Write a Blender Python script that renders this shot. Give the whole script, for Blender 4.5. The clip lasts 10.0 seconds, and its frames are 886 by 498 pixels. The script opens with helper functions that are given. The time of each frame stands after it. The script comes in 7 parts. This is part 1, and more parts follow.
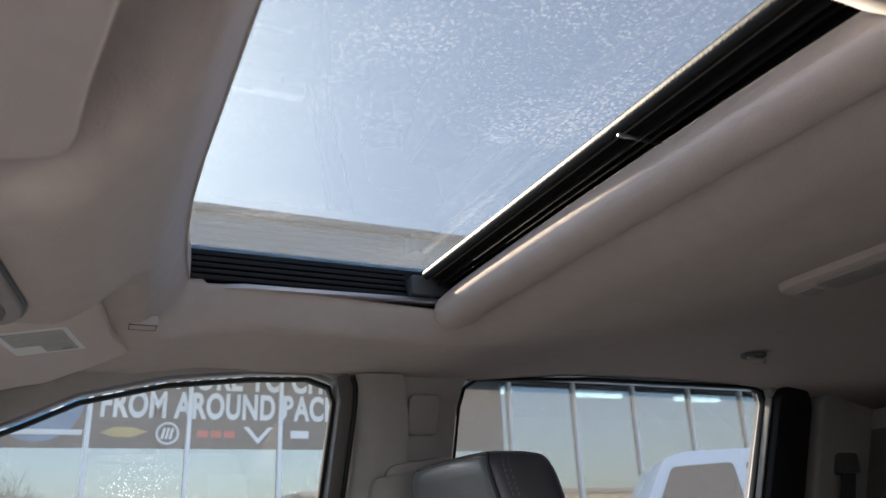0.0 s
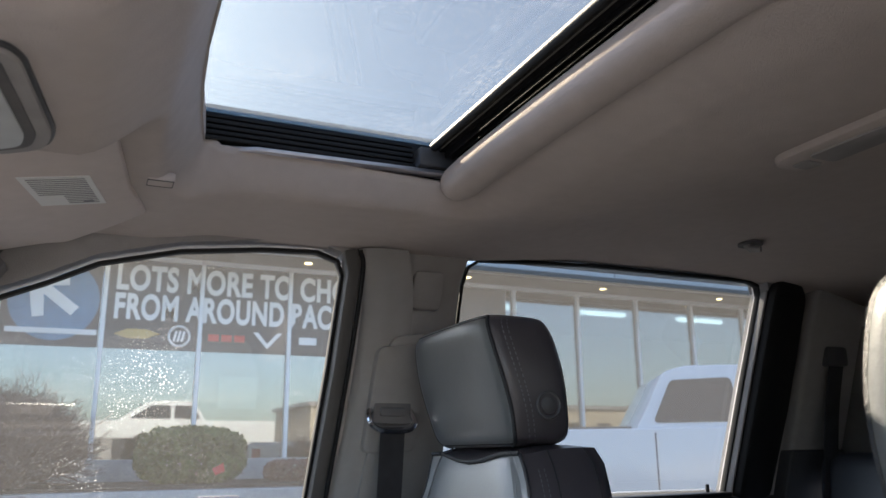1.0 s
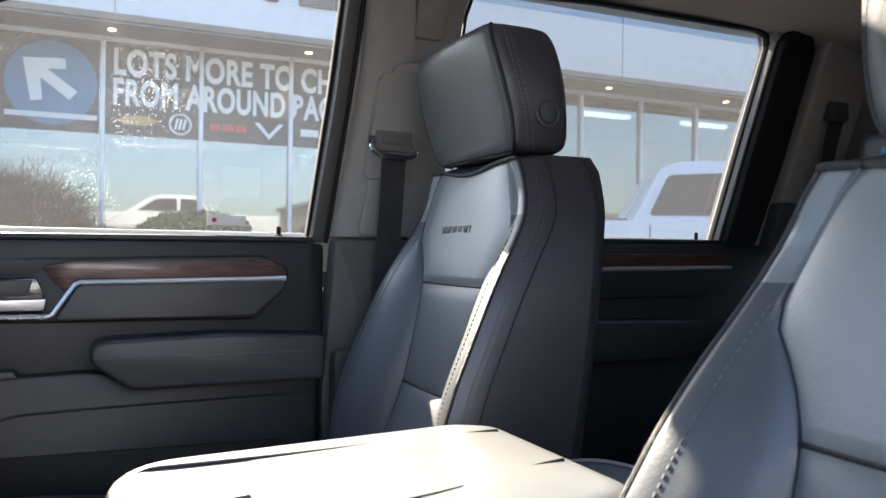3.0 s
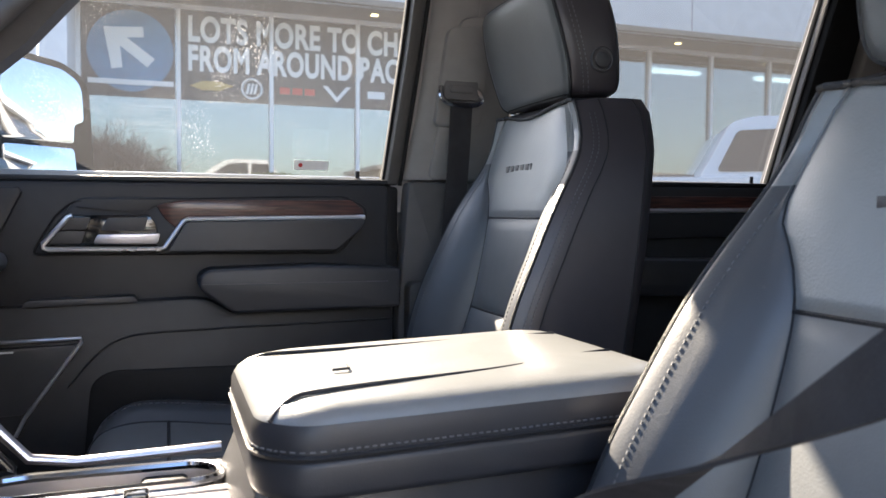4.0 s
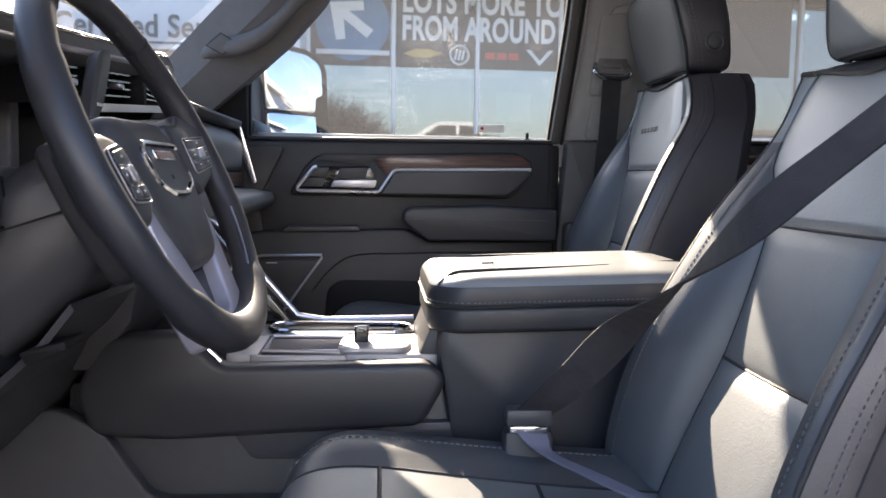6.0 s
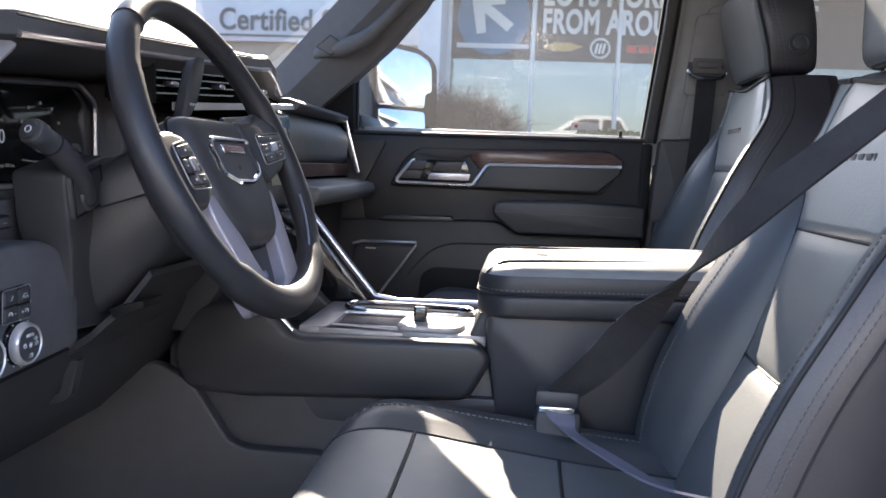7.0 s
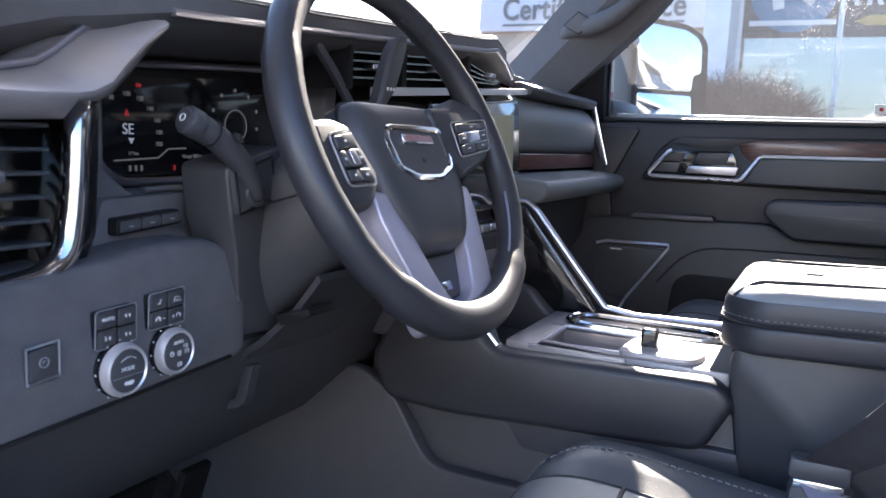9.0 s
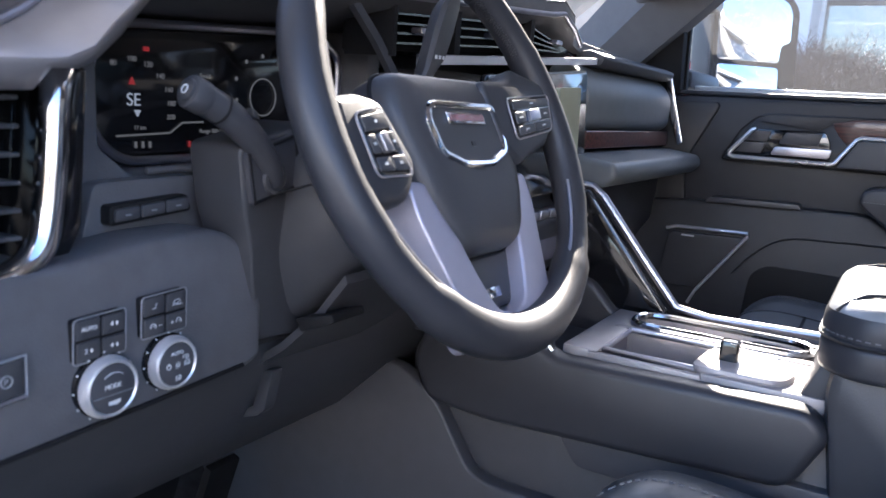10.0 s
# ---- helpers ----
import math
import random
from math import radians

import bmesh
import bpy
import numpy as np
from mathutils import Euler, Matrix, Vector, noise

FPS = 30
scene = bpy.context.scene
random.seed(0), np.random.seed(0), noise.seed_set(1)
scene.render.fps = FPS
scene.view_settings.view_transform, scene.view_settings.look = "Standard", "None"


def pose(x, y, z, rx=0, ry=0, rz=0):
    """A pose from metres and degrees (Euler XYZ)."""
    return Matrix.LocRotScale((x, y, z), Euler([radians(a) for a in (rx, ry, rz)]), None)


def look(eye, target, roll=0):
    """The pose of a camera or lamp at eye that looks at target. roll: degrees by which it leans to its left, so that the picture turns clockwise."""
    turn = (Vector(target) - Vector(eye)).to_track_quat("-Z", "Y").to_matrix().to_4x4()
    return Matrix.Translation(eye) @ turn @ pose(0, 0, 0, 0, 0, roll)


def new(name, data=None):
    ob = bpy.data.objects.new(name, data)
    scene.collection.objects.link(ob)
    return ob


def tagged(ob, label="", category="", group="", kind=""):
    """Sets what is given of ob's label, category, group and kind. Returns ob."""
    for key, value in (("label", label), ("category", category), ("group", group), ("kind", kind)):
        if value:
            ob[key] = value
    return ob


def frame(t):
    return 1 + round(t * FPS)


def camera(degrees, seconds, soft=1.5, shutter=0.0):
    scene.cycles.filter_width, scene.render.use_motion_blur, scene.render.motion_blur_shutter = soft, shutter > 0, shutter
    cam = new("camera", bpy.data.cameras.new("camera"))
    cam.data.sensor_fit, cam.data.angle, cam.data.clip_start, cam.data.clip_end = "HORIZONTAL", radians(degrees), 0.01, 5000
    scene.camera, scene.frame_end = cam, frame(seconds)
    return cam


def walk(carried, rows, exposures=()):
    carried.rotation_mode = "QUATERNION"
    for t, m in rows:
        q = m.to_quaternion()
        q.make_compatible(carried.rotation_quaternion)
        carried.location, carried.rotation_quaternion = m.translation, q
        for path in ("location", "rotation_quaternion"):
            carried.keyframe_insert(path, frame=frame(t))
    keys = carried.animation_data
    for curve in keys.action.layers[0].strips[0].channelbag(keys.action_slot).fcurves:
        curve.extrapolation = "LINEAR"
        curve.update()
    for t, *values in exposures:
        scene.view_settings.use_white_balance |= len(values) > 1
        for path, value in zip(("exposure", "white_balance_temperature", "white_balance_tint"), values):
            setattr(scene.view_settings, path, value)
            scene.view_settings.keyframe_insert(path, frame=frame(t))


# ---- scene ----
cam = camera(58.7, 10.0)
cam.data.dof.use_dof, cam.data.dof.focus_distance, cam.data.dof.aperture_fstop = True, 1.25, 10.0
PATH = [
    (0, (0.054, -0.686, 1.592), (0.848, 1.014, 2.286), -2.4),
    (0.5, (0.045, -0.696, 1.552), (0.832, 1.037, 2.164), -1.5),
    (1, (0.05, -0.701, 1.511), (0.844, 1.066, 2.01), -0.6),
    (1.5, (0.077, -0.698, 1.475), (0.893, 1.09, 1.844), 0.1),
    (2, (0.096, -0.685, 1.432), (0.936, 1.115, 1.668), 0.5),
    (2.5, (0.085, -0.674, 1.396), (0.928, 1.136, 1.513), 0.5),
    (2.7, (0.071, -0.679, 1.386), (0.907, 1.136, 1.455), 0.6),
    (3.8, (0.013, -0.792, 1.327), (0.714, 1.08, 1.258), 0.6),
    (4, (-0.001, -0.828, 1.322), (0.661, 1.058, 1.239), 0.4),
    (4.5, (-0.009, -0.933, 1.308), (0.537, 0.987, 1.188), 0.4),
    (5, (0.001, -1.065, 1.297), (0.419, 0.886, 1.148), 0.4),
    (5.5, (-0.006, -1.182, 1.304), (0.283, 0.789, 1.132), 0.5),
    (6, (-0.002, -1.267, 1.3), (0.157, 0.718, 1.115), 1.0),
    (6.2, (0.005, -1.3, 1.3), (0.106, 0.688, 1.106), 1.4),
    (7.5, (0.214, -1.372, 1.313), (-0.188, 0.574, 1.083), 2.6),
    (8, (0.236, -1.335, 1.306), (-0.358, 0.559, 1.062), 2.7),
    (8.5, (0.204, -1.258, 1.304), (-0.545, 0.578, 1.042), 2.8),
    (9, (0.169, -1.167, 1.316), (-0.685, 0.621, 1.044), 2.6),
    (9.5, (0.143, -1.098, 1.321), (-0.769, 0.655, 1.011), 2.8),
    (10, (0.12, -1.046, 1.329), (-0.856, 0.661, 0.965), 3.8),
]
walk(cam, [(t, look(eye, target, roll)) for t, eye, target, roll in PATH], exposures=[(0, 2.66, 5950, 10), (1, 2.67, 5950, 10), (2.5, 2.99, 5900, 10), (5, 2.73, 6200, 14), (7.5, 2.74, 5800, 14), (10, 3.22, 5500, 15)])

# ---- light ----
SUN_AZ, SUN_EL = 77.5, 32.6
to_sun = Vector((-math.cos(radians(SUN_AZ)) * math.cos(radians(SUN_EL)), math.sin(radians(SUN_AZ)) * math.cos(radians(SUN_EL)), math.sin(radians(SUN_EL))))
world = bpy.data.worlds.new("world")
scene.world = world
world.use_nodes = True
wn = world.node_tree
sky = wn.nodes.new("ShaderNodeTexSky")
sky.sky_type = "NISHITA"
sky.sun_disc = False
sky.sun_elevation = radians(SUN_EL)
sky.sun_rotation = math.atan2(to_sun.x, to_sun.y)
sky.air_density, sky.dust_density, sky.ozone_density = 1.0, 1.6, 1.0
wn.links.new(sky.outputs[0], wn.nodes["Background"].inputs[0])
wn.nodes["Background"].inputs[1].default_value = 0.12
sun_data = bpy.data.lights.new("sun", "SUN")
sun_data.energy, sun_data.angle, sun_data.color = 4.4, radians(0.6), (1.0, 0.83, 0.60)
sun = new("sun", sun_data)
sun.matrix_world = look(to_sun * 60, (0, 0, 0))


# ---- materials ----
def mat(name, color, rough=0.6, metal=0.0, vary=0.12, scale=40.0, bump=0.0, bump_scale=300.0, spec=0.5, big=3.0, coat=0.0, mottled=None, holes=0.0):
    """A surface with two scales of colour variation, roughness variation and fine relief."""
    m = bpy.data.materials.new(name)
    m.use_nodes = True
    nt = m.node_tree
    b = nt.nodes["Principled BSDF"]
    tc = nt.nodes.new("ShaderNodeTexCoord")
    n1 = nt.nodes.new("ShaderNodeTexNoise")
    n1.inputs["Scale"].default_value, n1.inputs["Detail"].default_value = scale, 5
    n2 = nt.nodes.new("ShaderNodeTexNoise")
    n2.inputs["Scale"].default_value, n2.inputs["Detail"].default_value = big, 3
    for n in (n1, n2):
        nt.links.new(tc.outputs["Object"], n.inputs["Vector"])
    mix = nt.nodes.new("ShaderNodeMath")
    mix.operation = "MULTIPLY"
    nt.links.new(n1.outputs["Fac"], mix.inputs[0])
    nt.links.new(n2.outputs["Fac"], mix.inputs[1])
    ramp = nt.nodes.new("ShaderNodeValToRGB")
    lo = [c * (1 - vary) for c in color]
    hi = [min(1, c * (1 + vary)) for c in (mottled or color)]
    ramp.color_ramp.elements[0].position, ramp.color_ramp.elements[1].position = 0.12, 0.42
    ramp.color_ramp.elements[0].color, ramp.color_ramp.elements[1].color = (*lo, 1), (*hi, 1)
    nt.links.new(mix.outputs[0], ramp.inputs[0])
    nt.links.new(ramp.outputs[0], b.inputs["Base Color"])
    rr = nt.nodes.new("ShaderNodeMapRange")
    rr.inputs[3].default_value, rr.inputs[4].default_value = max(0.02, rough - 0.07), min(1, rough + 0.07)
    nt.links.new(n2.outputs["Fac"], rr.inputs[0])
    nt.links.new(rr.outputs[0], b.inputs["Roughness"])
    b.inputs["Metallic"].default_value = metal
    b.inputs["Specular IOR Level"].default_value = spec
    b.inputs["Coat Weight"].default_value = coat
    b.inputs["Coat Roughness"].default_value = 0.08 if rough < 0.33 else 0.32
    if holes:
        sp = nt.nodes.new("ShaderNodeSeparateXYZ")
        cb = nt.nodes.new("ShaderNodeCombineXYZ")
        nt.links.new(tc.outputs["Object"], sp.inputs[0])
        nt.links.new(sp.outputs[1], cb.inputs[0])
        nt.links.new(sp.outputs[2], cb.inputs[1])
        vh = nt.nodes.new("ShaderNodeTexVoronoi")
        vh.voronoi_dimensions = "2D"
        vh.inputs["Scale"].default_value, vh.inputs["Randomness"].default_value = holes, 0.0
        nt.links.new(cb.outputs[0], vh.inputs["Vector"])
        lt = nt.nodes.new("ShaderNodeMapRange")
        lt.inputs[1].default_value, lt.inputs[2].default_value = 0.20, 0.32
        lt.inputs[3].default_value, lt.inputs[4].default_value = 0.35, 1.0
        nt.links.new(vh.outputs["Distance"], lt.inputs[0])
        mh = nt.nodes.new("ShaderNodeMix")
        mh.data_type, mh.blend_type = "RGBA", "MULTIPLY"
        mh.inputs[0].default_value = 1.0
        nt.links.new(ramp.outputs[0], mh.inputs[6])
        nt.links.new(lt.outputs[0], mh.inputs[7])
        nt.links.new(mh.outputs[2], b.inputs["Base Color"])
    if bump:
        v = nt.nodes.new("ShaderNodeTexVoronoi")
        v.inputs["Scale"].default_value = bump_scale
        nt.links.new(tc.outputs["Object"], v.inputs["Vector"])
        n3 = nt.nodes.new("ShaderNodeTexNoise")
        n3.inputs["Scale"].default_value = bump_scale * 0.35
        nt.links.new(tc.outputs["Object"], n3.inputs["Vector"])
        add = nt.nodes.new("ShaderNodeMath")
        nt.links.new(v.outputs["Distance"], add.inputs[0])
        nt.links.new(n3.outputs["Fac"], add.inputs[1])
        bp = nt.nodes.new("ShaderNodeBump")
        bp.inputs["Strength"].default_value, bp.inputs["Distance"].default_value = bump, 0.002
        nt.links.new(add.outputs[0], bp.inputs["Height"])
        nt.links.new(bp.outputs[0], b.inputs["Normal"])
    return m


# black leather with the light on front panels and lid put into a paler colour
LEATHER_LIT = mat("black_leather_lit", (0.200, 0.209, 0.215), 0.36, bump=0.11, bump_scale=420, vary=0.05, coat=0.5)
# same leather for bolsters and cushion, their shade put into a darker colour
LEATHER_SHADED = mat("bolster_leather_shaded", (0.064, 0.069, 0.077), 0.42, bump=0.09, bump_scale=620, vary=0.05, coat=0.25)
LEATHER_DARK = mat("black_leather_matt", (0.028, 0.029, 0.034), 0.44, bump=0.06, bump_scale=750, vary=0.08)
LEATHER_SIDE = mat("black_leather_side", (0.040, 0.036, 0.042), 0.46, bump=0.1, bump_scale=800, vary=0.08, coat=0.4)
# middle panels, also lifted in colour for the light they catch
PERF_LIT = mat("perforated_leather_lit", (0.140, 0.148, 0.155), 0.42, bump=0.10, bump_scale=520, vary=0.06, coat=0.2)
PIPING = mat("seam_thread", (0.012, 0.013, 0.016), 0.45, bump=0.4, bump_scale=900)
THREAD = mat("grey_thread", (0.13, 0.135, 0.145), 0.7, vary=0.3)
SOFT = mat("soft_black_plastic", (0.052, 0.053, 0.060), 0.52, bump=0.07, bump_scale=600, vary=0.07)
PLASTIC = mat("dark_plastic", (0.046, 0.047, 0.052), 0.46, bump=0.1, bump_scale=800, vary=0.08)
GLOSS = mat("gloss_black", (0.008, 0.008, 0.009), 0.10, vary=0.1, coat=0.6)
MATT_BLACK = mat("matt_black_cloth", (0.012, 0.012, 0.013), 1.0, vary=0.1, spec=0.0)
RUBBER = mat("black_rubber", (0.009, 0.009, 0.010), 0.6, vary=0.2, bump=0.1, spec=0.25)
TRIM_MID = mat("mid_grey_trim", (0.13, 0.125, 0.125), 0.7, bump=0.2, bump_scale=700, vary=0.08, spec=0.3)
BRIGHT_TRIM = mat("bright_satin_chrome", (0.86, 0.86, 0.89), 0.30, metal=0.8, vary=0.04)
CHROME = mat("chrome", (0.62, 0.63, 0.66), 0.12, metal=1.0, vary=0.04)
SATIN = mat("satin_metal", (0.50, 0.50, 0.55), 0.34, metal=1.0, vary=0.06, bump=0.05)
SILVER = mat("bright_silver_plate", (0.66, 0.66, 0.68), 0.30, metal=0.6, vary=0.04)
SATIN_DARK = mat("satin_grey_trim", (0.30, 0.285, 0.29), 0.40, metal=0.25, vary=0.08)
HEADLINER = mat("headliner_cloth", (0.50, 0.445, 0.42), 0.95, bump=0.4, bump_scale=900, vary=0.05, spec=0.1)
OVERHEAD = mat("warm_grey_trim", (0.62, 0.55, 0.52), 0.85, bump=0.3, bump_scale=900, vary=0.04, spec=0.2)
TRIM_GREY = mat("grey_pillar_trim", (0.31, 0.295, 0.29), 0.75, bump=0.3, bump_scale=700, vary=0.08, spec=0.3)
TRIM_LIGHT = mat("light_grey_trim", (0.46, 0.48, 0.49), 0.5, vary=0.08, bump=0.1)
FILM = mat("pale_olive_film", (0.34, 0.35, 0.24), 0.5, vary=0.05)
PAD_GREY = mat("grey_leather_pad", (0.12, 0.13, 0.135), 0.45, bump=0.12, bump_scale=750)
CARPET = mat("black_carpet", (0.062, 0.061, 0.066), 0.95, bump=1.0, bump_scale=900, vary=0.4, spec=0.1)
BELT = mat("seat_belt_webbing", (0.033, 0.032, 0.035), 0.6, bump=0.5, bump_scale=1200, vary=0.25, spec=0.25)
WHITE_LABEL = mat("white_label", (0.75, 0.75, 0.74), 0.6, vary=0.04)
INK = mat("grey_ink", (0.22, 0.23, 0.25), 0.7, vary=0.1)
WHITE_INK = mat("white_marking", (0.62, 0.64, 0.66), 0.6, vary=0.05)
RED = mat("red_plastic", (0.45, 0.03, 0.03), 0.4, vary=0.1)
BLUE_TAG = mat("blue_tag", (0.02, 0.20, 0.55), 0.5, vary=0.1)
BELT_LIGHT = mat("violet_grey", (0.16, 0.16, 0.21), 0.4, vary=0.1)


def wood(name):
    m = mat(name, (0.055, 0.020, 0.015), 0.32, vary=0.3, coat=0.3)
    nt = m.node_tree
    tc = nt.nodes.new("ShaderNodeTexCoord")
    mp = nt.nodes.new("ShaderNodeMapping")
    mp.inputs["Scale"].default_value = (6, 60, 90)
    n = nt.nodes.new("ShaderNodeTexNoise")
    n.inputs["Scale"].default_value, n.inputs["Detail"].default_value = 2.0, 8
    r = nt.nodes.new("ShaderNodeValToRGB")
    r.color_ramp.elements[0].color, r.color_ramp.elements[1].color = (0.022, 0.008, 0.007, 1), (0.11, 0.042, 0.032, 1)
    r.color_ramp.elements[0].position, r.color_ramp.elements[1].position = 0.35, 0.68
    nt.links.new(tc.outputs["Object"], mp.inputs[0])
    nt.links.new(mp.outputs[0], n.inputs["Vector"])
    nt.links.new(n.outputs["Fac"], r.inputs[0])
    nt.links.new(r.outputs[0], nt.nodes["Principled BSDF"].inputs["Base Color"])
    return m


WOOD = wood("dark_red_wood")
DOOR_SOFT = mat("soft_door_plastic", (0.022, 0.023, 0.027), 0.52, bump=0.07, bump_scale=600, vary=0.15)
DASH_SOFT = mat("soft_dash_plastic", (0.092, 0.092, 0.100), 0.48, bump=0.14, bump_scale=650, vary=0.15)
PAINT_RED = mat("red_car_paint", (0.32, 0.02, 0.02), 0.3, vary=0.05, coat=0.6)


def glass(name, tint=(1, 1, 1), haze=0.0, drops=0.0, reflect=1.0, cover=0.0, size=230, speck=0.9):
    """A thin pane: clear, mirror-like at a slant, with dried specks where asked."""
    m = bpy.data.materials.new(name)
    m.use_nodes = True
    nt = m.node_tree
    nt.nodes.remove(nt.nodes["Principled BSDF"])
    out = nt.nodes["Material Output"]
    tr = nt.nodes.new("ShaderNodeBsdfTransparent")
    tr.inputs[0].default_value = (*tint, 1)
    gl = nt.nodes.new("ShaderNodeBsdfGlossy")
    gl.inputs["Roughness"].default_value = 0.02
    fr = nt.nodes.new("ShaderNodeLayerWeight")
    fr.inputs[0].default_value = 0.5
    pw = nt.nodes.new("ShaderNodeMath")
    pw.operation = "POWER"
    pw.inputs[1].default_value = 5.0
    nt.links.new(fr.outputs["Facing"], pw.inputs[0])
    sc = nt.nodes.new("ShaderNodeMath")
    sc.operation = "MULTIPLY_ADD"
    sc.use_clamp = True
    sc.inputs[1].default_value, sc.inputs[2].default_value = 0.9, 0.045 * reflect
    nt.links.new(pw.outputs[0], sc.inputs[0])
    mx = nt.nodes.new("ShaderNodeMixShader")
    nt.links.new(sc.outputs[0], mx.inputs[0])
    nt.links.new(tr.outputs[0], mx.inputs[1])
    nt.links.new(gl.outputs[0], mx.inputs[2])
    last = mx
    if haze or drops:
        tc = nt.nodes.new("ShaderNodeTexCoord")
        v = nt.nodes.new("ShaderNodeTexVoronoi")
        v.inputs["Scale"].default_value = size
        v.inputs["Randomness"].default_value = 1.0
        nt.links.new(tc.outputs["Object"], v.inputs["Vector"])
        n = nt.nodes.new("ShaderNodeTexNoise")
        n.inputs["Scale"].default_value, n.inputs["Detail"].default_value = 7, 4
        nt.links.new(tc.outputs["Object"], n.inputs["Vector"])
        lim = nt.nodes.new("ShaderNodeMapRange")
        lim.inputs[1].default_value, lim.inputs[2].default_value = 0.48, 0.80
        lim.inputs[3].default_value, lim.inputs[4].default_value = 0.03 + cover, 0.26 + cover
        nt.links.new(n.outputs["Fac"], lim.inputs[0])
        less = nt.nodes.new("ShaderNodeMath")
        less.operation = "LESS_THAN"
        nt.links.new(v.outputs["Distance"], less.inputs[0])
        nt.links.new(lim.outputs[0], less.inputs[1])
        k = nt.nodes.new("ShaderNodeMath")
        k.operation = "MULTIPLY_ADD"
        k.inputs[1].default_value, k.inputs[2].default_value = drops, haze
        nt.links.new(less.outputs[0], k.inputs[0])
        df = nt.nodes.new("ShaderNodeBsdfTranslucent")
        df.inputs[0].default_value = (speck, speck, speck, 1)
        mx2 = nt.nodes.new("ShaderNodeMixShader")
        nt.links.new(k.outputs[0], mx2.inputs[0])
        nt.links.new(mx.outputs[0], mx2.inputs[1])
        nt.links.new(df.outputs[0], mx2.inputs[2])
        last = mx2
    nt.links.new(last.outputs[0], out.inputs[0])
    return m


GLASS_SIDE = glass("side_window_glass", (0.46, 0.48, 0.485), haze=0.018, drops=0.28, cover=0.02)
GLASS_SCREEN = glass("windscreen_glass", (0.52, 0.54, 0.54), haze=0.01)
GLASS_CLEAR = glass("window_glass", (0.29, 0.305, 0.31), haze=0.02)
GLASS_ROOF = glass("sunroof_glass", (0.30, 0.335, 0.35), haze=0.07, drops=0.11, cover=0.24, size=200, speck=0.42)
GLASS_PRIVACY = glass("dark_rear_glass", (0.14, 0.15, 0.15))
GLASS_STORE = glass("shop_glass", (0.46, 0.53, 0.53), reflect=4.5)
GLASS_DARK = mat("dark_car_glass", (0.012, 0.013, 0.014), 0.08, vary=0.1, coat=0.5)

ASPHALT = mat("asphalt", (0.125, 0.122, 0.119), 0.9, bump=1.0, bump_scale=120, vary=0.3)
MULCH = mat("mulch", (0.05, 0.035, 0.028), 0.95, bump=1.0, bump_scale=60, vary=0.5, scale=30)
CONCRETE = mat("concrete", (0.36, 0.36, 0.35), 0.85, bump=0.6, bump_scale=90, vary=0.2)
PANEL_WHITE = mat("white_metal_panel", (0.68, 0.70, 0.73), 0.5, vary=0.06, scale=6, big=0.4)
SOFFIT = mat("brown_soffit", (0.20, 0.18, 0.16), 0.8, vary=0.1)
MULLION = mat("white_aluminium", (0.72, 0.73, 0.74), 0.4, vary=0.05)
BANNER = mat("charcoal_banner", (0.050, 0.058, 0.066), 0.6, vary=0.12, scale=8)
BANNER_BLUE = mat("blue_banner", (0.07, 0.20, 0.34), 0.6, vary=0.12, scale=8)
LETTER = mat("white_vinyl", (0.72, 0.73, 0.73), 0.6, vary=0.05)
LETTER_GREY = mat("dark_grey_sign", (0.12, 0.125, 0.13), 0.5, vary=0.1)
GOLD = mat("gold_vinyl", (0.42, 0.30, 0.10), 0.5, vary=0.1)
# the room's dimness is put into this dark colour
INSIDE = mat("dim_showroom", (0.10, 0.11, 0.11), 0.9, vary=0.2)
PAINT_WHITE = mat("white_car_paint", (0.78, 0.79, 0.80), 0.25, vary=0.03, coat=0.8)
BARK = mat("grey_brown_bark", (0.17, 0.12, 0.10), 0.9, vary=0.3, bump=0.6, bump_scale=80)
HEDGE = mat("hedge_leaf", (0.105, 0.125, 0.035), 0.7, vary=0.5, scale=25)
LEAF_RED = mat("red_brown_leaf", (0.13, 0.055, 0.045), 0.8, vary=0.4, scale=25)
BRICK_TAN = mat("tan_wall", (0.42, 0.36, 0.27), 0.8, vary=0.12)
FAR_TREES = mat("far_bare_trees", (0.16, 0.12, 0.10), 0.95, vary=0.4, scale=3)


def emit(name, color, strength):
    m = bpy.data.materials.new(name)
    m.use_nodes = True
    b = m.node_tree.nodes["Principled BSDF"]
    b.inputs["Base Color"].default_value = (0.01, 0.01, 0.01, 1)
    b.inputs["Emission Color"].default_value = (*color, 1)
    b.inputs["Emission Strength"].default_value = strength
    return m


LCD_WHITE = emit("display_white", (0.75, 0.8, 0.85), 0.040)
LCD_DIM = emit("display_dim", (0.5, 0.48, 0.45), 0.022)
LCD_RED = emit("display_red", (0.8, 0.05, 0.05), 0.032)
LAMP_YELLOW = emit("downlight", (1.0, 0.72, 0.3), 3.0)
LAMP_WHITE = emit("showroom_lamp", (1.0, 0.97, 0.9), 2.0)


# ---- building helpers ----
def adopt(ob, parent):
    """Makes ob a part of parent, leaving it where it is."""
    if parent:
        ob.parent = parent
        if not parent.parent:
            ob.matrix_parent_inverse = Matrix.Translation(-parent.location)
    return ob


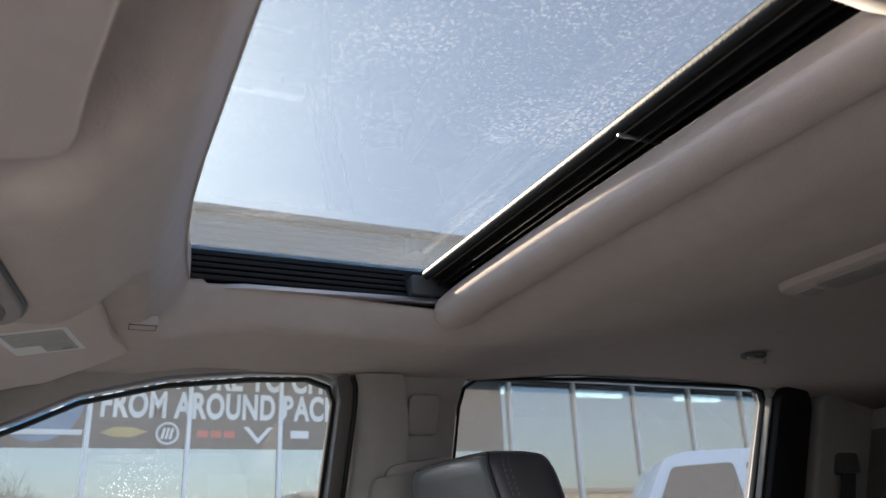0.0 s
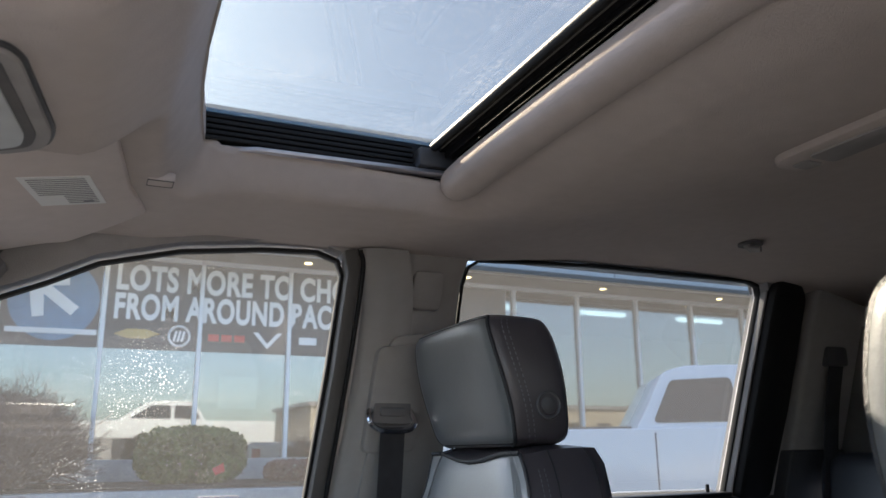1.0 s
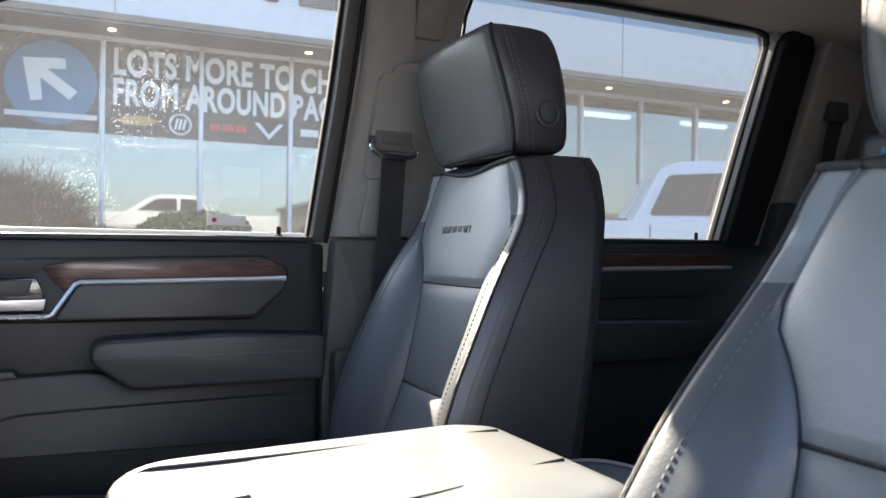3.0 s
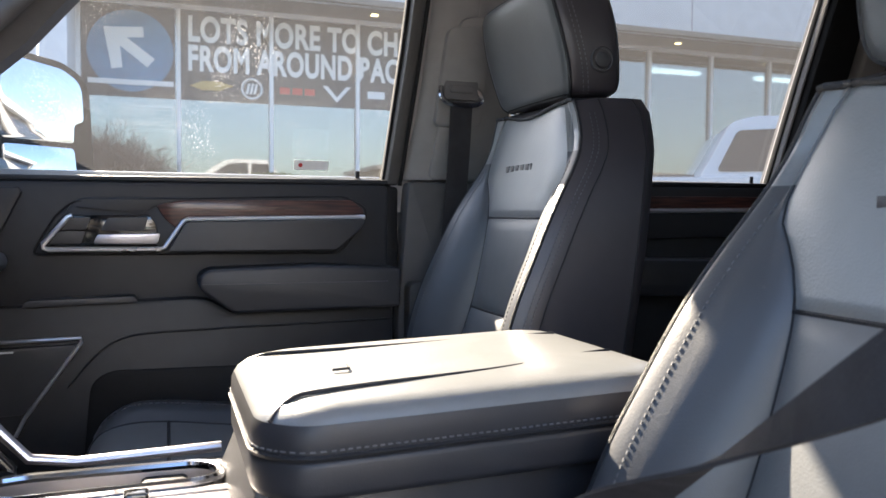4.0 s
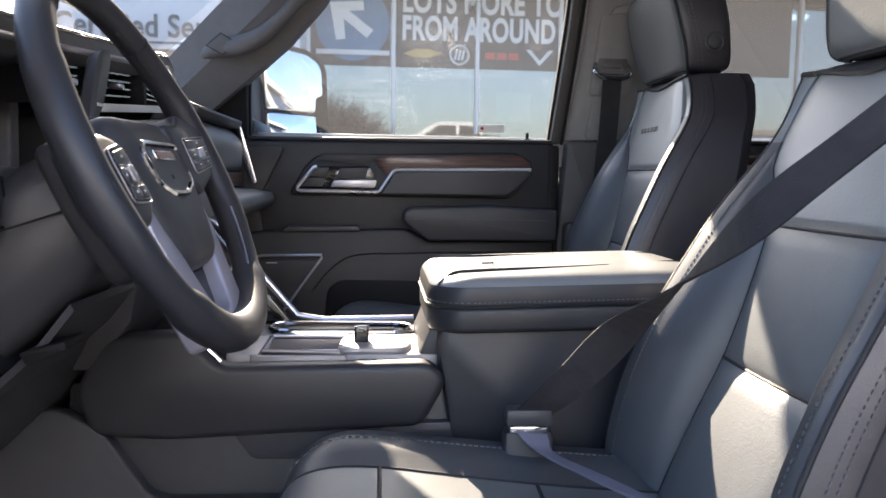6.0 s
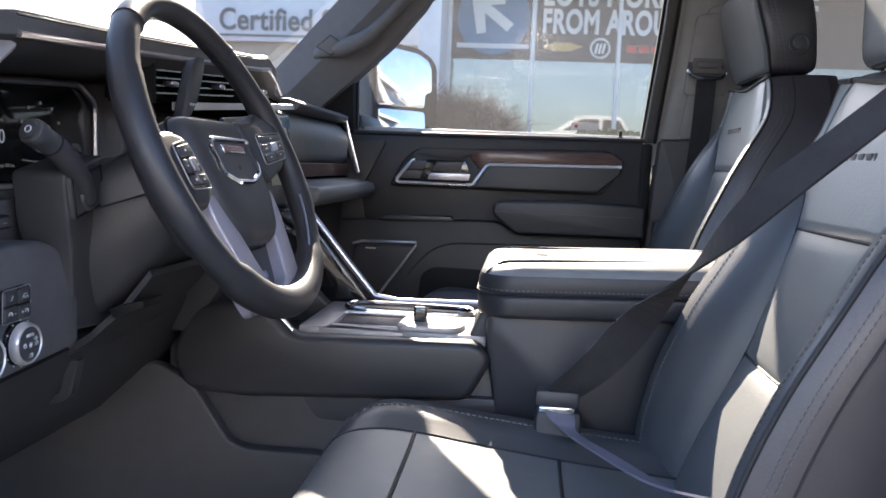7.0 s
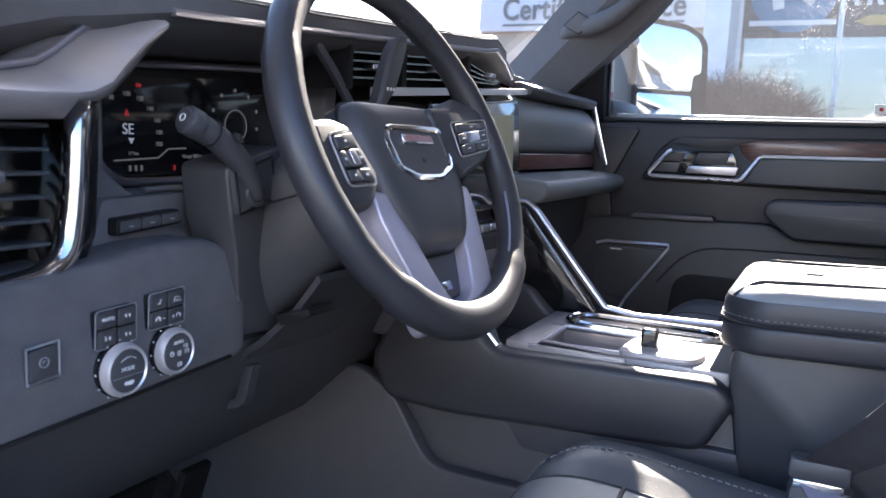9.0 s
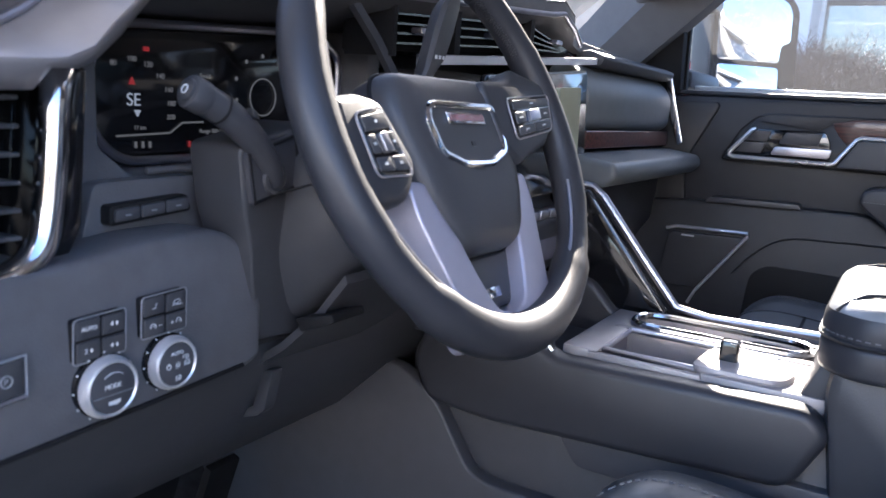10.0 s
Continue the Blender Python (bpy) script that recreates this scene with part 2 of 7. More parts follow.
def part(name, bm, material, parent=None, label="", smooth=True, sharp=35.0):
    """Links a bmesh as one mesh object, under a thing or a part where one is given."""
    bmesh.ops.recalc_face_normals(bm, faces=bm.faces)
    me = bpy.data.meshes.new(name)
    if smooth:
        for f in bm.faces:
            f.smooth = True
        for e in bm.edges:
            if len(e.link_faces) == 2 and e.calc_face_angle(0) > radians(sharp):
                e.smooth = False
    bm.to_mesh(me)
    bm.free()
    me.materials.append(material)
    ob = new(name, me)
    adopt(ob, parent)
    if label:
        tagged(ob, label)
    return ob


def thing(name, label, category, group="", kind="", at=(0, 0, 0)):
    ob = new(name)
    ob.location = at
    return tagged(ob, label, category, group, kind)


def bevelled(bm, width, segments=2, angle=30.0):
    edges = [e for e in bm.edges if len(e.link_faces) == 2 and e.calc_face_angle(0) > radians(angle)]
    if width and edges:
        bmesh.ops.bevel(bm, geom=edges, offset=width, segments=segments, affect="EDGES", profile=0.5, clamp_overlap=True)
    return bm


def box(x0, x1, y0, y1, z0, z1, bevel=0.0, segments=2, bm=None):
    own = bmesh.new()
    vs = [own.verts.new((x, y, z)) for x in (x0, x1) for y in (y0, y1) for z in (z0, z1)]
    for f in ((0, 1, 3, 2), (4, 6, 7, 5), (0, 4, 5, 1), (2, 3, 7, 6), (0, 2, 6, 4), (1, 5, 7, 3)):
        own.faces.new([vs[i] for i in f])
    bmesh.ops.recalc_face_normals(own, faces=own.faces)
    bevelled(own, bevel, segments)
    return merged(bm, own) if bm is not None else own


def merged(bm, other):
    """Adds other into bm."""
    me = bpy.data.meshes.new("scratch")
    other.to_mesh(me)
    other.free()
    bm.from_mesh(me)
    bpy.data.meshes.remove(me)
    return bm


def prism(pts, axis, a, b, bevel=0.0, segments=2):
    """A polygon in the two other axes (in x, y, z order), pulled from a to b along axis. a, b: numbers or functions of the point."""
    bm = bmesh.new()
    fa = a if callable(a) else (lambda p: a)
    fb = b if callable(b) else (lambda p: b)

    def place(p, v):
        q = list(p)
        q.insert("xyz".index(axis), v)
        return q

    r0 = [bm.verts.new(place(p, fa(p))) for p in pts]
    r1 = [bm.verts.new(place(p, fb(p))) for p in pts]
    bm.faces.new(r0)
    bm.faces.new(r1[::-1])
    for i in range(len(pts)):
        j = (i + 1) % len(pts)
        bm.faces.new((r0[i], r0[j], r1[j], r1[i]))
    bmesh.ops.recalc_face_normals(bm, faces=bm.faces)
    return bevelled(bm, bevel, segments)


def rounded(pts, r, n=4):
    """A polygon with its corners rounded."""
    out = []
    for i, p in enumerate(pts):
        p, a, c = Vector(p), Vector(pts[i - 1]), Vector(pts[(i + 1) % len(pts)])
        u, v = (a - p), (c - p)
        d = min(r, u.length * 0.45, v.length * 0.45)
        s, e = p + u.normalized() * d, p + v.normalized() * d
        for k in range(n + 1):
            t = k / n
            out.append(tuple((1 - t) ** 2 * s + 2 * t * (1 - t) * p + t * t * e))
    return out


def loft(rings, closed=True, caps=True):
    """A skin over rings of equally many points."""
    bm = bmesh.new()
    vs = [[bm.verts.new(p) for p in ring] for ring in rings]
    n = len(rings[0])
    for a, b in zip(vs, vs[1:]):
        for i in range(n if closed else n - 1):
            j = (i + 1) % n
            bm.faces.new((a[i], a[j], b[j], b[i]))
    if caps and closed:
        bm.faces.new(vs[0])
        bm.faces.new(vs[-1][::-1])
    bmesh.ops.recalc_face_normals(bm, faces=bm.faces)
    return bm


def smooth_line(pts, n=6):
    """A Catmull-Rom curve through points."""
    ps = [Vector(p) for p in pts]
    ps = [2 * ps[0] - ps[1], *ps, 2 * ps[-1] - ps[-2]]
    out = []
    for a, b, c, d in zip(ps, ps[1:], ps[2:], ps[3:]):
        for k in range(n):
            t = k / n
            out.append(0.5 * (2 * b + (c - a) * t + (2 * a - 5 * b + 4 * c - d) * t * t + (3 * b - a - 3 * c + d) * t ** 3))
    return out + [ps[-2]]


def tube(pts, radius, sides=8, closed=False, flat=1.0, up=None):
    """A round rod along points; radius: a number or one for each point; flat squeezes it along the second axis."""
    ps = [Vector(p) for p in pts]
    n = len(ps)
    rs = radius if isinstance(radius, (list, tuple)) else [radius] * n
    rings = []
    side = None
    for i, p in enumerate(ps):
        a = ps[i - 1] if closed or i else p
        b = ps[(i + 1) % n] if closed or i < n - 1 else p
        d = (b - a).normalized()
        if up is not None:
            side = d.cross(Vector(up)).normalized()
        elif side is None:
            side = d.orthogonal().normalized()
        else:
            side = (side - d * side.dot(d)).normalized()
        o = d.cross(side)
        rings.append([p + rs[i] * (math.cos(2 * math.pi * k / sides) * side + flat * math.sin(2 * math.pi * k / sides) * o) for k in range(sides)])
    if closed:
        rings.append(rings[0])
        bm = loft(rings, caps=False)
        bmesh.ops.remove_doubles(bm, verts=bm.verts, dist=1e-6)
        return bm
    return loft(rings)


def disc(center, axis, r, depth, sides=32, bevel=0.0):
    """A round plate; axis points out of its face."""
    c, d = Vector(center), Vector(axis).normalized()
    s = d.orthogonal().normalized()
    o = d.cross(s)
    rings = [[c + h * d + r * (math.cos(2 * math.pi * k / sides) * s + math.sin(2 * math.pi * k / sides) * o) for k in range(sides)] for h in (-depth, 0)]
    return bevelled(loft(rings), bevel, 2, 60)


def ring(center, axis, r, thick, sides=40, flat=1.0):
    c, d = Vector(center), Vector(axis).normalized()
    s = d.orthogonal().normalized()
    o = d.cross(s)
    return tube([c + r * (math.cos(2 * math.pi * k / sides) * s + math.sin(2 * math.pi * k / sides) * o) for k in range(sides)], thick, 8, closed=True, up=d, flat=flat)


def words(name, body, size, m, material, parent=None, depth=0.002, width=None, bold=0.0):
    """Letters as a mesh, standing in the plane of m (x along the line, y up)."""
    cu = bpy.data.curves.new(name, "FONT")
    cu.body, cu.size, cu.extrude, cu.offset = body, size, depth, bold
    cu.align_x, cu.space_character = "LEFT", 1.0 + 4.0 * bold
    ob = bpy.data.objects.new("scratch", cu)
    scene.collection.objects.link(ob)
    bpy.context.view_layer.update()
    me = bpy.data.meshes.new_from_object(ob.evaluated_get(bpy.context.evaluated_depsgraph_get()))
    bpy.data.objects.remove(ob)
    bpy.data.curves.remove(cu)
    xs = [v.co.x for v in me.vertices]
    if width and xs:
        me.transform(Matrix.Diagonal((width / (max(xs) - min(xs)), 1, 1, 1)) @ Matrix.Translation((-min(xs), 0, 0)))
    me.transform(m)
    me.materials.append(material)
    me.name = name
    out = new(name, me)
    return adopt(out, parent)


def plane_at(origin, right, up):
    """A pose whose x is right and y is up."""
    r, u = Vector(right).normalized(), Vector(up)
    n = r.cross(u).normalized()
    u = n.cross(r)
    return Matrix(((r.x, u.x, n.x, origin[0]), (r.y, u.y, n.y, origin[1]), (r.z, u.z, n.z, origin[2]), (0, 0, 0, 1)))


def slab(m, w, h, d, bevel=0.0, segments=2):
    """A bar lying on the plane m, from its origin to (w, h), d proud."""
    bm = box(0, w, 0, h, 0, d, bevel, segments)
    bm.transform(m)
    return bm


# ---- cab structure ----
GY = lambda z: 0.845 - 0.36 * (z - 1.40)  # inner face of the side glass
WIN_F = [(-0.343, 1.39), (-0.338, 1.49), (-0.331, 1.575), (-0.290, 1.610), (-0.235, 1.650), (-0.165, 1.705), (-0.10, 1.752), (-0.027, 1.782), (0.051, 1.819), (0.177, 1.849), (0.314, 1.864), (0.412, 1.868), (0.452, 1.856), (0.464, 1.83), (0.458, 1.667), (0.443, 1.39)]
WIN_R = [(0.715, 1.405), (0.712, 1.83), (0.72, 1.865), (0.746, 1.882), (1.006, 1.893), (1.445, 1.893), (1.478, 1.884), (1.49, 1.86), (1.481, 1.66), (1.475, 1.405)]


def pierced(outer, holes, side, inner, thick):
    """A wall over x and z with holes, its inner face at inner(z) on that side of the cab."""
    bm = bmesh.new()
    edges = []
    for loop in [outer, *holes]:
        vs = [bm.verts.new((x, 0, z)) for x, z in loop]
        edges += [bm.edges.new((vs[i], vs[(i + 1) % len(vs)])) for i in range(len(vs))]
    bmesh.ops.triangle_fill(bm, use_beauty=True, edges=edges)
    ext = bmesh.ops.extrude_face_region(bm, geom=list(bm.faces))
    moved = {v for v in ext["geom"] if isinstance(v, bmesh.types.BMVert)}
    for v in bm.verts:
        v.co.y = side * (inner(v.co.z) + (thick if v in moved else 0))
    return bm


def offset_loop(pts, d):
    """The loop moved outwards by d."""
    out = []
    n = len(pts)
    area = sum(pts[i - 1][0] * pts[i][1] - pts[i][0] * pts[i - 1][1] for i in range(n))
    for i in range(n):
        a, p, c = Vector(pts[i - 1]), Vector(pts[i]), Vector(pts[(i + 1) % n])
        n1, n2 = (p - a).normalized(), (c - p).normalized()
        t = (n1 + n2).normalized()
        nrm = Vector((t.y, -t.x)) * (1 if area > 0 else -1)
        k = 1 / max(0.5, math.sqrt((1 + n1.dot(n2)) / 2))
        out.append(tuple(p + nrm * d * k))
    return out


def ring_frame(loop, d0, d1, side, y0, y1, bevel=0.0):
    """A frame between two offsets of a loop, between two depths off the glass."""
    a, b = offset_loop(loop, d0), offset_loop(loop, d1)
    f = lambda p, y: (p[0], side * (GY(p[1]) + y), p[1])
    rings = [[f(p, y1) for p in a], [f(p, y0) for p in a], [f(p, y0) for p in b], [f(p, y1) for p in b]]
    rings.append(rings[0])
    bm = loft(rings, caps=False)
    bmesh.ops.remove_doubles(bm, verts=bm.verts, dist=1e-6)
    return bevelled(bm, bevel)


OUT_P = [(-0.56, 1.33), (-0.50, 1.585), (-0.355, 1.72), (-0.19, 1.865), (-0.12, 1.93), (1.72, 1.95), (1.78, 1.33)]
wall_p = part("wall_passenger", pierced(OUT_P, [offset_loop(WIN_F, 0.012), offset_loop(WIN_R, 0.012)], 1, lambda z: GY(max(z, 1.39)) - 0.025, 0.06), TRIM_GREY)
tagged(wall_p, "grey cab side trim with two window openings", "wall", kind="structure")
OUT_D = [(-0.56, 0.62), (-0.56, 1.42), (-0.50, 1.585), (-0.355, 1.72), (-0.19, 1.865), (-0.12, 1.93), (1.72, 1.95), (1.78, 0.62)]
DOOR_HOLE = [(-0.40, 0.66), (-0.34, 1.40), (-0.165, 1.705), (-0.027, 1.79), (0.177, 1.86), (0.43, 1.875), (0.47, 1.84), (0.50, 1.40), (0.46, 0.66)]
wall_d = part("wall_driver", pierced(OUT_D, [DOOR_HOLE, WIN_R], -1, lambda z: GY(max(z, 1.40)) - 0.02, 0.07), TRIM_GREY)
tagged(wall_d, "grey cab side with an open door space", "wall", kind="structure")

PILLAR_GREY = mat("grey_pillar_plastic", (0.26, 0.25, 0.246), 0.6, bump=0.2, bump_scale=700, vary=0.06, spec=0.35)
PILLAR_DARK = mat("dark_grey_pillar_plastic", (0.085, 0.081, 0.080), 0.55, bump=0.2, bump_scale=700, vary=0.08, spec=0.35)
# front edge of the pillar between the doors, and its raised belt cover
pillar = tagged(new("door_pillar"), "grey pillar trim between the two doors", "pillar", kind="structure")
edge_line = [(0.522, 1.40), (0.541, 1.56), (0.549, 1.70), (0.545, 1.80), (0.525, 1.875)]
bm = loft(
    [[(p.x - 0.046 + 0.052 * (1 - math.cos(a)), GY(p.y) - 0.012 - 0.040 * math.sin(a), p.y) for a in [math.pi / 2 * k / 6 for k in range(7)]] + [(p.x + 0.05, GY(p.y) - 0.052, p.y), (p.x + 0.05, GY(p.y) + 0.02, p.y), (p.x - 0.046, GY(p.y) + 0.02, p.y)] for p in smooth_line([(a, b, 0) for a, b in edge_line], 6)])
part("pillar_edge", bm, PILLAR_GREY, pillar, "smooth grey pillar edge")
part("pillar_cover", prism(rounded([(0.530, 1.40), (0.560, 1.72), (0.69, 1.74), (0.70, 1.40)], 0.02), "y", lambda p: GY(p[1]) - 0.060, lambda p: GY(p[1]), 0.006), PILLAR_GREY, pillar)
part("upper_cover", prism(rounded([(0.60, 1.775), (0.60, 1.845), (0.66, 1.845), (0.66, 1.775)], 0.012), "y", lambda p: GY(p[1]) - 0.036, lambda p: GY(p[1]) - 0.02, 0.003), TRIM_GREY, pillar)
part("lower_cover", prism(rounded([(0.47, 0.70), (0.46, 1.10), (0.485, 1.395), (0.70, 1.395), (0.72, 0.70)], 0.01), "y", 0.775, 0.87, 0.012), PILLAR_DARK, pillar, "dark grey lower pillar cover")
part("grab_cup", prism(rounded([(0.475, 1.02), (0.475, 1.185), (0.545, 1.185), (0.545, 1.0)], 0.02), "y", 0.735, 0.80, 0.012), PILLAR_DARK, pillar)

belt_p = thing("seat_belt", "black seat belt hanging from a slotted pillar guide", "seat belt", group="front seat belts", at=(0.57, 0.74, 1.15))
part("guide", prism(rounded([(0.536, 1.562), (0.540, 1.604), (0.548, 1.612), (0.604, 1.612), (0.612, 1.604), (0.614, 1.562)], 0.006), "y", 0.705, 0.765, 0.006), TRIM_MID, belt_p)
part("guide_ridge", prism(rounded([(0.550, 1.576), (0.550, 1.592), (0.600, 1.592), (0.600, 1.576)], 0.005), "y", 0.698, 0.71, 0.003), TRIM_MID, belt_p)
part("guide_plate", prism(rounded([(0.528, 1.51), (0.535, 1.70), (0.632, 1.71), (0.632, 1.51)], 0.015), "y", lambda p: GY(p[1]) - 0.068, lambda p: GY(p[1]) - 0.03, 0.005), PILLAR_GREY, belt_p)
part("guide_loop", tube(smooth_line([(0.533, 0.712, 1.588), (0.530, 0.698, 1.565), (0.545, 0.695, 1.552), (0.575, 0.695, 1.549), (0.605, 0.695, 1.552), (0.617, 0.698, 1.565), (0.612, 0.712, 1.588)], 4), 0.0055, 8), CHROME, belt_p, "shiny dark metal loop")


def ribbon(points, widths, thick=0.0016):
    """A strap through points, each with the direction across it."""
    ps = smooth_line(points, 8)
    ws = smooth_line(widths, 8)
    rings = []
    for i, p in enumerate(ps):
        d = (ps[min(i + 1, len(ps) - 1)] - ps[max(i - 1, 0)]).normalized()
        w = ws[i]
        n = d.cross(w).normalized() * thick
        rings.append([p - w / 2 - n, p + w / 2 - n, p + w / 2 + n, p - w / 2 + n])
    return loft(rings)


part("webbing", ribbon([(0.574, 0.700, 1.556), (0.572, 0.715, 1.42), (0.565, 0.735, 1.25), (0.555, 0.735, 1.00), (0.55, 0.74, 0.78)], [(0.047, 0, 0)] * 5), BELT, belt_p)

# window rubbers and panes
for name, loop in (("window_1", WIN_F), ("window_2", WIN_R)):
    w = tagged(new(name), "cab side window with black rubber frame and dried rain specks", "window", kind="structure")
    part("window_seal", ring_frame(loop, -0.003, 0.003, 1, -0.012 if name == "window_1" else -0.010, 0.006, 0.001), RUBBER, w, "black rubber seal")
    bm = bmesh.new()
    bm.faces.new([bm.verts.new((x, GY(z) + 0.012, z)) for x, z in loop])
    g = part("pane", bm, GLASS_SIDE if name == "window_1" else GLASS_CLEAR, w)
    g.visible_shadow = name == "window_2"

# door frames beside the panes
DOOR_GREY = mat("dark_grey_door_frame", (0.075, 0.071, 0.068), 0.6, bump=0.2, bump_scale=700, vary=0.08, spec=0.35)
part("door_frame", prism([(0.445, 1.388), (0.462, 1.66), (0.467, 1.83), (0.455, 1.868), (0.480, 1.876), (0.493, 1.85), (0.488, 1.66), (0.472, 1.388)], "y", lambda p: GY(p[1]) - 0.038, lambda p: GY(p[1]) + 0.02, 0.006), DOOR_GREY, bpy.data.objects["window_1"], "dark grey door frame")
part("door_seal", tube(smooth_line([(0.475, GY(1.388) - 0.036, 1.388), (0.491, GY(1.66) - 0.036, 1.66), (0.496, GY(1.83) - 0.036, 1.83), (0.486, GY(1.872) - 0.036, 1.872)], 5), 0.0045, 8), RUBBER, bpy.data.objects["window_1"], "black door seal")
part("door_frame", prism(rounded([(1.484, 1.39), (1.490, 1.66), (1.496, 1.875), (1.515, 1.897), (1.575, 1.895), (1.602, 1.86), (1.602, 1.60), (1.588, 1.39)], 0.025), "y", lambda p: GY(p[1]) - 0.05, lambda p: GY(p[1]) + 0.02, 0.012), RUBBER, bpy.data.objects["window_2"], "wide black door frame")
part("reveal", prism([(1.476, 1.40), (1.482, 1.66), (1.488, 1.87), (1.494, 1.87), (1.488, 1.66), (1.482, 1.40)], "y", lambda p: GY(p[1]) - 0.028, lambda p: GY(p[1]) - 0.008, 0.002), TRIM_GREY, bpy.data.objects["window_2"], "light window edge")

# headliner: one mesh with the roof opening, its padded roll and recess
OPEN = (0.135, 0.545, -0.40, 0.37)  # x0, x1, y0, y1 of the roof opening


def ease(u):
    u = max(0.0, min(1.0, u))
    return u * u * (3 - 2 * u)


def head_z(x, y):
    z = 1.884 + 0.024 * ease((x - 0.62) / 0.4) - 0.004 * (abs(y) / 0.6) ** 2
    if abs(y) > 0.58:
        z -= 0.7 * (abs(y) - 0.58) ** 2
    if x < 0.0:
        z -= 0.55 * (0.0 - x) ** 2 * 2 + 0.08 * (0 - x)
    if x > 1.3:
        z -= 0.25 * (x - 1.3) ** 2
    z -= 0.014 * ease((0.24 - x) / 0.13)
    z -= 0.016 * ease((x - 0.66) / 0.16) * ease((1.15 - x) / 0.25) * ease((0.42 - abs(y)) / 0.25)
    # the overhead console swells out of the headliner
    yd = -0.185 - 1.4 * max(0.0, x - 0.03)
    w = ease((0.132 - x) / 0.115) * ease((0.185 - y) / 0.105) * ease((y - yd + 0.085) / 0.085)
    return z + (1.787 - z) * w


def recess(x, y):
    """How far the headliner rises towards the opening."""
    dx = max(OPEN[0] - x, 0) / 0.036
    dy = max(y - OPEN[3], OPEN[2] - y, 0) / (0.052 + 0.05 * max(0.0, 0.5 - x))
    dr = max(x - 0.585, 0) / 0.085
    d = min(1, math.hypot(max(dx, dr), dy))
    return (0.050 + 0.022 * ease((0.20 - x) / 0.05) - 0.026 * ease((x - 0.50) / 0.09)) * (1 - d) ** 1.35


bm = bmesh.new()
steps = lambda a, b, d: {round(a + (b - a) * i / round((b - a) / d), 4) for i in range(round((b - a) / d) + 1)}
xs = sorted(steps(-0.20, 0.092, 0.014) | steps(0.10, OPEN[0], 0.006) | {0.17, 0.19, 0.21, 0.23, OPEN[1]} | steps(0.56, 0.69, 0.010) | {0.72, 0.75, 0.79, 0.83, 0.88, 0.93, 0.98, 1.03, 1.08, 1.15, 1.25, 1.35, 1.45, 1.6, 1.78})
ys = sorted(steps(OPEN[3], 0.50, 0.0085) | steps(-0.36, 0.34, 0.02) | {-0.665, -0.65, -0.63, -0.61, -0.59, -0.56, -0.53, -0.50, -0.47, -0.455, -0.44, -0.425, OPEN[2], 0.53, 0.56, 0.59, 0.61, 0.63, 0.65, 0.665})
grid = {}
for x in xs:
    for y in ys:
        grid[x, y] = bm.verts.new((x + (0.034 * max(0, min(1, y / 0.37)) ** 2 * ease(1 - abs(x - OPEN[0]) / 0.06) * ease((0.54 - y) / 0.14) if x < 0.2 else 0), y, head_z(x, y) + recess(x, y)))
for xa, xb in zip(xs, xs[1:]):
    for ya, yb in zip(ys, ys[1:]):
        if not (xa >= OPEN[0] and xb <= OPEN[1] and ya >= OPEN[2] and yb <= OPEN[3]):
            bm.faces.new((grid[xa, ya], grid[xb, ya], grid[xb, yb], grid[xa, yb]))
ceiling = part("ceiling", bm, HEADLINER, sharp=60)
tagged(ceiling, "warm grey cloth headliner with a recessed sunroof opening", "ceiling", kind="structure")
sol = ceiling.modifiers.new("thickness", "SOLIDIFY")
sol.thickness, sol.offset = 0.006, 1.0

roof = tagged(new("roof"), "white outer roof skin above the headliner", "roof", kind="structure")
bm = bmesh.new()
for a, b, c, d in ((-0.25, 0.14, -0.72, 0.72), (0.60, 1.80, -0.72, 0.72), (0.14, 0.60, -0.72, -0.43), (0.14, 0.60, 0.40, 0.72)):
    box(a, b, c, d, 1.985, 2.005, 0, 2, bm)
part("roof_skin", bm, PAINT_WHITE, roof)
for s in (-1, 1):
    part("roof_side", box(-0.25, 1.80, min(s * 0.66, s * 0.74), max(s * 0.66, s * 0.74), 1.90, 1.985), PAINT_WHITE, roof)
part("roof_front", prism([(-0.19, -0.70), (-0.19, 0.70), (-0.23, 0.66), (-0.30, 0.45), (-0.34, 0.2), (-0.35, 0.0), (-0.34, -0.2), (-0.30, -0.45), (-0.23, -0.66)], "z", 1.868, 1.985, 0.008), HEADLINER, roof)
part("roof_back", box(1.78, 1.85, -0.74, 0.74, 0.62, 1.42), TRIM_MID, roof)
for s in (-1, 1):
    part("roof_back_side", box(1.78, 1.85, min(s * 0.48, s * 0.80), max(s * 0.48, s * 0.80), 1.42, 1.80), TRIM_MID, roof)
part("roof_rear_rail", box(1.78, 1.85, -0.74, 0.74, 1.80, 1.985), TRIM_GREY, roof)

sunroof = thing("sunroof", "open-shade sunroof with wet glass and black ribbed tracks", "sunroof", at=(0.35, 0, 1.93))
for i in range(5):
    part("track_rib", box(OPEN[0] - 0.004, OPEN[1] - 0.06, OPEN[3] - 0.004 + 0.003 * i, OPEN[3] + 0.04, 1.938 + 0.0095 * i, 1.9445 + 0.0095 * i, 0.002), RUBBER, sunroof)
part("track_wall", box(OPEN[0] - 0.01, OPEN[1] + 0.03, OPEN[3] + 0.012, OPEN[3] + 0.045, 1.934, 1.985), RUBBER, sunroof)
part("track_end", box(OPEN[1] - 0.062, OPEN[1] + 0.004, OPEN[3] - 0.025, OPEN[3] + 0.03, 1.936, 1.968, 0.006), PLASTIC, sunroof)
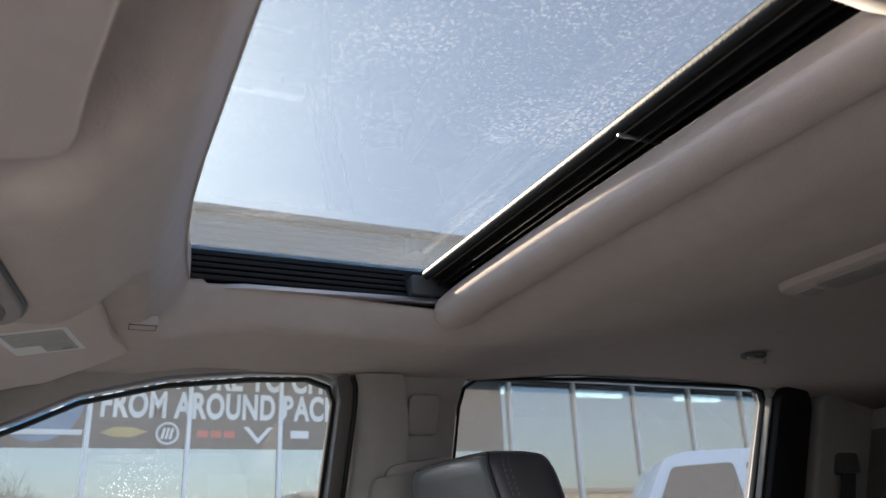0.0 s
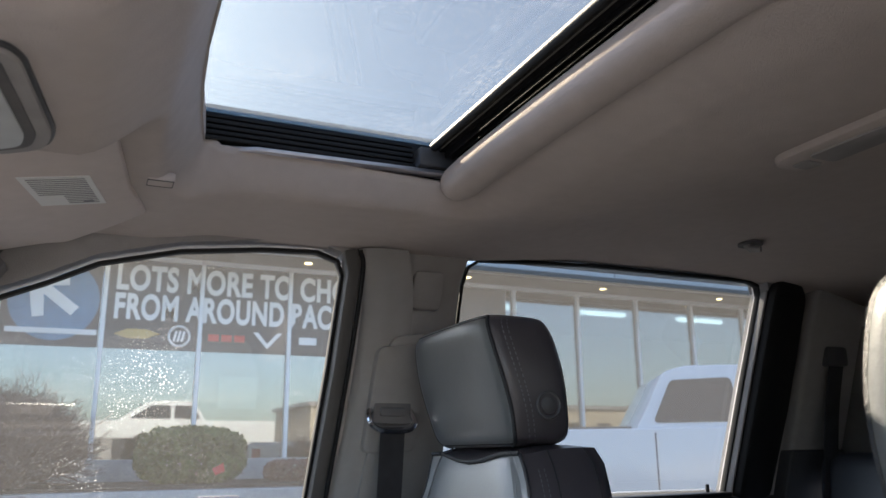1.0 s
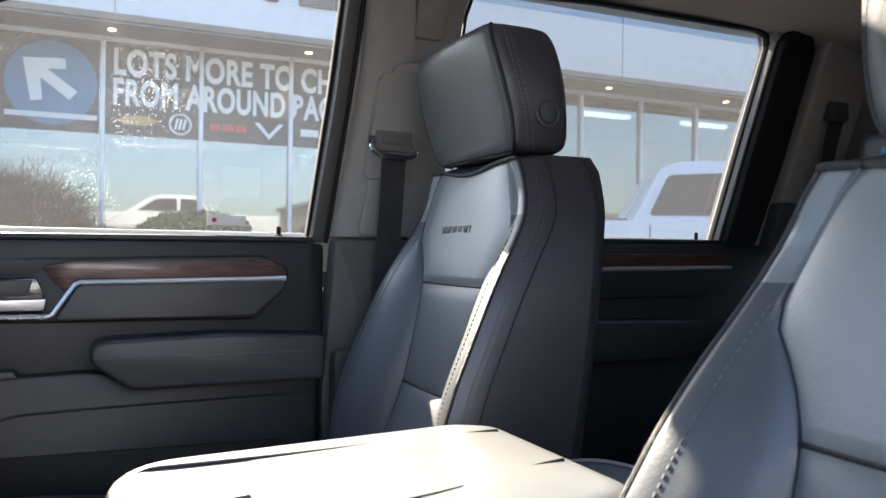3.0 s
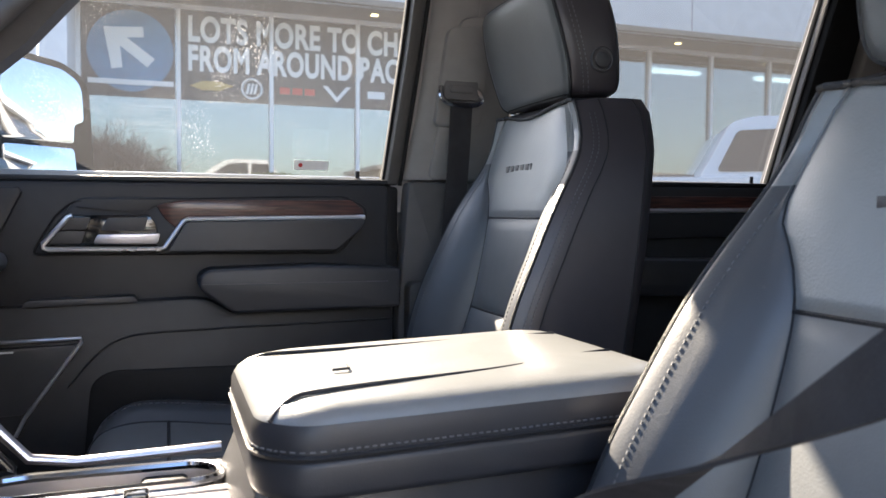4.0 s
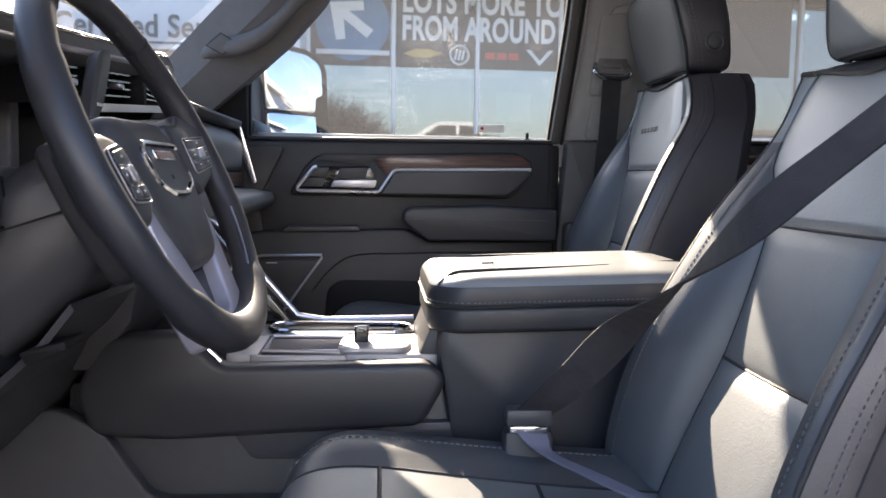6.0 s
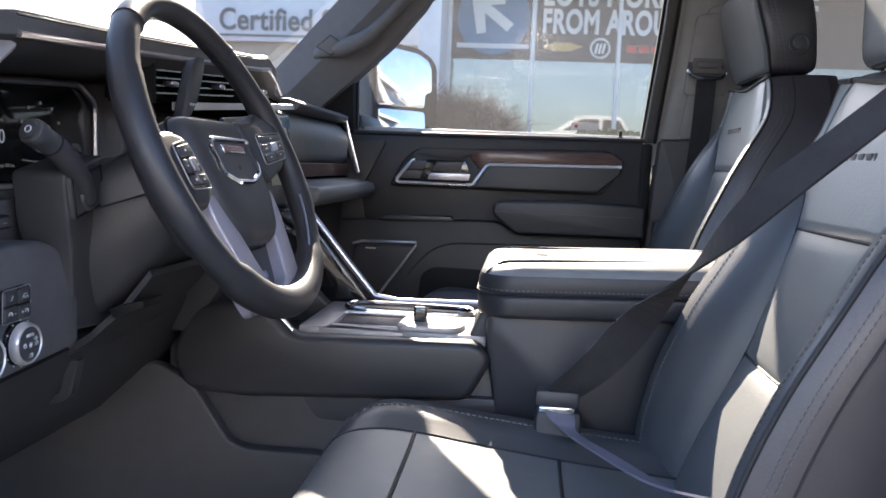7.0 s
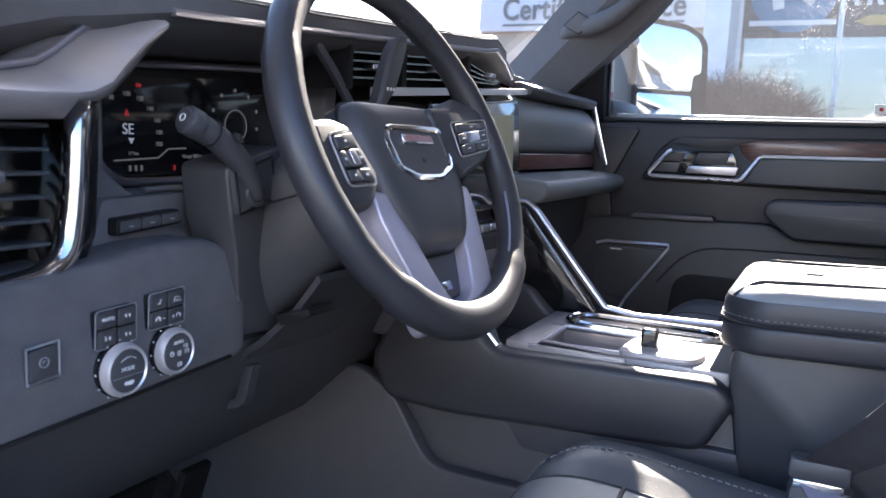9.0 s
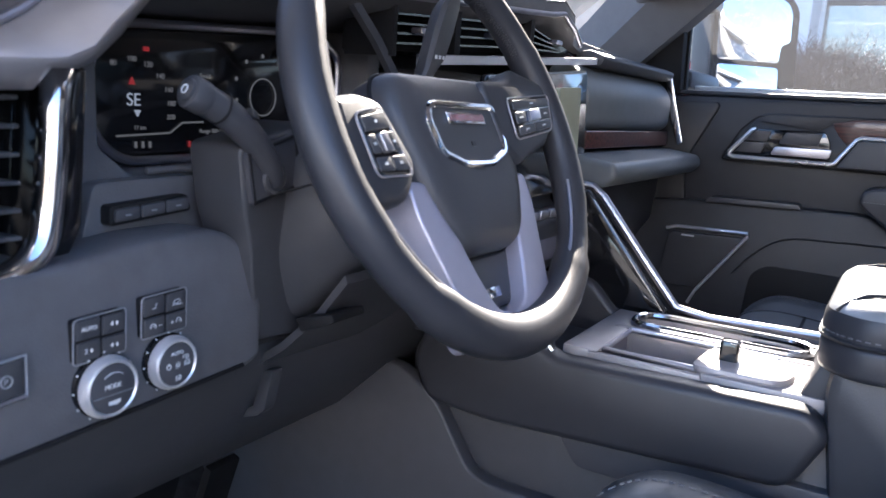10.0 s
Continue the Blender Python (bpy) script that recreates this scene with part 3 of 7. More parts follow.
part("edge_strip", prism([(0.19, 0.383), (OPEN[1] + 0.01, 0.374), (OPEN[1] + 0.012, 0.350), (0.24, 0.362)], "z", 1.928, 1.934, 0.001), SATIN, sunroof, "pale metal edge strip")
part("front_wall", loft([[(OPEN[0] + 0.034 * max(0, y / 0.37) ** 2 - q, y, z) for q, z in ((0.0, 1.936), (0.0, 1.95), (0.002, 1.985), (0.014, 1.985), (0.012, 1.936))] for y in (-0.41, -0.2, 0.0, 0.1, 0.2, 0.28, 0.34, 0.375)]), HEADLINER, sunroof, "cloth front edge")
part("rear_channel", box(OPEN[1] + 0.008, OPEN[1] + 0.05, OPEN[2], OPEN[3] + 0.02, 1.935, 1.985), RUBBER, sunroof)
part("rear_channel_floor", box(OPEN[1] - 0.03, OPEN[1] + 0.01, OPEN[2], OPEN[3], 1.962, 1.985), MATT_BLACK, sunroof)
part("guide_rail", tube([(OPEN[1] - 0.040, OPEN[2], 1.966), (OPEN[1] - 0.040, OPEN[3] - 0.03, 1.966)], 0.0075, 12), RUBBER, sunroof, "dark guide rail")
part("cross_link", box(OPEN[1] - 0.045, OPEN[1] + 0.02, -0.145, -0.141, 1.952, 1.956, 0.0015), SATIN, sunroof)
for k in (0.010, 0.022):
    part("channel_rib", box(OPEN[1] - 0.03 + k, OPEN[1] - 0.027 + k, OPEN[2], OPEN[3], 1.952, 1.964, 0.001), RUBBER, sunroof)
part("driver_wall", box(OPEN[0] - 0.02, OPEN[1] + 0.05, OPEN[2] - 0.04, OPEN[2] - 0.01, 1.925, 1.985), RUBBER, sunroof)
bm = box(OPEN[0] - 0.03, OPEN[1] + 0.06, OPEN[2] - 0.03, OPEN[3] + 0.04, 1.986, 1.989)
g = part("glass_panel", bm, GLASS_ROOF, sunroof, "rain-specked tinted glass")
g.visible_shadow = False

# windshield
bm = bmesh.new()
n = 12
rows = []
for i in range(n + 1):
    y = -0.74 + 1.48 * i / n
    bow = 0.10 * (1 - (y / 0.74) ** 2)
    rows.append([bm.verts.new((-0.16 - bow * 0.3 + (-0.62 - bow) * k / 6, y, 1.885 - 0.50 * k / 6)) for k in range(7)])
for a, b in zip(rows, rows[1:]):
    for k in range(6):
        bm.faces.new((a[k], a[k + 1], b[k + 1], b[k]))
shield = tagged(part("windshield", bm, GLASS_SCREEN), "large raked clear windscreen", "windscreen", kind="structure")
shield.visible_shadow = False

back = tagged(part("window_3", box(1.80, 1.806, -0.48, 0.48, 1.42, 1.80), GLASS_PRIVACY), "dark tinted rear cab window", "window", kind="structure")
bm = bmesh.new()
bm.faces.new([bm.verts.new((x, -(GY(z) + 0.012), z)) for x, z in WIN_R])
tagged(part("window_4", bm, GLASS_PRIVACY), "dark tinted rear side window", "window", kind="structure")

# added band, out of view, that cuts the light through the windscreen top
tagged(part("trim", loft([[(-0.165, y, 1.874), (-0.285 - 0.05 * (1 - (y / 0.66) ** 2), y, 1.787), (-0.280 - 0.05 * (1 - (y / 0.66) ** 2), y, 1.777), (-0.155, y, 1.860)] for y in (-0.66, -0.4, -0.2, 0.0, 0.2, 0.4, 0.66)]), RUBBER), "added black band that blocks light at the windscreen top", "trim", kind="structure")

# floor of the cab, firewall
floor = tagged(part("floor", prism([(-1.05, 0.90), (-0.75, 0.62), (1.80, 0.62), (1.80, 0.56), (-0.80, 0.56), (-1.10, 0.86)], "y", -0.82, 0.82, 0.01), CARPET), "black carpeted cab floor", "floor", kind="structure")
tagged(part("wall_front", prism([(-1.02, 0.86), (-1.06, 1.36), (-1.12, 1.36), (-1.10, 0.80)], "y", -0.82, 0.82), CARPET), "black footwell wall", "wall", kind="structure")

# windscreen pillars
for s, nm in ((1, "windscreen_pillar"), (-1, "windscreen_pillar")):
    f = lambda v, k: s * (GY(max(v, 1.40)) - k)
    bm = loft([[(x0, f(z, 0.055), z), (x0 + w * 0.5, f(z, 0.085), z - w * 0.45), (x0 + w, f(z, 0.045), z - w * 0.9), (x0 + w, f(z, -0.02), z - w * 0.9), (x0, f(z, -0.02), z)]
               for x0, z, w in ((-0.72, 1.40, 0.10), (-0.56, 1.535, 0.115), (-0.45, 1.64, 0.125), (-0.355, 1.728, 0.13), (-0.26, 1.81, 0.12), (-0.18, 1.885, 0.10))])
    tagged(part(nm, bm, TRIM_MID), "sloping grey windscreen pillar trim", "pillar", kind="structure")
tagged(part("trim", prism([(-0.56, 1.385), (-0.50, 1.47), (-0.44, 1.486), (-0.354, 1.575), (-0.334, 1.592), (-0.334, 1.57), (-0.340, 1.49), (-0.345, 1.385)], "y", lambda p: GY(p[1]) - 0.045, lambda p: GY(p[1]) + 0.02, 0.004), RUBBER), "black corner trim ahead of the door window", "trim", kind="structure")

grab = thing("grab_handle", "grey grab handle bolted along the windscreen pillar", "grab handle", at=(-0.30, 0.70, 1.66))
gp = smooth_line([(-0.425, 0.712, 1.580), (-0.395, 0.678, 1.592), (-0.335, 0.655, 1.598), (-0.275, 0.645, 1.628), (-0.21, 0.636, 1.690), (-0.15, 0.628, 1.755), (-0.115, 0.636, 1.800), (-0.10, 0.652, 1.83)], 5)
part("bar", tube(gp, [0.021 + 0.011 * max(0.0, 1 - abs(i - 9) / 9) for i in range(len(gp))], 14, flat=0.75), TRIM_MID, grab)
part("bolt_cover", prism(rounded([(-0.408, 1.592), (-0.376, 1.620), (-0.343, 1.601), (-0.372, 1.574)], 0.004), "y", 0.636, 0.70, 0.004), TRIM_MID, grab, "diamond-shaped bolt cover")
part("cover_gap", tube([(x, 0.637, z) for x, z in ((-0.410, 1.592), (-0.376, 1.622), (-0.341, 1.601), (-0.372, 1.572))], 0.0014, 6, closed=True), RUBBER, grab)

# sun visors, clip, lights, hooks
ZV = lambda x: 1.853 - 0.25 * (0.06 - x)  # lower face of the passenger visor
visor = thing("sun_visor", "folded-up grey sun visor with a white warning label", "sun visor", group="sun visors", at=(0.0, 0.40, 1.87))
vis = [(-0.10, 0.10), (0.052, 0.12), (0.058, 0.215), (0.080, 0.40), (0.112, 0.525), (0.070, 0.575), (0.0, 0.645), (-0.03, 0.632), (-0.10, 0.64), (-0.14, 0.60)]
part("panel", prism(rounded(vis, 0.02), "z", lambda p: ZV(p[0]), lambda p: ZV(p[0]) + 0.015, 0.006), OVERHEAD, visor)
PRINT_GREY = mat("grey_print", (0.30, 0.30, 0.31), 0.7, vary=0.05)
LB = [Vector(p) for p in ((0.029, 0.312), (0.051, 0.438), (-0.026, 0.418), (-0.048, 0.293))]  # near two corners, far two
lab = part("label_sheet", prism([tuple(p) for p in LB], "z", lambda p: ZV(p[0]) - 0.0015, lambda p: ZV(p[0]) + 0.0005), WHITE_LABEL, visor, "white printed warning label")
for i in range(14):
    u = (i + 1) / 15.5
    near, far = LB[0].lerp(LB[1], u), LB[3].lerp(LB[2], u)
    a, b = near.lerp(far, 0.08), near.lerp(far, 0.55 if i > 8 else 0.9)
    w = Vector((0.0003, 0.0013))
    part("print_line", prism([tuple(a - w / 2), tuple(a + w / 2), tuple(b + w / 2), tuple(b - w / 2)], "z", lambda p: ZV(p[0]) - 0.0025, lambda p: ZV(p[0]) - 0.001), PRINT_GREY, lab, smooth=False)
mk = LB[0].lerp(LB[1], 0.86).lerp(LB[3].lerp(LB[2], 0.86), 0.24)
part("print_block", prism([tuple(mk + Vector(d)) for d in ((-0.007, -0.005), (0.005, -0.003), (0.007, 0.005), (-0.005, 0.003))], "z", lambda p: ZV(p[0]) - 0.0025, lambda p: ZV(p[0]) - 0.001), INK, lab, smooth=False)
clip = thing("visor_clip", "small grey visor clip on the headliner", "clip", at=(0.13, 0.36, 1.88))
part("body", box(0.097, 0.134, 0.360, 0.391, 1.866, 1.880, 0.004), HEADLINER, clip)
part("gap", tube([(0.099, 0.363, 1.8665), (0.132, 0.363, 1.8665), (0.132, 0.388, 1.8665), (0.099, 0.388, 1.8665)], 0.0010, 6, closed=True), PLASTIC, clip, "thin dark outline")

over = thing("map_light", "grey map light bezel set in the overhead console", "map light", at=(-0.02, 0, 1.787))
visor_d = thing("sun_visor", "folded-up grey sun visor above the driver", "sun visor", group="sun visors", at=(0.0, -0.35, 1.87))
part("panel", prism(rounded([(-0.15, -0.62), (-0.04, -0.645), (0.075, -0.575), (0.052, -0.40), (0.040, -0.31), (0.034, -0.240), (-0.003, -0.222), (-0.15, -0.20)], 0.025), "z", lambda p: 1.800 - 0.12 * max(0, -p[0]), lambda p: 1.818 - 0.12 * max(0, -p[0]), 0.008), OVERHEAD, visor_d)
part("hinge_rod", tube([(-0.03, -0.56, 1.812), (-0.03, -0.645, 1.83)], 0.005, 8), OVERHEAD, visor_d)
bez = [(-0.024, -0.134), (-0.014, -0.118), (0.003, 0.018), (-0.004, 0.056), (-0.045, 0.088), (-0.095, 0.07), (-0.095, -0.11)]
part("bezel_gap", prism(rounded(offset_loop(bez, 0.003), 0.016), "z", 1.7835, 1.79, 0.001), PLASTIC, over, "dark gap round the bezel")
ml = part("lamp_bezel", prism(rounded(bez, 0.016), "z", 1.779, 1.786, 0.003), TRIM_GREY, over, "grey rounded lamp bezel")
part("inner_rim", prism(rounded(offset_loop(bez, -0.012), 0.012), "z", 1.7775, 1.781, 0.0015), TRIM_MID, ml, "darker inner rim")
part("lens", prism(rounded(offset_loop(bez, -0.021), 0.010), "z", 1.7755, 1.779, 0.0015), TRIM_LIGHT, ml, "frosted lamp lens")

dome = thing("dome_lamp", "slim grey dome lamp on the headliner", "ceiling lamp", at=(0.9, -0.1, 1.89))
part("housing", prism(rounded([(0.845, 0.000), (0.860, 0.022), (0.905, 0.022), (0.935, -0.02), (0.930, -0.26), (0.845, -0.26)], 0.016), "z", 1.872, 1.89, 0.006), HEADLINER, dome)
part("lens", prism(rounded([(0.862, -0.03), (0.866, -0.24), (0.908, -0.24), (0.910, -0.03)], 0.012), "z", 1.8695, 1.874, 0.002), TRIM_GREY, dome, "frosted lens")
part("switch", prism(rounded([(0.872, -0.020), (0.872, 0.006), (0.902, 0.006), (0.904, -0.020)], 0.008), "z", 1.8700, 1.874, 0.0015), TRIM_GREY, dome)
hook = thing("coat_hook", "small dark coat hook on the headliner", "coat hook", at=(1.211, 0.40, 1.89))
part("plate", disc((1.222, 0.425, 1.899), (0, 0, -1), 0.024, 0.006, 24, 0.002), TRIM_MID, hook)
part("peg", tube([(1.215, 0.425, 1.900), (1.212, 0.415, 1.889), (1.220, 0.398, 1.886)], [0.009, 0.007, 0.006], 10), TRIM_GREY, hook, "pale folded peg")
roll = [(0.556, 0.372, 1.911), (0.552, 0.35, 1.914), (0.549, 0.25, 1.917), (0.549, 0.0, 1.918), (0.552, -0.25, 1.917), (0.555, -0.42, 1.915)]
rp = smooth_line(roll, 5)
bm = loft([[(p.x + 0.036 * k * math.cos(a), p.y, p.z + 0.025 * k * math.sin(a)) for a in [2 * math.pi * j / 24 for j in range(24)]] for p, k in ((p, min(1.0, 0.6 + 0.4 * math.sqrt(min(1, max(0, (0.372 - p.y) / 0.035))))) for p in rp)])
tagged(part("trim", bm, HEADLINER, sharp=60), "padded cloth roll along the rear edge of the sunroof", "trim", kind="structure")
tagged(part("trim", tube([(0.583, 0.345, 1.912), (0.585, 0.25, 1.9165), (0.585, 0.0, 1.918), (0.586, -0.41, 1.916)], 0.0018, 6), PLASTIC), "dark seam line behind the padded sunroof roll", "trim", kind="structure")

tagged(part("trim", prism(rounded([(1.612, 1.40), (1.612, 1.865), (1.63, 1.893), (1.79, 1.893), (1.79, 1.40)], 0.02), "y", lambda p: GY(p[1]) - 0.065, lambda p: GY(p[1]) - 0.01, 0.012, 3), PILLAR_GREY), "grey quarter trim behind the rear window", "trim", kind="structure")
tagged(part("trim", prism(rounded([(1.608, 1.38), (1.608, 1.508), (1.79, 1.508), (1.79, 1.38)], 0.01), "y", lambda p: GY(p[1]) - 0.072, lambda p: GY(p[1]) - 0.012, 0.008), PLASTIC), "black lower quarter trim behind the rear door", "trim", kind="structure")


# ---- passenger doors ----
def strip(pts, y, r, sides=8, n=4):
    return tube([(p[0], y, p[1]) for p in pts], r, sides)


door = tagged(new("door_1"), "closed black front door with wood strip and chrome line", "door", kind="structure")
D = 0.80
part("upper_panel", prism([(-0.56, 1.06), (-0.56, 1.372), (-0.30, 1.384), (0.448, 1.389), (0.448, 1.06)], "y", D, 0.88, 0.012), DOOR_SOFT, door)
part("window_sill", prism([(-0.35, 1.384), (-0.35, 1.394), (0.448, 1.399), (0.448, 1.389)], "y", D + 0.008, 0.855, 0.003), DOOR_SOFT, door, "worn black window sill")
part("lower_panel", prism(rounded([(-0.56, 0.66), (-0.56, 1.13), (-0.284, 1.152), (0.05, 1.161), (0.078, 1.157), (0.119, 1.131), (0.448, 1.134), (0.448, 0.66)], 0.012), "y", 0.765, 0.88, 0.008), DOOR_SOFT, door)
part("front_corner", prism(rounded([(-0.56, 1.14), (-0.56, 1.36), (-0.245, 1.372), (-0.315, 1.23), (-0.30, 1.14)], 0.02), "y", 0.79, 0.82, 0.006), DOOR_SOFT, door)
part("rear_edge", box(0.432, 0.470, 0.805, 0.87, 0.66, 1.385, 0.008), RUBBER, door, "black rubber door edge")
# surround of the handle, wood strip and padded grip
part("surround", prism(rounded([(-0.235, 1.245), (-0.160, 1.352), (0.365, 1.360), (0.395, 1.338), (0.395, 1.315), (0.34, 1.243)], 0.016), "y", D - 0.018, D + 0.02, 0.010), DOOR_SOFT, door)
part("wood_strip", prism(rounded([(-0.02, 1.340), (0.03, 1.350), (0.360, 1.354), (0.386, 1.334), (0.385, 1.322), (0.040, 1.317), (0.015, 1.296), (-0.005, 1.315)], 0.006), "y", D - 0.026, D - 0.01, 0.004), WOOD, door, "dark red-brown wood strip")
part("dark_strip", prism(rounded([(-0.160, 1.334), (-0.148, 1.348), (0.03, 1.351), (-0.02, 1.338), (-0.055, 1.318), (-0.06, 1.325)], 0.004), "y", D - 0.024, D - 0.01, 0.003), DOOR_SOFT, door)
part("grip_pad", prism(rounded([(0.0, 1.250), (0.035, 1.308), (0.382, 1.316), (0.382, 1.302), (0.325, 1.252)], 0.008), "y", D - 0.050, D - 0.01, 0.009, 3), LEATHER_DARK, door, "black padded pull grip")
chrome = [(-0.165, 1.318), (-0.172, 1.316), (-0.214, 1.266), (-0.213, 1.259), (-0.206, 1.256), (-0.012, 1.256), (-0.004, 1.259), (0.030, 1.309), (0.038, 1.313), (0.387, 1.319)]
part("chrome_line", tube([(x, D - 0.031, z) for x, z in chrome], 0.0050, 10), BRIGHT_TRIM, door, "bright chrome line")
bez = part("handle_bezel", prism(rounded([(-0.207, 1.262), (-0.172, 1.319), (-0.03, 1.321), (-0.019, 1.300), (-0.014, 1.262)], 0.006), "y", D - 0.022, D - 0.005, 0.003), GLOSS, door, "glossy dark handle recess")
part("handle_lever", prism(rounded([(-0.130, 1.266), (-0.122, 1.284), (-0.012, 1.286), (-0.017, 1.266)], 0.005), "y", D - 0.040, D - 0.024, 0.004), SATIN, bez, "silver door lever")
part("recess_plate", prism(rounded([(-0.118, 1.290), (-0.105, 1.315), (-0.034, 1.317), (-0.041, 1.290)], 0.004), "y", D - 0.027, D - 0.02, 0.002), PLASTIC, bez)
for sw in ([(-0.187, 1.2925), (-0.173, 1.315), (-0.134, 1.316), (-0.142, 1.2925)], [(-0.203, 1.267), (-0.189, 1.2895), (-0.143, 1.2895), (-0.151, 1.267)]):
    part("lock_switch", prism(rounded(sw, 0.003), "y", D - 0.028, D - 0.02, 0.002), PLASTIC, bez)
edge = [(-0.235, 1.247), (-0.196, 1.318), (-0.166, 1.345), (0.219, 1.359), (0.345, 1.362), (0.392, 1.338), (0.392, 1.312), (0.328, 1.247)]
part("surround_gap", tube([(x, D - 0.0165, z) for x, z in rounded(edge, 0.012)], 0.0020, 6, closed=True), RUBBER, door)
part("outer_sill", box(-0.33, 0.448, 0.872, 0.905, 1.375, 1.4075, 0.004), PAINT_WHITE, door, "white painted outer sill in the sun")
arm = part("armrest", prism(rounded([(0.054, 1.188), (0.057, 1.209), (0.075, 1.219), (0.27, 1.225), (0.446, 1.218), (0.446, 1.139), (0.118, 1.136), (0.064, 1.176)], 0.008), "y", 0.700, 0.80, 0.007, 3), LEATHER_DARK, door, "black padded armrest")
bm = bmesh.new()
for i in range(64):
    x = 0.062 + i * 0.0056
    box(x, x + 0.0032, 0.6985, 0.7005, 1.1905, 1.1922, 0, 2, bm)
part("stitching", bm, THREAD, arm)
part("lower_seam", tube(smooth_line([(-0.175, 0.763, 1.00), (-0.13, 0.763, 1.055), (-0.075, 0.763, 1.090), (0.02, 0.763, 1.098), (0.25, 0.763, 1.103), (0.44, 0.763, 1.107)], 5), 0.0022, 6), PIPING, door)
part("switch_pad", prism(rounded([(-0.25, 1.152), (-0.24, 1.164), (-0.06, 1.168), (-0.052, 1.157)], 0.004), "y", 0.752, 0.80, 0.004), PLASTIC, door, "dark window switch strip")
spk = part("speaker_grille", prism(rounded([(-0.335, 0.955), (-0.318, 1.078), (-0.155, 1.082), (-0.245, 0.958)], 0.01), "y", 0.750, 0.775, 0.004), PLASTIC, door, "dark speaker grille with a bright edge")
part("speaker_edge", tube([(-0.325, 0.748, 1.084), (-0.300, 0.748, 1.091), (-0.150, 0.748, 1.094), (-0.150, 0.748, 1.086), (-0.245, 0.748, 0.952), (-0.26, 0.748, 0.92)], 0.0038, 8), BRIGHT_TRIM, spk)
part("speaker_badge", box(-0.29, -0.262, 0.7475, 0.7505, 1.071, 1.0745), WHITE_INK, spk)
# no hollow here: a black plate stands for the deep shade inside the pocket
part("pocket", prism(rounded([(-0.165, 0.70), (-0.137, 1.005), (-0.105, 1.028), (0.40, 1.022), (0.42, 0.70)], 0.02), "y", 0.7615, 0.78, 0.003), RUBBER, door, "map pocket opening, its shade a flat black plate")
pin = thing("lock_pin", "small black lock pin in the door sill", "lock pin", at=(0.385, 0.83, 1.395))
part("stem", disc((0.386, 0.832, 1.418), (0, 0, 1), 0.0045, 0.024, 12, 0.002), RUBBER, pin)
part("collar", disc((0.386, 0.832, 1.402), (0, 0, 1), 0.008, 0.006, 14, 0.002), RUBBER, pin)
stick = thing("window_sticker", "pale inspection sticker low on the side glass", "sticker", at=(0.30, 0.845, 1.41))
part("sheet", prism([(0.253, 1.418), (0.253, 1.437), (0.325, 1.437), (0.325, 1.418)], "y", lambda p: GY(p[1]) + 0.008, lambda p: GY(p[1]) + 0.0095), WHITE_LABEL, stick)
part("mark", disc((0.266, GY(1.4275) + 0.0075, 1.4275), (0, -1, -0.36), 0.0045, 0.001, 20), RED, stick)

rdoor = tagged(new("door_2"), "closed black rear door with wood strip in shade", "door", kind="structure")
part("panel", prism([(0.70, 0.66), (0.70, 1.395), (1.53, 1.402), (1.80, 1.402), (1.80, 0.66)], "y", D, 0.88, 0.012), DOOR_SOFT, rdoor)
part("window_sill", prism([(0.71, 1.396), (0.71, 1.406), (1.478, 1.412), (1.478, 1.402)], "y", D + 0.008, 0.855, 0.003), DOOR_SOFT, rdoor)
part("wood_strip", prism(rounded([(0.72, 1.326), (0.72, 1.370), (1.43, 1.376), (1.475, 1.358), (1.47, 1.346), (0.78, 1.338)], 0.006), "y", D - 0.024, D, 0.004), WOOD, rdoor, "dark red-brown wood strip")
part("outer_sill", box(0.71, 1.478, 0.872, 0.905, 1.385, 1.4165, 0.004), PAINT_WHITE, rdoor, "white painted outer sill")
part("chrome_line", tube([(0.72, D - 0.028, 1.320), (0.78, D - 0.028, 1.334), (1.478, D - 0.028, 1.344)], 0.0055, 8), BRIGHT_TRIM, rdoor, "chrome line")
part("grip_pad", prism(rounded([(0.74, 1.268), (0.80, 1.330), (1.47, 1.338), (1.40, 1.278)], 0.01), "y", D - 0.032, D, 0.010), LEATHER_DARK, rdoor)
part("armrest", prism(rounded([(0.95, 1.16), (0.96, 1.23), (1.50, 1.22), (1.50, 1.14), (1.02, 1.14)], 0.016), "y", 0.70, 0.80, 0.014), LEATHER_DARK, rdoor)
pin2 = thing("lock_pin", "small black lock pin in the rear door sill", "lock pin", at=(1.42, 0.83, 1.41))
part("stem", disc((1.425, 0.834, 1.430), (0, 0, 1), 0.0045, 0.024, 12, 0.002), RUBBER, pin2)


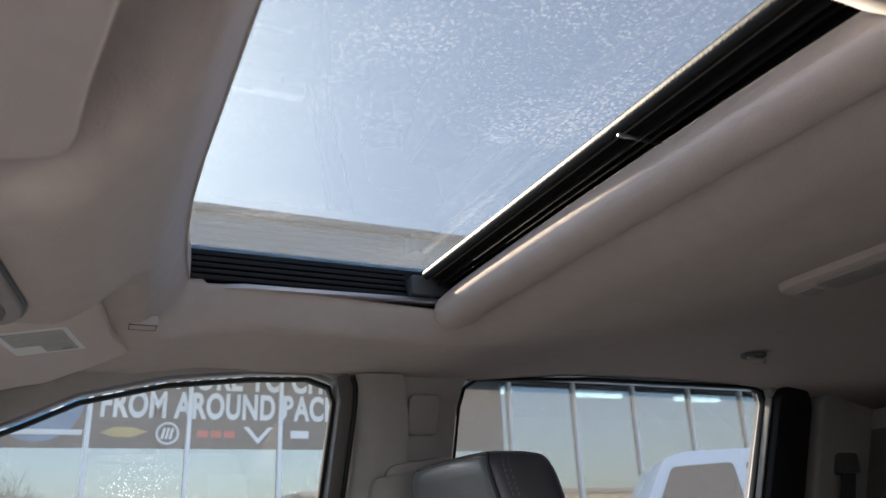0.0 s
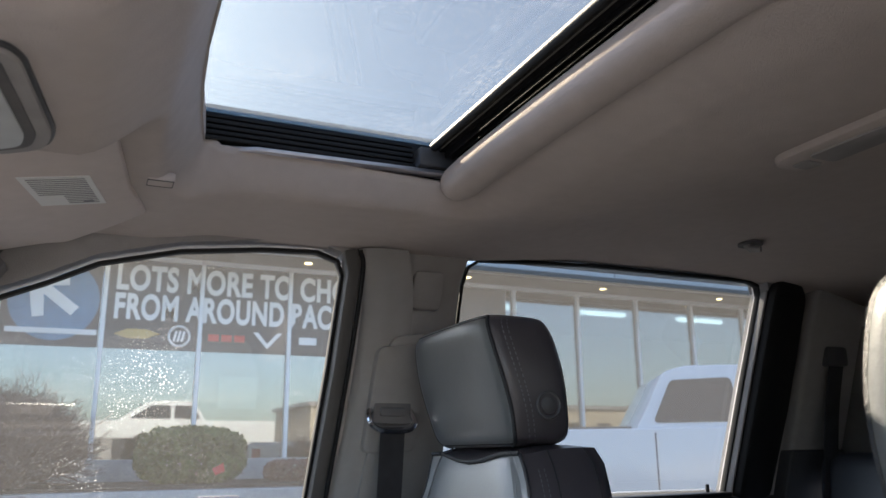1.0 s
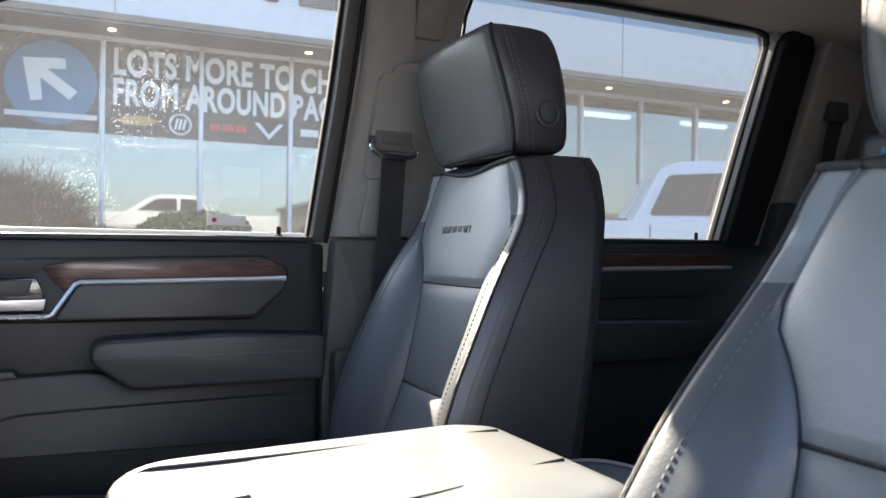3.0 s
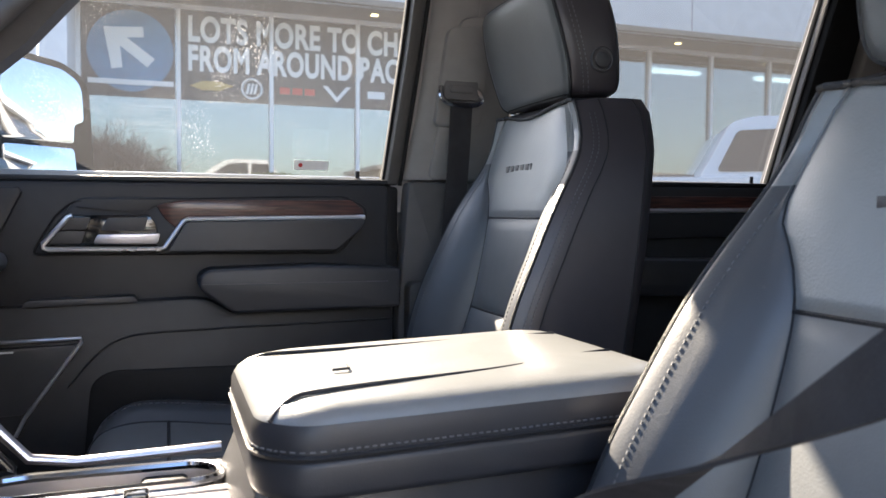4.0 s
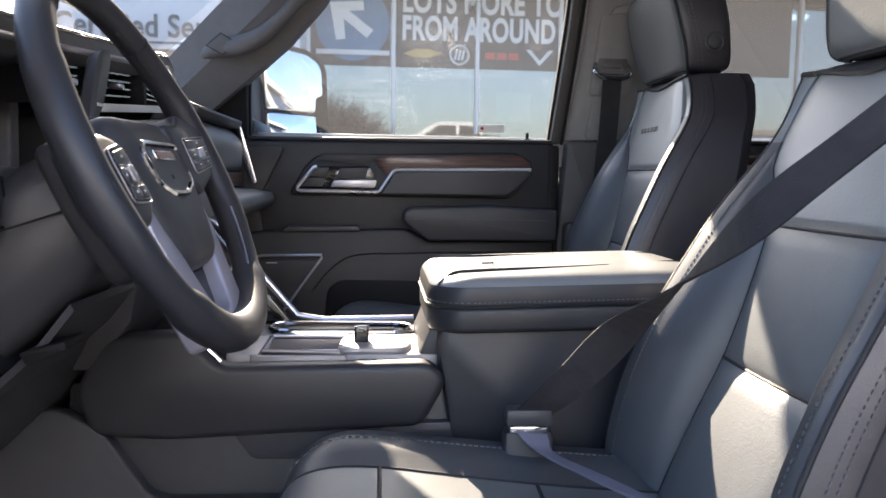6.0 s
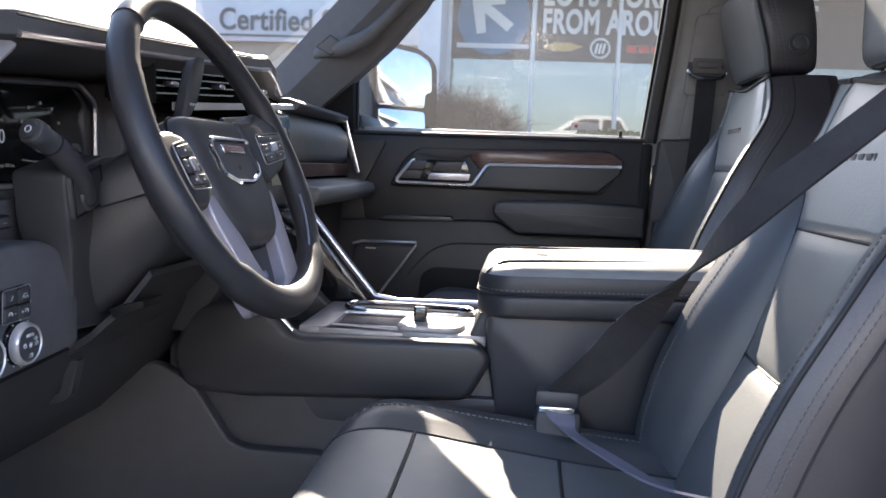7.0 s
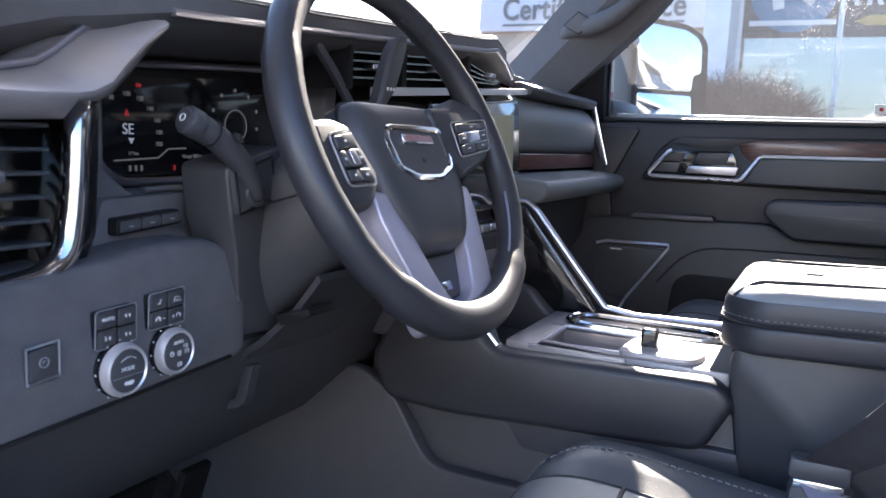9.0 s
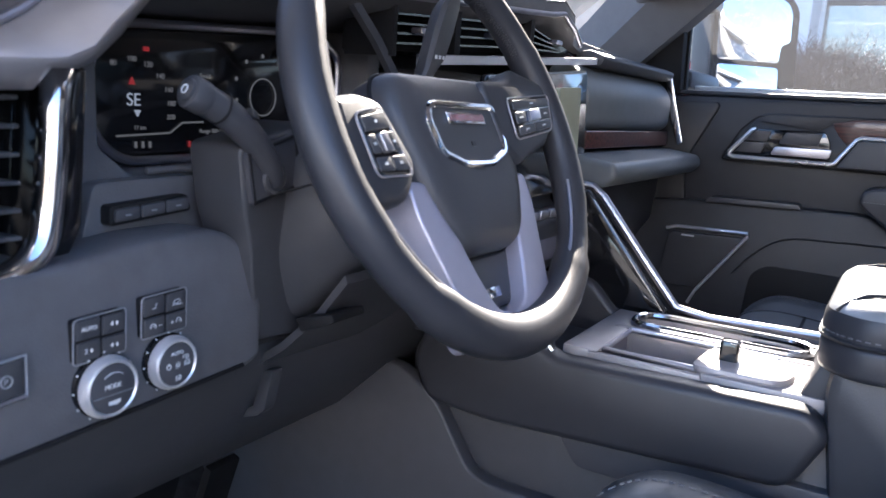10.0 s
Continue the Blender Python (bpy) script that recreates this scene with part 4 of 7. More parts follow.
# ---- seats ----
def seat(cy, s, label, dz=0.0, dx=0.0, lean=0.0, head=(0.0, 0.0, 0.0), rise=0.0):
    """A front seat; s: +1 if its inner side faces -y. lean tips the backrest, rise lifts the cushion."""
    ob = thing("front_seat", label, "seat", group="front seats", at=(0.30, cy, 0.62))
    # height, half width at the bolster's crest, half width of the middle, front of the middle, crest, back
    lv = [(0.86, 0.222, 0.140, 0.470, 0.470, 0.630), (0.93, 0.226, 0.138, 0.476, 0.446, 0.640), (1.02, 0.228, 0.132, 0.500, 0.440, 0.653), (1.10, 0.226, 0.126, 0.524, 0.449, 0.664), (1.15, 0.224, 0.122, 0.540, 0.463, 0.672), (1.197, 0.222, 0.120, 0.551, 0.479, 0.681),
          (1.247, 0.219, 0.119, 0.561, 0.502, 0.690), (1.306, 0.214, 0.120, 0.572, 0.529, 0.700), (1.34, 0.209, 0.128, 0.579, 0.547, 0.706), (1.368, 0.204, 0.142, 0.584, 0.563, 0.712), (1.40, 0.197, 0.168, 0.590, 0.585, 0.718), (1.425, 0.190, 0.184, 0.594, 0.597, 0.726), (1.454, 0.177, 0.172, 0.598, 0.606, 0.732), (1.485, 0.164, 0.159, 0.603, 0.606, 0.735), (1.507, 0.150, 0.145, 0.609, 0.606, 0.728)]
    CUT, LOW = 1.320, 1.152
    zl = sorted({round(0.86 + 0.019 * k, 4) for k in range(34)} | {c + d for c in (CUT, LOW) for d in (-0.012, -0.005, 0.0, 0.005, 0.012)} | {1.425, 1.497, 1.507})
    zl = [z for z in zl if z <= 1.507 and not any(0 < abs(z - c) < 0.010 and abs(z - c) not in (0.005,) and round(abs(z - c), 3) != 0.005 for c in (CUT, LOW))]
    col = lambda k, z: float(np.interp(z, [v[0] for v in lv], [v[k] for v in lv]))
    soft = lambda k, z: (col(k, z - 0.02) + 2 * col(k, z) + col(k, z + 0.02)) / 4 if 0.88 < z < 1.48 else col(k, z)
    rows = []
    for z in zl:
        wc, ws, xc, xb, xk = (soft(k, z) for k in range(1, 6))
        xk += 0.015
        ws = min(ws, wc - 0.032)
        groove = 0.005 * (math.exp(-((z - CUT) / 0.006) ** 2) + math.exp(-((z - LOW) / 0.006) ** 2))
        puff = 0.010 * max(0.0, math.sin(math.pi * (z - 0.93) / (LOW - 0.93))) if z < LOW else 0.004 * math.sin(math.pi * (z - LOW) / (CUT - LOW)) if z < CUT else 0.0
        half = [(ws * u, xc + groove - puff * (1 - u ** 4) - 0.004 * (1 - u * u)) for u in (0.0, 0.35, 0.65, 0.88)] + [(ws, xc + 0.004)]
        for u in (0.07, 0.25, 0.5, 0.75):
            half.append((ws + (wc - 0.024 - ws) * u, xc + (xb + 0.005 - xc) * math.sin(math.pi / 2 * u) ** 0.85))
        wide = 0.012 * min(1.0, (1.53 - z) / 0.10)
        half += [(wc - 0.024, xb + 0.005), (wc - 0.011, xb - 0.002), (wc, xb + 0.003), (wc + wide * 0.5, xb + 0.018), (wc + wide * 0.8, xb + 0.032), (wc + wide, xb + 0.046), (wc + wide * 1.1, (xb + xk) / 2 + 0.02),
                 (wc + wide, xk - 0.030), (wc + wide * 0.4, xk - 0.010), (wc * 0.92, xk - 0.002), (wc * 0.5, xk), (0.0, xk + 0.002)]
        ring_ = [(x, -s * y, z) for y, x in half] + [(x, s * y, z) for y, x in half[-2:0:-1]]
        # the front edge dips under the headrest
        t = max(0.0, (z - 1.44) / 0.067)
        dip = lambda x, y: z - t * 0.013 * max(0.0, math.cos(y / 0.115 * math.pi / 2)) ** 1.5 * (x < xc + 0.03) * (abs(y) < 0.115) + t * 0.008 * max(0, min(1, (x - 0.62) / 0.05))
        rows.append([(x + dx + lean * (dip(x, y) - 1.24), cy + y, dip(x, y) + dz) for x, y, _ in ring_])
    n, R = len(rows[0]), len(rows)
    PIPE, GUS, BACK = 11, 14, 16  # columns: crest piping, gusset seam, rear edge
    back = part("backrest", loft([[(0.61 + dx + (x - 0.61 - dx) * 0.72 + 0.012, cy + (y - cy) * 0.90, z - 0.008) for x, y, z in r] for r in rows]), PLASTIC, ob, "black leather backrest with stitched panels")

    def skin(name, cr, rr, m, label=""):
        bm = bmesh.new()
        g = {(r, c): bm.verts.new(rows[r][c]) for r in rr for c in {q % n for q in list(cr) + [cr[-1] + 1]}}
        for r in rr[:-1]:
            for c in cr:
                bm.faces.new((g[r, c], g[r, (c + 1) % n], g[r + 1, (c + 1) % n], g[r + 1, c]))
        bmesh.ops.recalc_face_normals(bm, faces=bm.faces)
        if sum((f.calc_center_median().x - 0.63) * f.normal.x + (f.calc_center_median().y - cy) * f.normal.y for f in bm.faces) < 0:
            bmesh.ops.reverse_faces(bm, faces=bm.faces)
        bmesh.ops.solidify(bm, geom=list(bm.faces), thickness=0.003)
        return part(name, bm, m, back, label, sharp=55)

    cut, low = zl.index(CUT), zl.index(LOW)
    fork = zl.index(1.425)
    middle = list(range(n - 4, n)) + list(range(0, 4))
    # front panels take the lit leather colours, bolsters the shaded one
    skin("shoulder_panel", middle, range(cut, R), LEATHER_LIT, "grained black leather shoulder panel")
    skin("shoulder_edge", range(4, PIPE), range(fork, R), LEATHER_LIT)
    skin("shoulder_edge", range(n - PIPE, n - 4), range(fork, R), LEATHER_LIT)
    skin("inner_bolster", range(4, PIPE), range(0, fork + 1), LEATHER_SHADED)
    skin("outer_bolster", range(n - PIPE, n - 4), range(0, fork + 1), LEATHER_SHADED)
    skin("middle_panel", middle, range(low, cut + 1), PERF_LIT, "fine-pored leather panel")
    skin("lower_panel", middle, range(0, low + 1), PERF_LIT, "fine-pored leather panel")
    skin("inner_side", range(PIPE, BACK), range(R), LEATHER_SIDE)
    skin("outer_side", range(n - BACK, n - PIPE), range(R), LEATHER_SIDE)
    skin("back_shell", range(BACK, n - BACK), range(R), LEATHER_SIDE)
    # padded top behind the front edge
    mid = [(0.66 + dx + lean * 0.27, y) for _, y, _ in rows[-1]]
    bm = loft([rows[-1]] + [[(x + (m[0] - x) * k, y + (cy - y) * k * 0.5, z + (1.522 + dz - z) * math.sin(math.pi / 2 * k)) for (x, y, z), m in zip(rows[-1], mid)] for k in (0.15, 0.4, 0.8)])
    part("top_cap", bm, LEATHER_SIDE, back, sharp=60)
    for c in (PIPE, n - PIPE):
        part("piping", tube([rows[r][c] for r in range(R)], 0.0030, 8), PIPING, back, "black piping")
    part("piping", tube([Vector(rows[-1][c % n]) + Vector((-0.002, 0, 0.001)) for c in range(n - PIPE, n + PIPE + 1)], 0.0034, 8), PIPING, back, "black piping")
    for c in (GUS, n - GUS, BACK, n - BACK):
        part("seam", tube([rows[r][c] for r in range(R)], 0.0013, 6), PIPING, back)
    for c in (4, n - 4):
        part("seam", tube([Vector(rows[r][c]) + Vector((0.001, 0, 0)) for r in range(fork + 1)], 0.0022, 6), PIPING, back)
    for rr in (cut, low):
        part("seam", tube([rows[rr][c % n] for c in range(n - 4, n + 5)], 0.0024, 6), PIPING, back)

    def stitches(line, parent, step=0.0068, r=0.0009, push=(0, 0, 0)):
        """A row of short threads along a line."""
        bm = bmesh.new()
        o = Vector(push)
        for a, b in zip(line, line[1:]):
            k = max(1, round((b - a).length / step))
            for i in range(k):
                merged(bm, tube([a.lerp(b, (i + 0.2) / k) + o, a.lerp(b, (i + 0.75) / k) + o], r, 4))
        part("stitching", bm, THREAD, parent)

    for c, q in ((9, -0.12), (n - 9, 0.12), (12, 0.3), (n - 12, -0.3), (12, 0.9), (n - 12, -0.9)):
        line = [Vector(rows[r][c]).lerp(Vector(rows[r][(c + (1 if q > 0 else -1)) % n]), abs(q)) for r in range(2, R - 2 if c in (12, n - 12) else fork)]
        sd = -s if c < n / 2 else s
        stitches(line, back, push=(-0.0012 if c in (9, n - 9) else -0.0003, sd * (0.0004 if c in (9, n - 9) else 0.0012), 0))
    # embossed mark on the shoulder panel, drawn as plain bars
    er = min(range(R), key=lambda r: abs(rows[r][0][2] - 1.408 - dz))
    ex = rows[er][0][0]
    for k in range(6):
        y0 = cy + 0.062 - 0.0205 * k
        part("emboss_bar", box(ex - 0.0012, ex + 0.003, y0 - (0.004 if k == 5 else 0.0145), y0, 1.402 + dz, 1.4135 + dz, 0.0004), LEATHER_SIDE, back)

    # cushion
    cs = [(-0.125, 0.150, 0.885, 0.0, 0.80), (-0.118, 0.185, 0.912, 0.002, 0.79), (-0.10, 0.215, 0.933, 0.006, 0.78), (-0.06, 0.240, 0.945, 0.012, 0.77), (0.0, 0.252, 0.943, 0.013, 0.77), (0.10, 0.258, 0.930, 0.014, 0.77), (0.20, 0.262, 0.918, 0.015, 0.77), (0.32, 0.262, 0.908, 0.016, 0.77), (0.46, 0.255, 0.90, 0.018, 0.77)]
    a1, a2 = smooth_line([(c[0], c[1], c[2] + rise) for c in cs], 3), smooth_line([(c[3], c[4], 0) for c in cs], 3)
    rings = []
    for p, q in zip(a1, a2):
        x, w, z, bo, zb2 = p.x, p.y, p.z, q.x, q.y
        half = [(0, z - bo), (0.27, z - bo), (0.45, z - bo * 0.8), (0.51, z - bo * 0.7), (0.60, z + bo * 0.45), (0.73, z + bo), (0.86, z + bo * 0.9), (0.95, z + bo * 0.4 - 0.006), (1.0, z - 0.03), (1.0, z - 0.07), (0.97, zb2), (0.4, zb2), (0, zb2)]
        rings.append([(x, cy - s * w * u, zz) for u, zz in half] + [(x, cy + s * w * u, zz) for u, zz in half[-2:0:-1]])
    cu = part("cushion", loft(rings), LEATHER_SHADED, ob, "black leather cushion", sharp=60)
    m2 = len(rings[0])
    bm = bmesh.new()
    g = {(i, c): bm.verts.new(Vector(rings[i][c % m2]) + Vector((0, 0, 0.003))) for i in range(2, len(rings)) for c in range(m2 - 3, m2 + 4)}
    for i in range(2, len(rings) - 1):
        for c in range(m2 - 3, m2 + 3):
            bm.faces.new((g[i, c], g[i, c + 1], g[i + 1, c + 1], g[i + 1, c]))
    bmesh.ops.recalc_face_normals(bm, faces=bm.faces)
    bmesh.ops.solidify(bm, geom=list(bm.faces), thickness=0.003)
    part("cushion_panel", bm, PERF_LIT, cu, "fine-pored leather seat panel", sharp=50)
    for c in (3, m2 - 3):
        part("seam", tube([(x, y, z + 0.002) for x, y, z in (r[c] for r in rings[2:])], 0.0032, 6), PIPING, cu)
    part("seam", tube([(Vector(rings[12][c % m2]) + Vector((0, 0, 0.003))) for c in range(m2 - 3, m2 + 4)], 0.0028, 6), PIPING, cu)
    part("seam", tube([(Vector(rings[18][c % m2]) + Vector((0, 0, 0.003))) for c in range(m2 - 3, m2 + 4)], 0.0028, 6), PIPING, cu)
    for c in (5, m2 - 5):
        bm = bmesh.new()
        for a, b in zip(rings[3:], rings[4:]):
            a, b = Vector(a[c]), Vector(b[c])
            k = max(1, int((b - a).length / 0.008))
            for i in range(k):
                merged(bm, tube([a.lerp(b, (i + 0.2) / k) + Vector((0, 0, 0.001)), a.lerp(b, (i + 0.75) / k) + Vector((0, 0, 0.001))], 0.0011, 4))
        part("stitching", bm, THREAD, cu)
    part("base", box(-0.05, 0.60, cy - 0.23, cy + 0.23, 0.66, 0.79, 0.02), PLASTIC, ob)
    part("side_shield", prism(rounded([(-0.05, 0.74), (0.0, 0.83), (0.45, 0.84), (0.58, 0.90), (0.60, 0.74)], 0.03), "y", min(cy + s * 0.262, cy + s * 0.285), max(cy + s * 0.262, cy + s * 0.285), 0.008), PLASTIC, ob)
    for y in (-0.2, 0.2):
        part("rail", box(-0.10, 0.62, cy + y - 0.02, cy + y + 0.02, 0.615, 0.665, 0.004), PLASTIC, ob)

    # headrest, slightly turned away on the driver side
    dx, cy = dx + head[0] + 0.009, cy + head[1]
    hz = [(1.517, 0.100, 0.610, 0.672), (1.522, 0.126, 0.600, 0.686), (1.535, 0.140, 0.5925, 0.694), (1.57, 0.150, 0.583, 0.690), (1.62, 0.152, 0.568, 0.684), (1.665, 0.145, 0.557, 0.676), (1.69, 0.138, 0.554, 0.668), (1.703, 0.128, 0.560, 0.660), (1.709, 0.110, 0.572, 0.645)]
    hs = smooth_line([(h[0], h[1], h[2]) for h in hz], 3)
    hb = smooth_line([(h[3], 0, 0) for h in hz], 3)
    rr = []
    for a, b in zip(hs, hb):
        z, w, xf, xk = a.x + dz, a.y, a.z + head[2] * (a.x - 1.517), b.x + head[2] * (a.x - 1.517)
        half = [(0, xf), (0.5, xf + 0.001), (0.86, xf + 0.004), (0.94, xf + 0.007), (0.965, xf + 0.011), (0.985, xf + 0.016), (1.0, xf + 0.026), (1.0, xk - 0.028), (0.985, xk - 0.012), (0.95, xk - 0.003), (0.6, xk), (0, xk)]
        rr.append([(x + dx, cy - s * w * u, z) for u, x in half] + [(x + dx, cy + s * w * u, z) for u, x in half[-2:0:-1]])
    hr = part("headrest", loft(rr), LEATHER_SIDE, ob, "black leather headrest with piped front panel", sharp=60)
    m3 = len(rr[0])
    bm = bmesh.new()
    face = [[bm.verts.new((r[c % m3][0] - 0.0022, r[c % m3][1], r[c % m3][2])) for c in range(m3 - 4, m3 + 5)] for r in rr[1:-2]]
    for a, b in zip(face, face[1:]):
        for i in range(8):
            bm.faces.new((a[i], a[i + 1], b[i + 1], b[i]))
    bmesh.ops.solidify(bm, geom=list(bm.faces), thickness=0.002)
    part("front_panel", bm, LEATHER_LIT, hr, "grained leather front panel", sharp=60)
    for c in (4, m3 - 4):
        part("piping", tube([Vector(r[c]) + Vector((-0.002, 0, 0)) for r in rr[1:-3]], 0.0032, 6), PIPING, hr)
        bm = bmesh.new()
        cc = c + (2 if c < 12 else -2)
        for off in (0.004, 0.013):
            line = [Vector(r[cc]) + Vector((off, 0, 0)) for r in rr[3:-3]]
            for a, b in zip(line, line[1:]):
                k = max(1, int((b - a).length / 0.006))
                for i in range(k):
                    merged(bm, tube([a.lerp(b, (i + 0.2) / k), a.lerp(b, (i + 0.75) / k)], 0.0010, 4))
        part("stitching", bm, THREAD, hr)
    part("piping", tube([rr[-5][c % m3] for c in range(m3 - 4, m3 + 5)], 0.0026, 6), PIPING, hr)
    part("piping", tube([rr[3][c % m3] for c in range(m3 - 4, m3 + 5)], 0.0022, 6), PIPING, hr)
    by = cy - s * 0.1505
    part("release_ring", ring((0.650 + dx, by, 1.575 + dz), (0, -s, 0.02), 0.0185, 0.003, 28), PLASTIC, hr)
    part("release_button", disc((0.650 + dx, by - s * 0.002, 1.575 + dz), (0, -s, 0.02), 0.0125, 0.01, 24, 0.002), PLASTIC, hr)
    for y in (-0.05, 0.05):
        part("post", tube([(0.645 + dx, cy + y, 1.46 + dz), (0.643 + dx, cy + y, 1.55 + dz)], 0.007, 10), CHROME, ob)
    return ob


SEAT_Y = 0.440
seat(SEAT_Y, 1, "black leather passenger seat with stitched bolsters and a headrest", rise=0.035)
seat(-SEAT_Y, -1, "black leather driver seat with a belt fastened across it", -0.074, -0.103, 0.10, (0.030, -0.023, 0.30))

# driver belt, fastened across the empty seat
belt_d = thing("seat_belt", "black seat belt fastened across the empty driver seat", "seat belt", group="front seat belts", at=(0.16, -0.28, 0.80))
part("webbing", ribbon([(0.60, -0.74, 1.54), (0.50, -0.665, 1.432), (0.406, -0.60, 1.33), (0.346, -0.55, 1.26), (0.312, -0.45, 1.183), (0.283, -0.35, 1.11), (0.245, -0.300, 1.045), (0.200, -0.266, 0.990)],
                       [(0.014, 0.012, 0.044), (0.014, 0.012, 0.044), (0.010, 0.016, 0.044), (0.006, 0.018, 0.042), (0.022, 0.010, 0.006), (0.033, -0.006, -0.030), (0.036, -0.005, -0.028), (0.044, 0.008, -0.010)]), BELT, belt_d)
# lap webbing is paler and more violet than the shoulder webbing
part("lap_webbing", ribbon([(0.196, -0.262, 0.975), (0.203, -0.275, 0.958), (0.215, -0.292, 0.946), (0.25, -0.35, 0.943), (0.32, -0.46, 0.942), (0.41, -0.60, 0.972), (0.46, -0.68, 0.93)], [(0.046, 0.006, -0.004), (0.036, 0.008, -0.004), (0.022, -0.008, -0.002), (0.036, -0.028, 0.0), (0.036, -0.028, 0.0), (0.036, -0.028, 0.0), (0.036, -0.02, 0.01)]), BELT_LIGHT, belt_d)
tng = part("tongue", box(0.164, 0.226, -0.276, -0.246, 0.974, 0.998, 0.006), PLASTIC, belt_d)
part("plate", box(0.170, 0.220, -0.272, -0.252, 0.964, 0.974, 0.002), CHROME, tng, "bright metal plate")
part("buckle", box(0.165, 0.232, -0.262, -0.225, 0.84, 0.965, 0.010), PLASTIC, belt_d)

# rear bench
bench = thing("rear_bench", "dark leather rear bench in shade", "seat", at=(1.5, 0, 0.62))
part("cushion", box(1.12, 1.70, -0.72, 0.72, 0.80, 0.98, 0.05, 3), LEATHER_DARK, bench)
part("backrest", prism([(1.58, 0.95), (1.66, 1.50), (1.76, 1.50), (1.76, 0.95)], "y", -0.72, 0.72, 0.035, 3), LEATHER_DARK, bench)
part("base", box(1.16, 1.74, -0.70, 0.70, 0.62, 0.80, 0.02), PLASTIC, bench)
for y in (-0.42, 0.42):
    part("headrest", box(1.62, 1.72, y - 0.13, y + 0.13, 1.50, 1.66, 0.035, 3), LEATHER_DARK, bench)
rb = thing("seat_belt", "black rear seat belt hanging from the quarter trim", "seat belt", at=(1.66, 0.7, 1.2))
part("webbing", ribbon([(1.70, 0.655, 1.72), (1.67, 0.672, 1.55), (1.64, 0.69, 1.25), (1.60, 0.70, 1.0)], [(0.045, 0, 0)] * 4), BELT, rb)
part("guide", box(1.665, 1.735, 0.648, 0.69, 1.70, 1.75, 0.01), PLASTIC, rb)
part("tag", box(1.612, 1.619, 0.440, 0.475, 1.565, 1.612, 0.002), BLUE_TAG, bench, "small bright blue tag")


# ---- centre console ----
con = thing("centre_console", "black centre console with cup holders and padded armrest lid", "console", at=(0.0, 0, 0.62))
part("core", prism([(-0.45, 0.62), (-0.45, 1.00), (-0.23, 0.995), (0.52, 0.995), (0.52, 0.62)], "y", -0.125, 0.125, 0.02), PLASTIC, con)
for s in (-1, 1):
    # padded flank: a soft band that sweeps up to the dashboard
    prof = rounded([(-0.428, 0.985), (-0.390, 1.070), (-0.275, 1.076), (-0.228, 1.026), (0.072, 1.032), (0.098, 1.006), (0.062, 0.937), (-0.30, 0.919), (-0.402, 0.925)], 0.020)
    part("flank_pad", prism(prof, "y", min(s * 0.115, s * 0.158), max(s * 0.115, s * 0.158), 0.012, 3), LEATHER_DARK, con, "black stitched flank pad")
    part("flank_seam", tube([(x, s * 0.1545, z) for x, z in ((-0.375, 1.06), (-0.265, 1.052), (-0.215, 1.008), (-0.19, 0.999), (0.088, 1.004))], 0.0018, 6), PIPING, con)
    part("edge_trim", tube([(-0.30, s * 0.145, 1.11), (-0.262, s * 0.145, 1.068), (-0.226, s * 0.145, 1.032)], 0.0045, 8), CHROME, con, "bright edge")
    part("lower_panel", prism([(-0.60, 0.62), (-0.52, 0.93), (0.52, 0.94), (0.52, 0.62)], "y", min(s * 0.118, s * 0.128), max(s * 0.118, s * 0.128), 0.003), PLASTIC, con)
    part("pocket_lip", prism(rounded([(-0.218, 0.935), (-0.184, 0.886), (0.11, 0.884), (0.13, 0.94)], 0.012), "y", min(s * 0.122, s * 0.142), max(s * 0.122, s * 0.142), 0.007), SOFT, con)
    part("foot_panel", prism(rounded([(-0.95, 0.62), (-0.70, 0.95), (-0.45, 0.965), (-0.388, 0.930), (-0.328, 0.840), (-0.300, 0.831), (0.52, 0.828), (0.52, 0.62)], 0.018), "y", min(s * 0.127, s * 0.154), max(s * 0.127, s * 0.154), 0.008, 3), SOFT, con)
# top deck with its bins
DECK = 1.036
part("deck_front", box(-0.225, -0.178, -0.118, 0.118, 1.00, DECK, 0.004), SATIN_DARK, con)
part("deck_back", box(-0.052, 0.085, -0.118, 0.010, 1.00, DECK, 0.004), SATIN_DARK, con, "satin grey deck around the selector")
part("deck_rib", box(-0.20, 0.085, 0.012, 0.030, 1.00, DECK + 0.001, 0.003), SATIN_DARK, con)
part("deck_far", box(-0.19, 0.09, 0.098, 0.118, 1.00, DECK, 0.003), SATIN_DARK, con)
part("deck_end", box(0.062, 0.09, 0.03, 0.10, 1.00, DECK, 0.003), SATIN_DARK, con)
part("bin_floor", box(-0.18, -0.05, -0.116, 0.012, 0.985, 0.997), SOFT, con)
part("bin_wall", box(-0.19, -0.05, -0.122, -0.112, 0.96, DECK - 0.002, 0.003), SATIN_DARK, con)
part("cup_floor", box(-0.19, 0.065, 0.03, 0.10, 0.985, 0.997), PLASTIC, con)
bm = tube([(-0.172, -0.108, DECK + 0.001), (-0.172, 0.004, DECK + 0.001), (-0.056, 0.004, DECK + 0.001), (-0.056, -0.108, DECK + 0.001)], 0.004, 8, closed=True)
part("bin_frame", bm, SATIN, con, "satin bin frame")
ov = [(-0.185, 0.064), (-0.178, 0.094), (-0.15, 0.102), (0.03, 0.100), (0.052, 0.082), (0.052, 0.046), (0.03, 0.034), (-0.15, 0.030), (-0.178, 0.038)]
part("cup_frame", tube([(x, y, DECK + 0.003) for x, y in rounded(ov, 0.02, 3)], 0.0055, 8, closed=True), CHROME, con, "chrome cup holder frame")
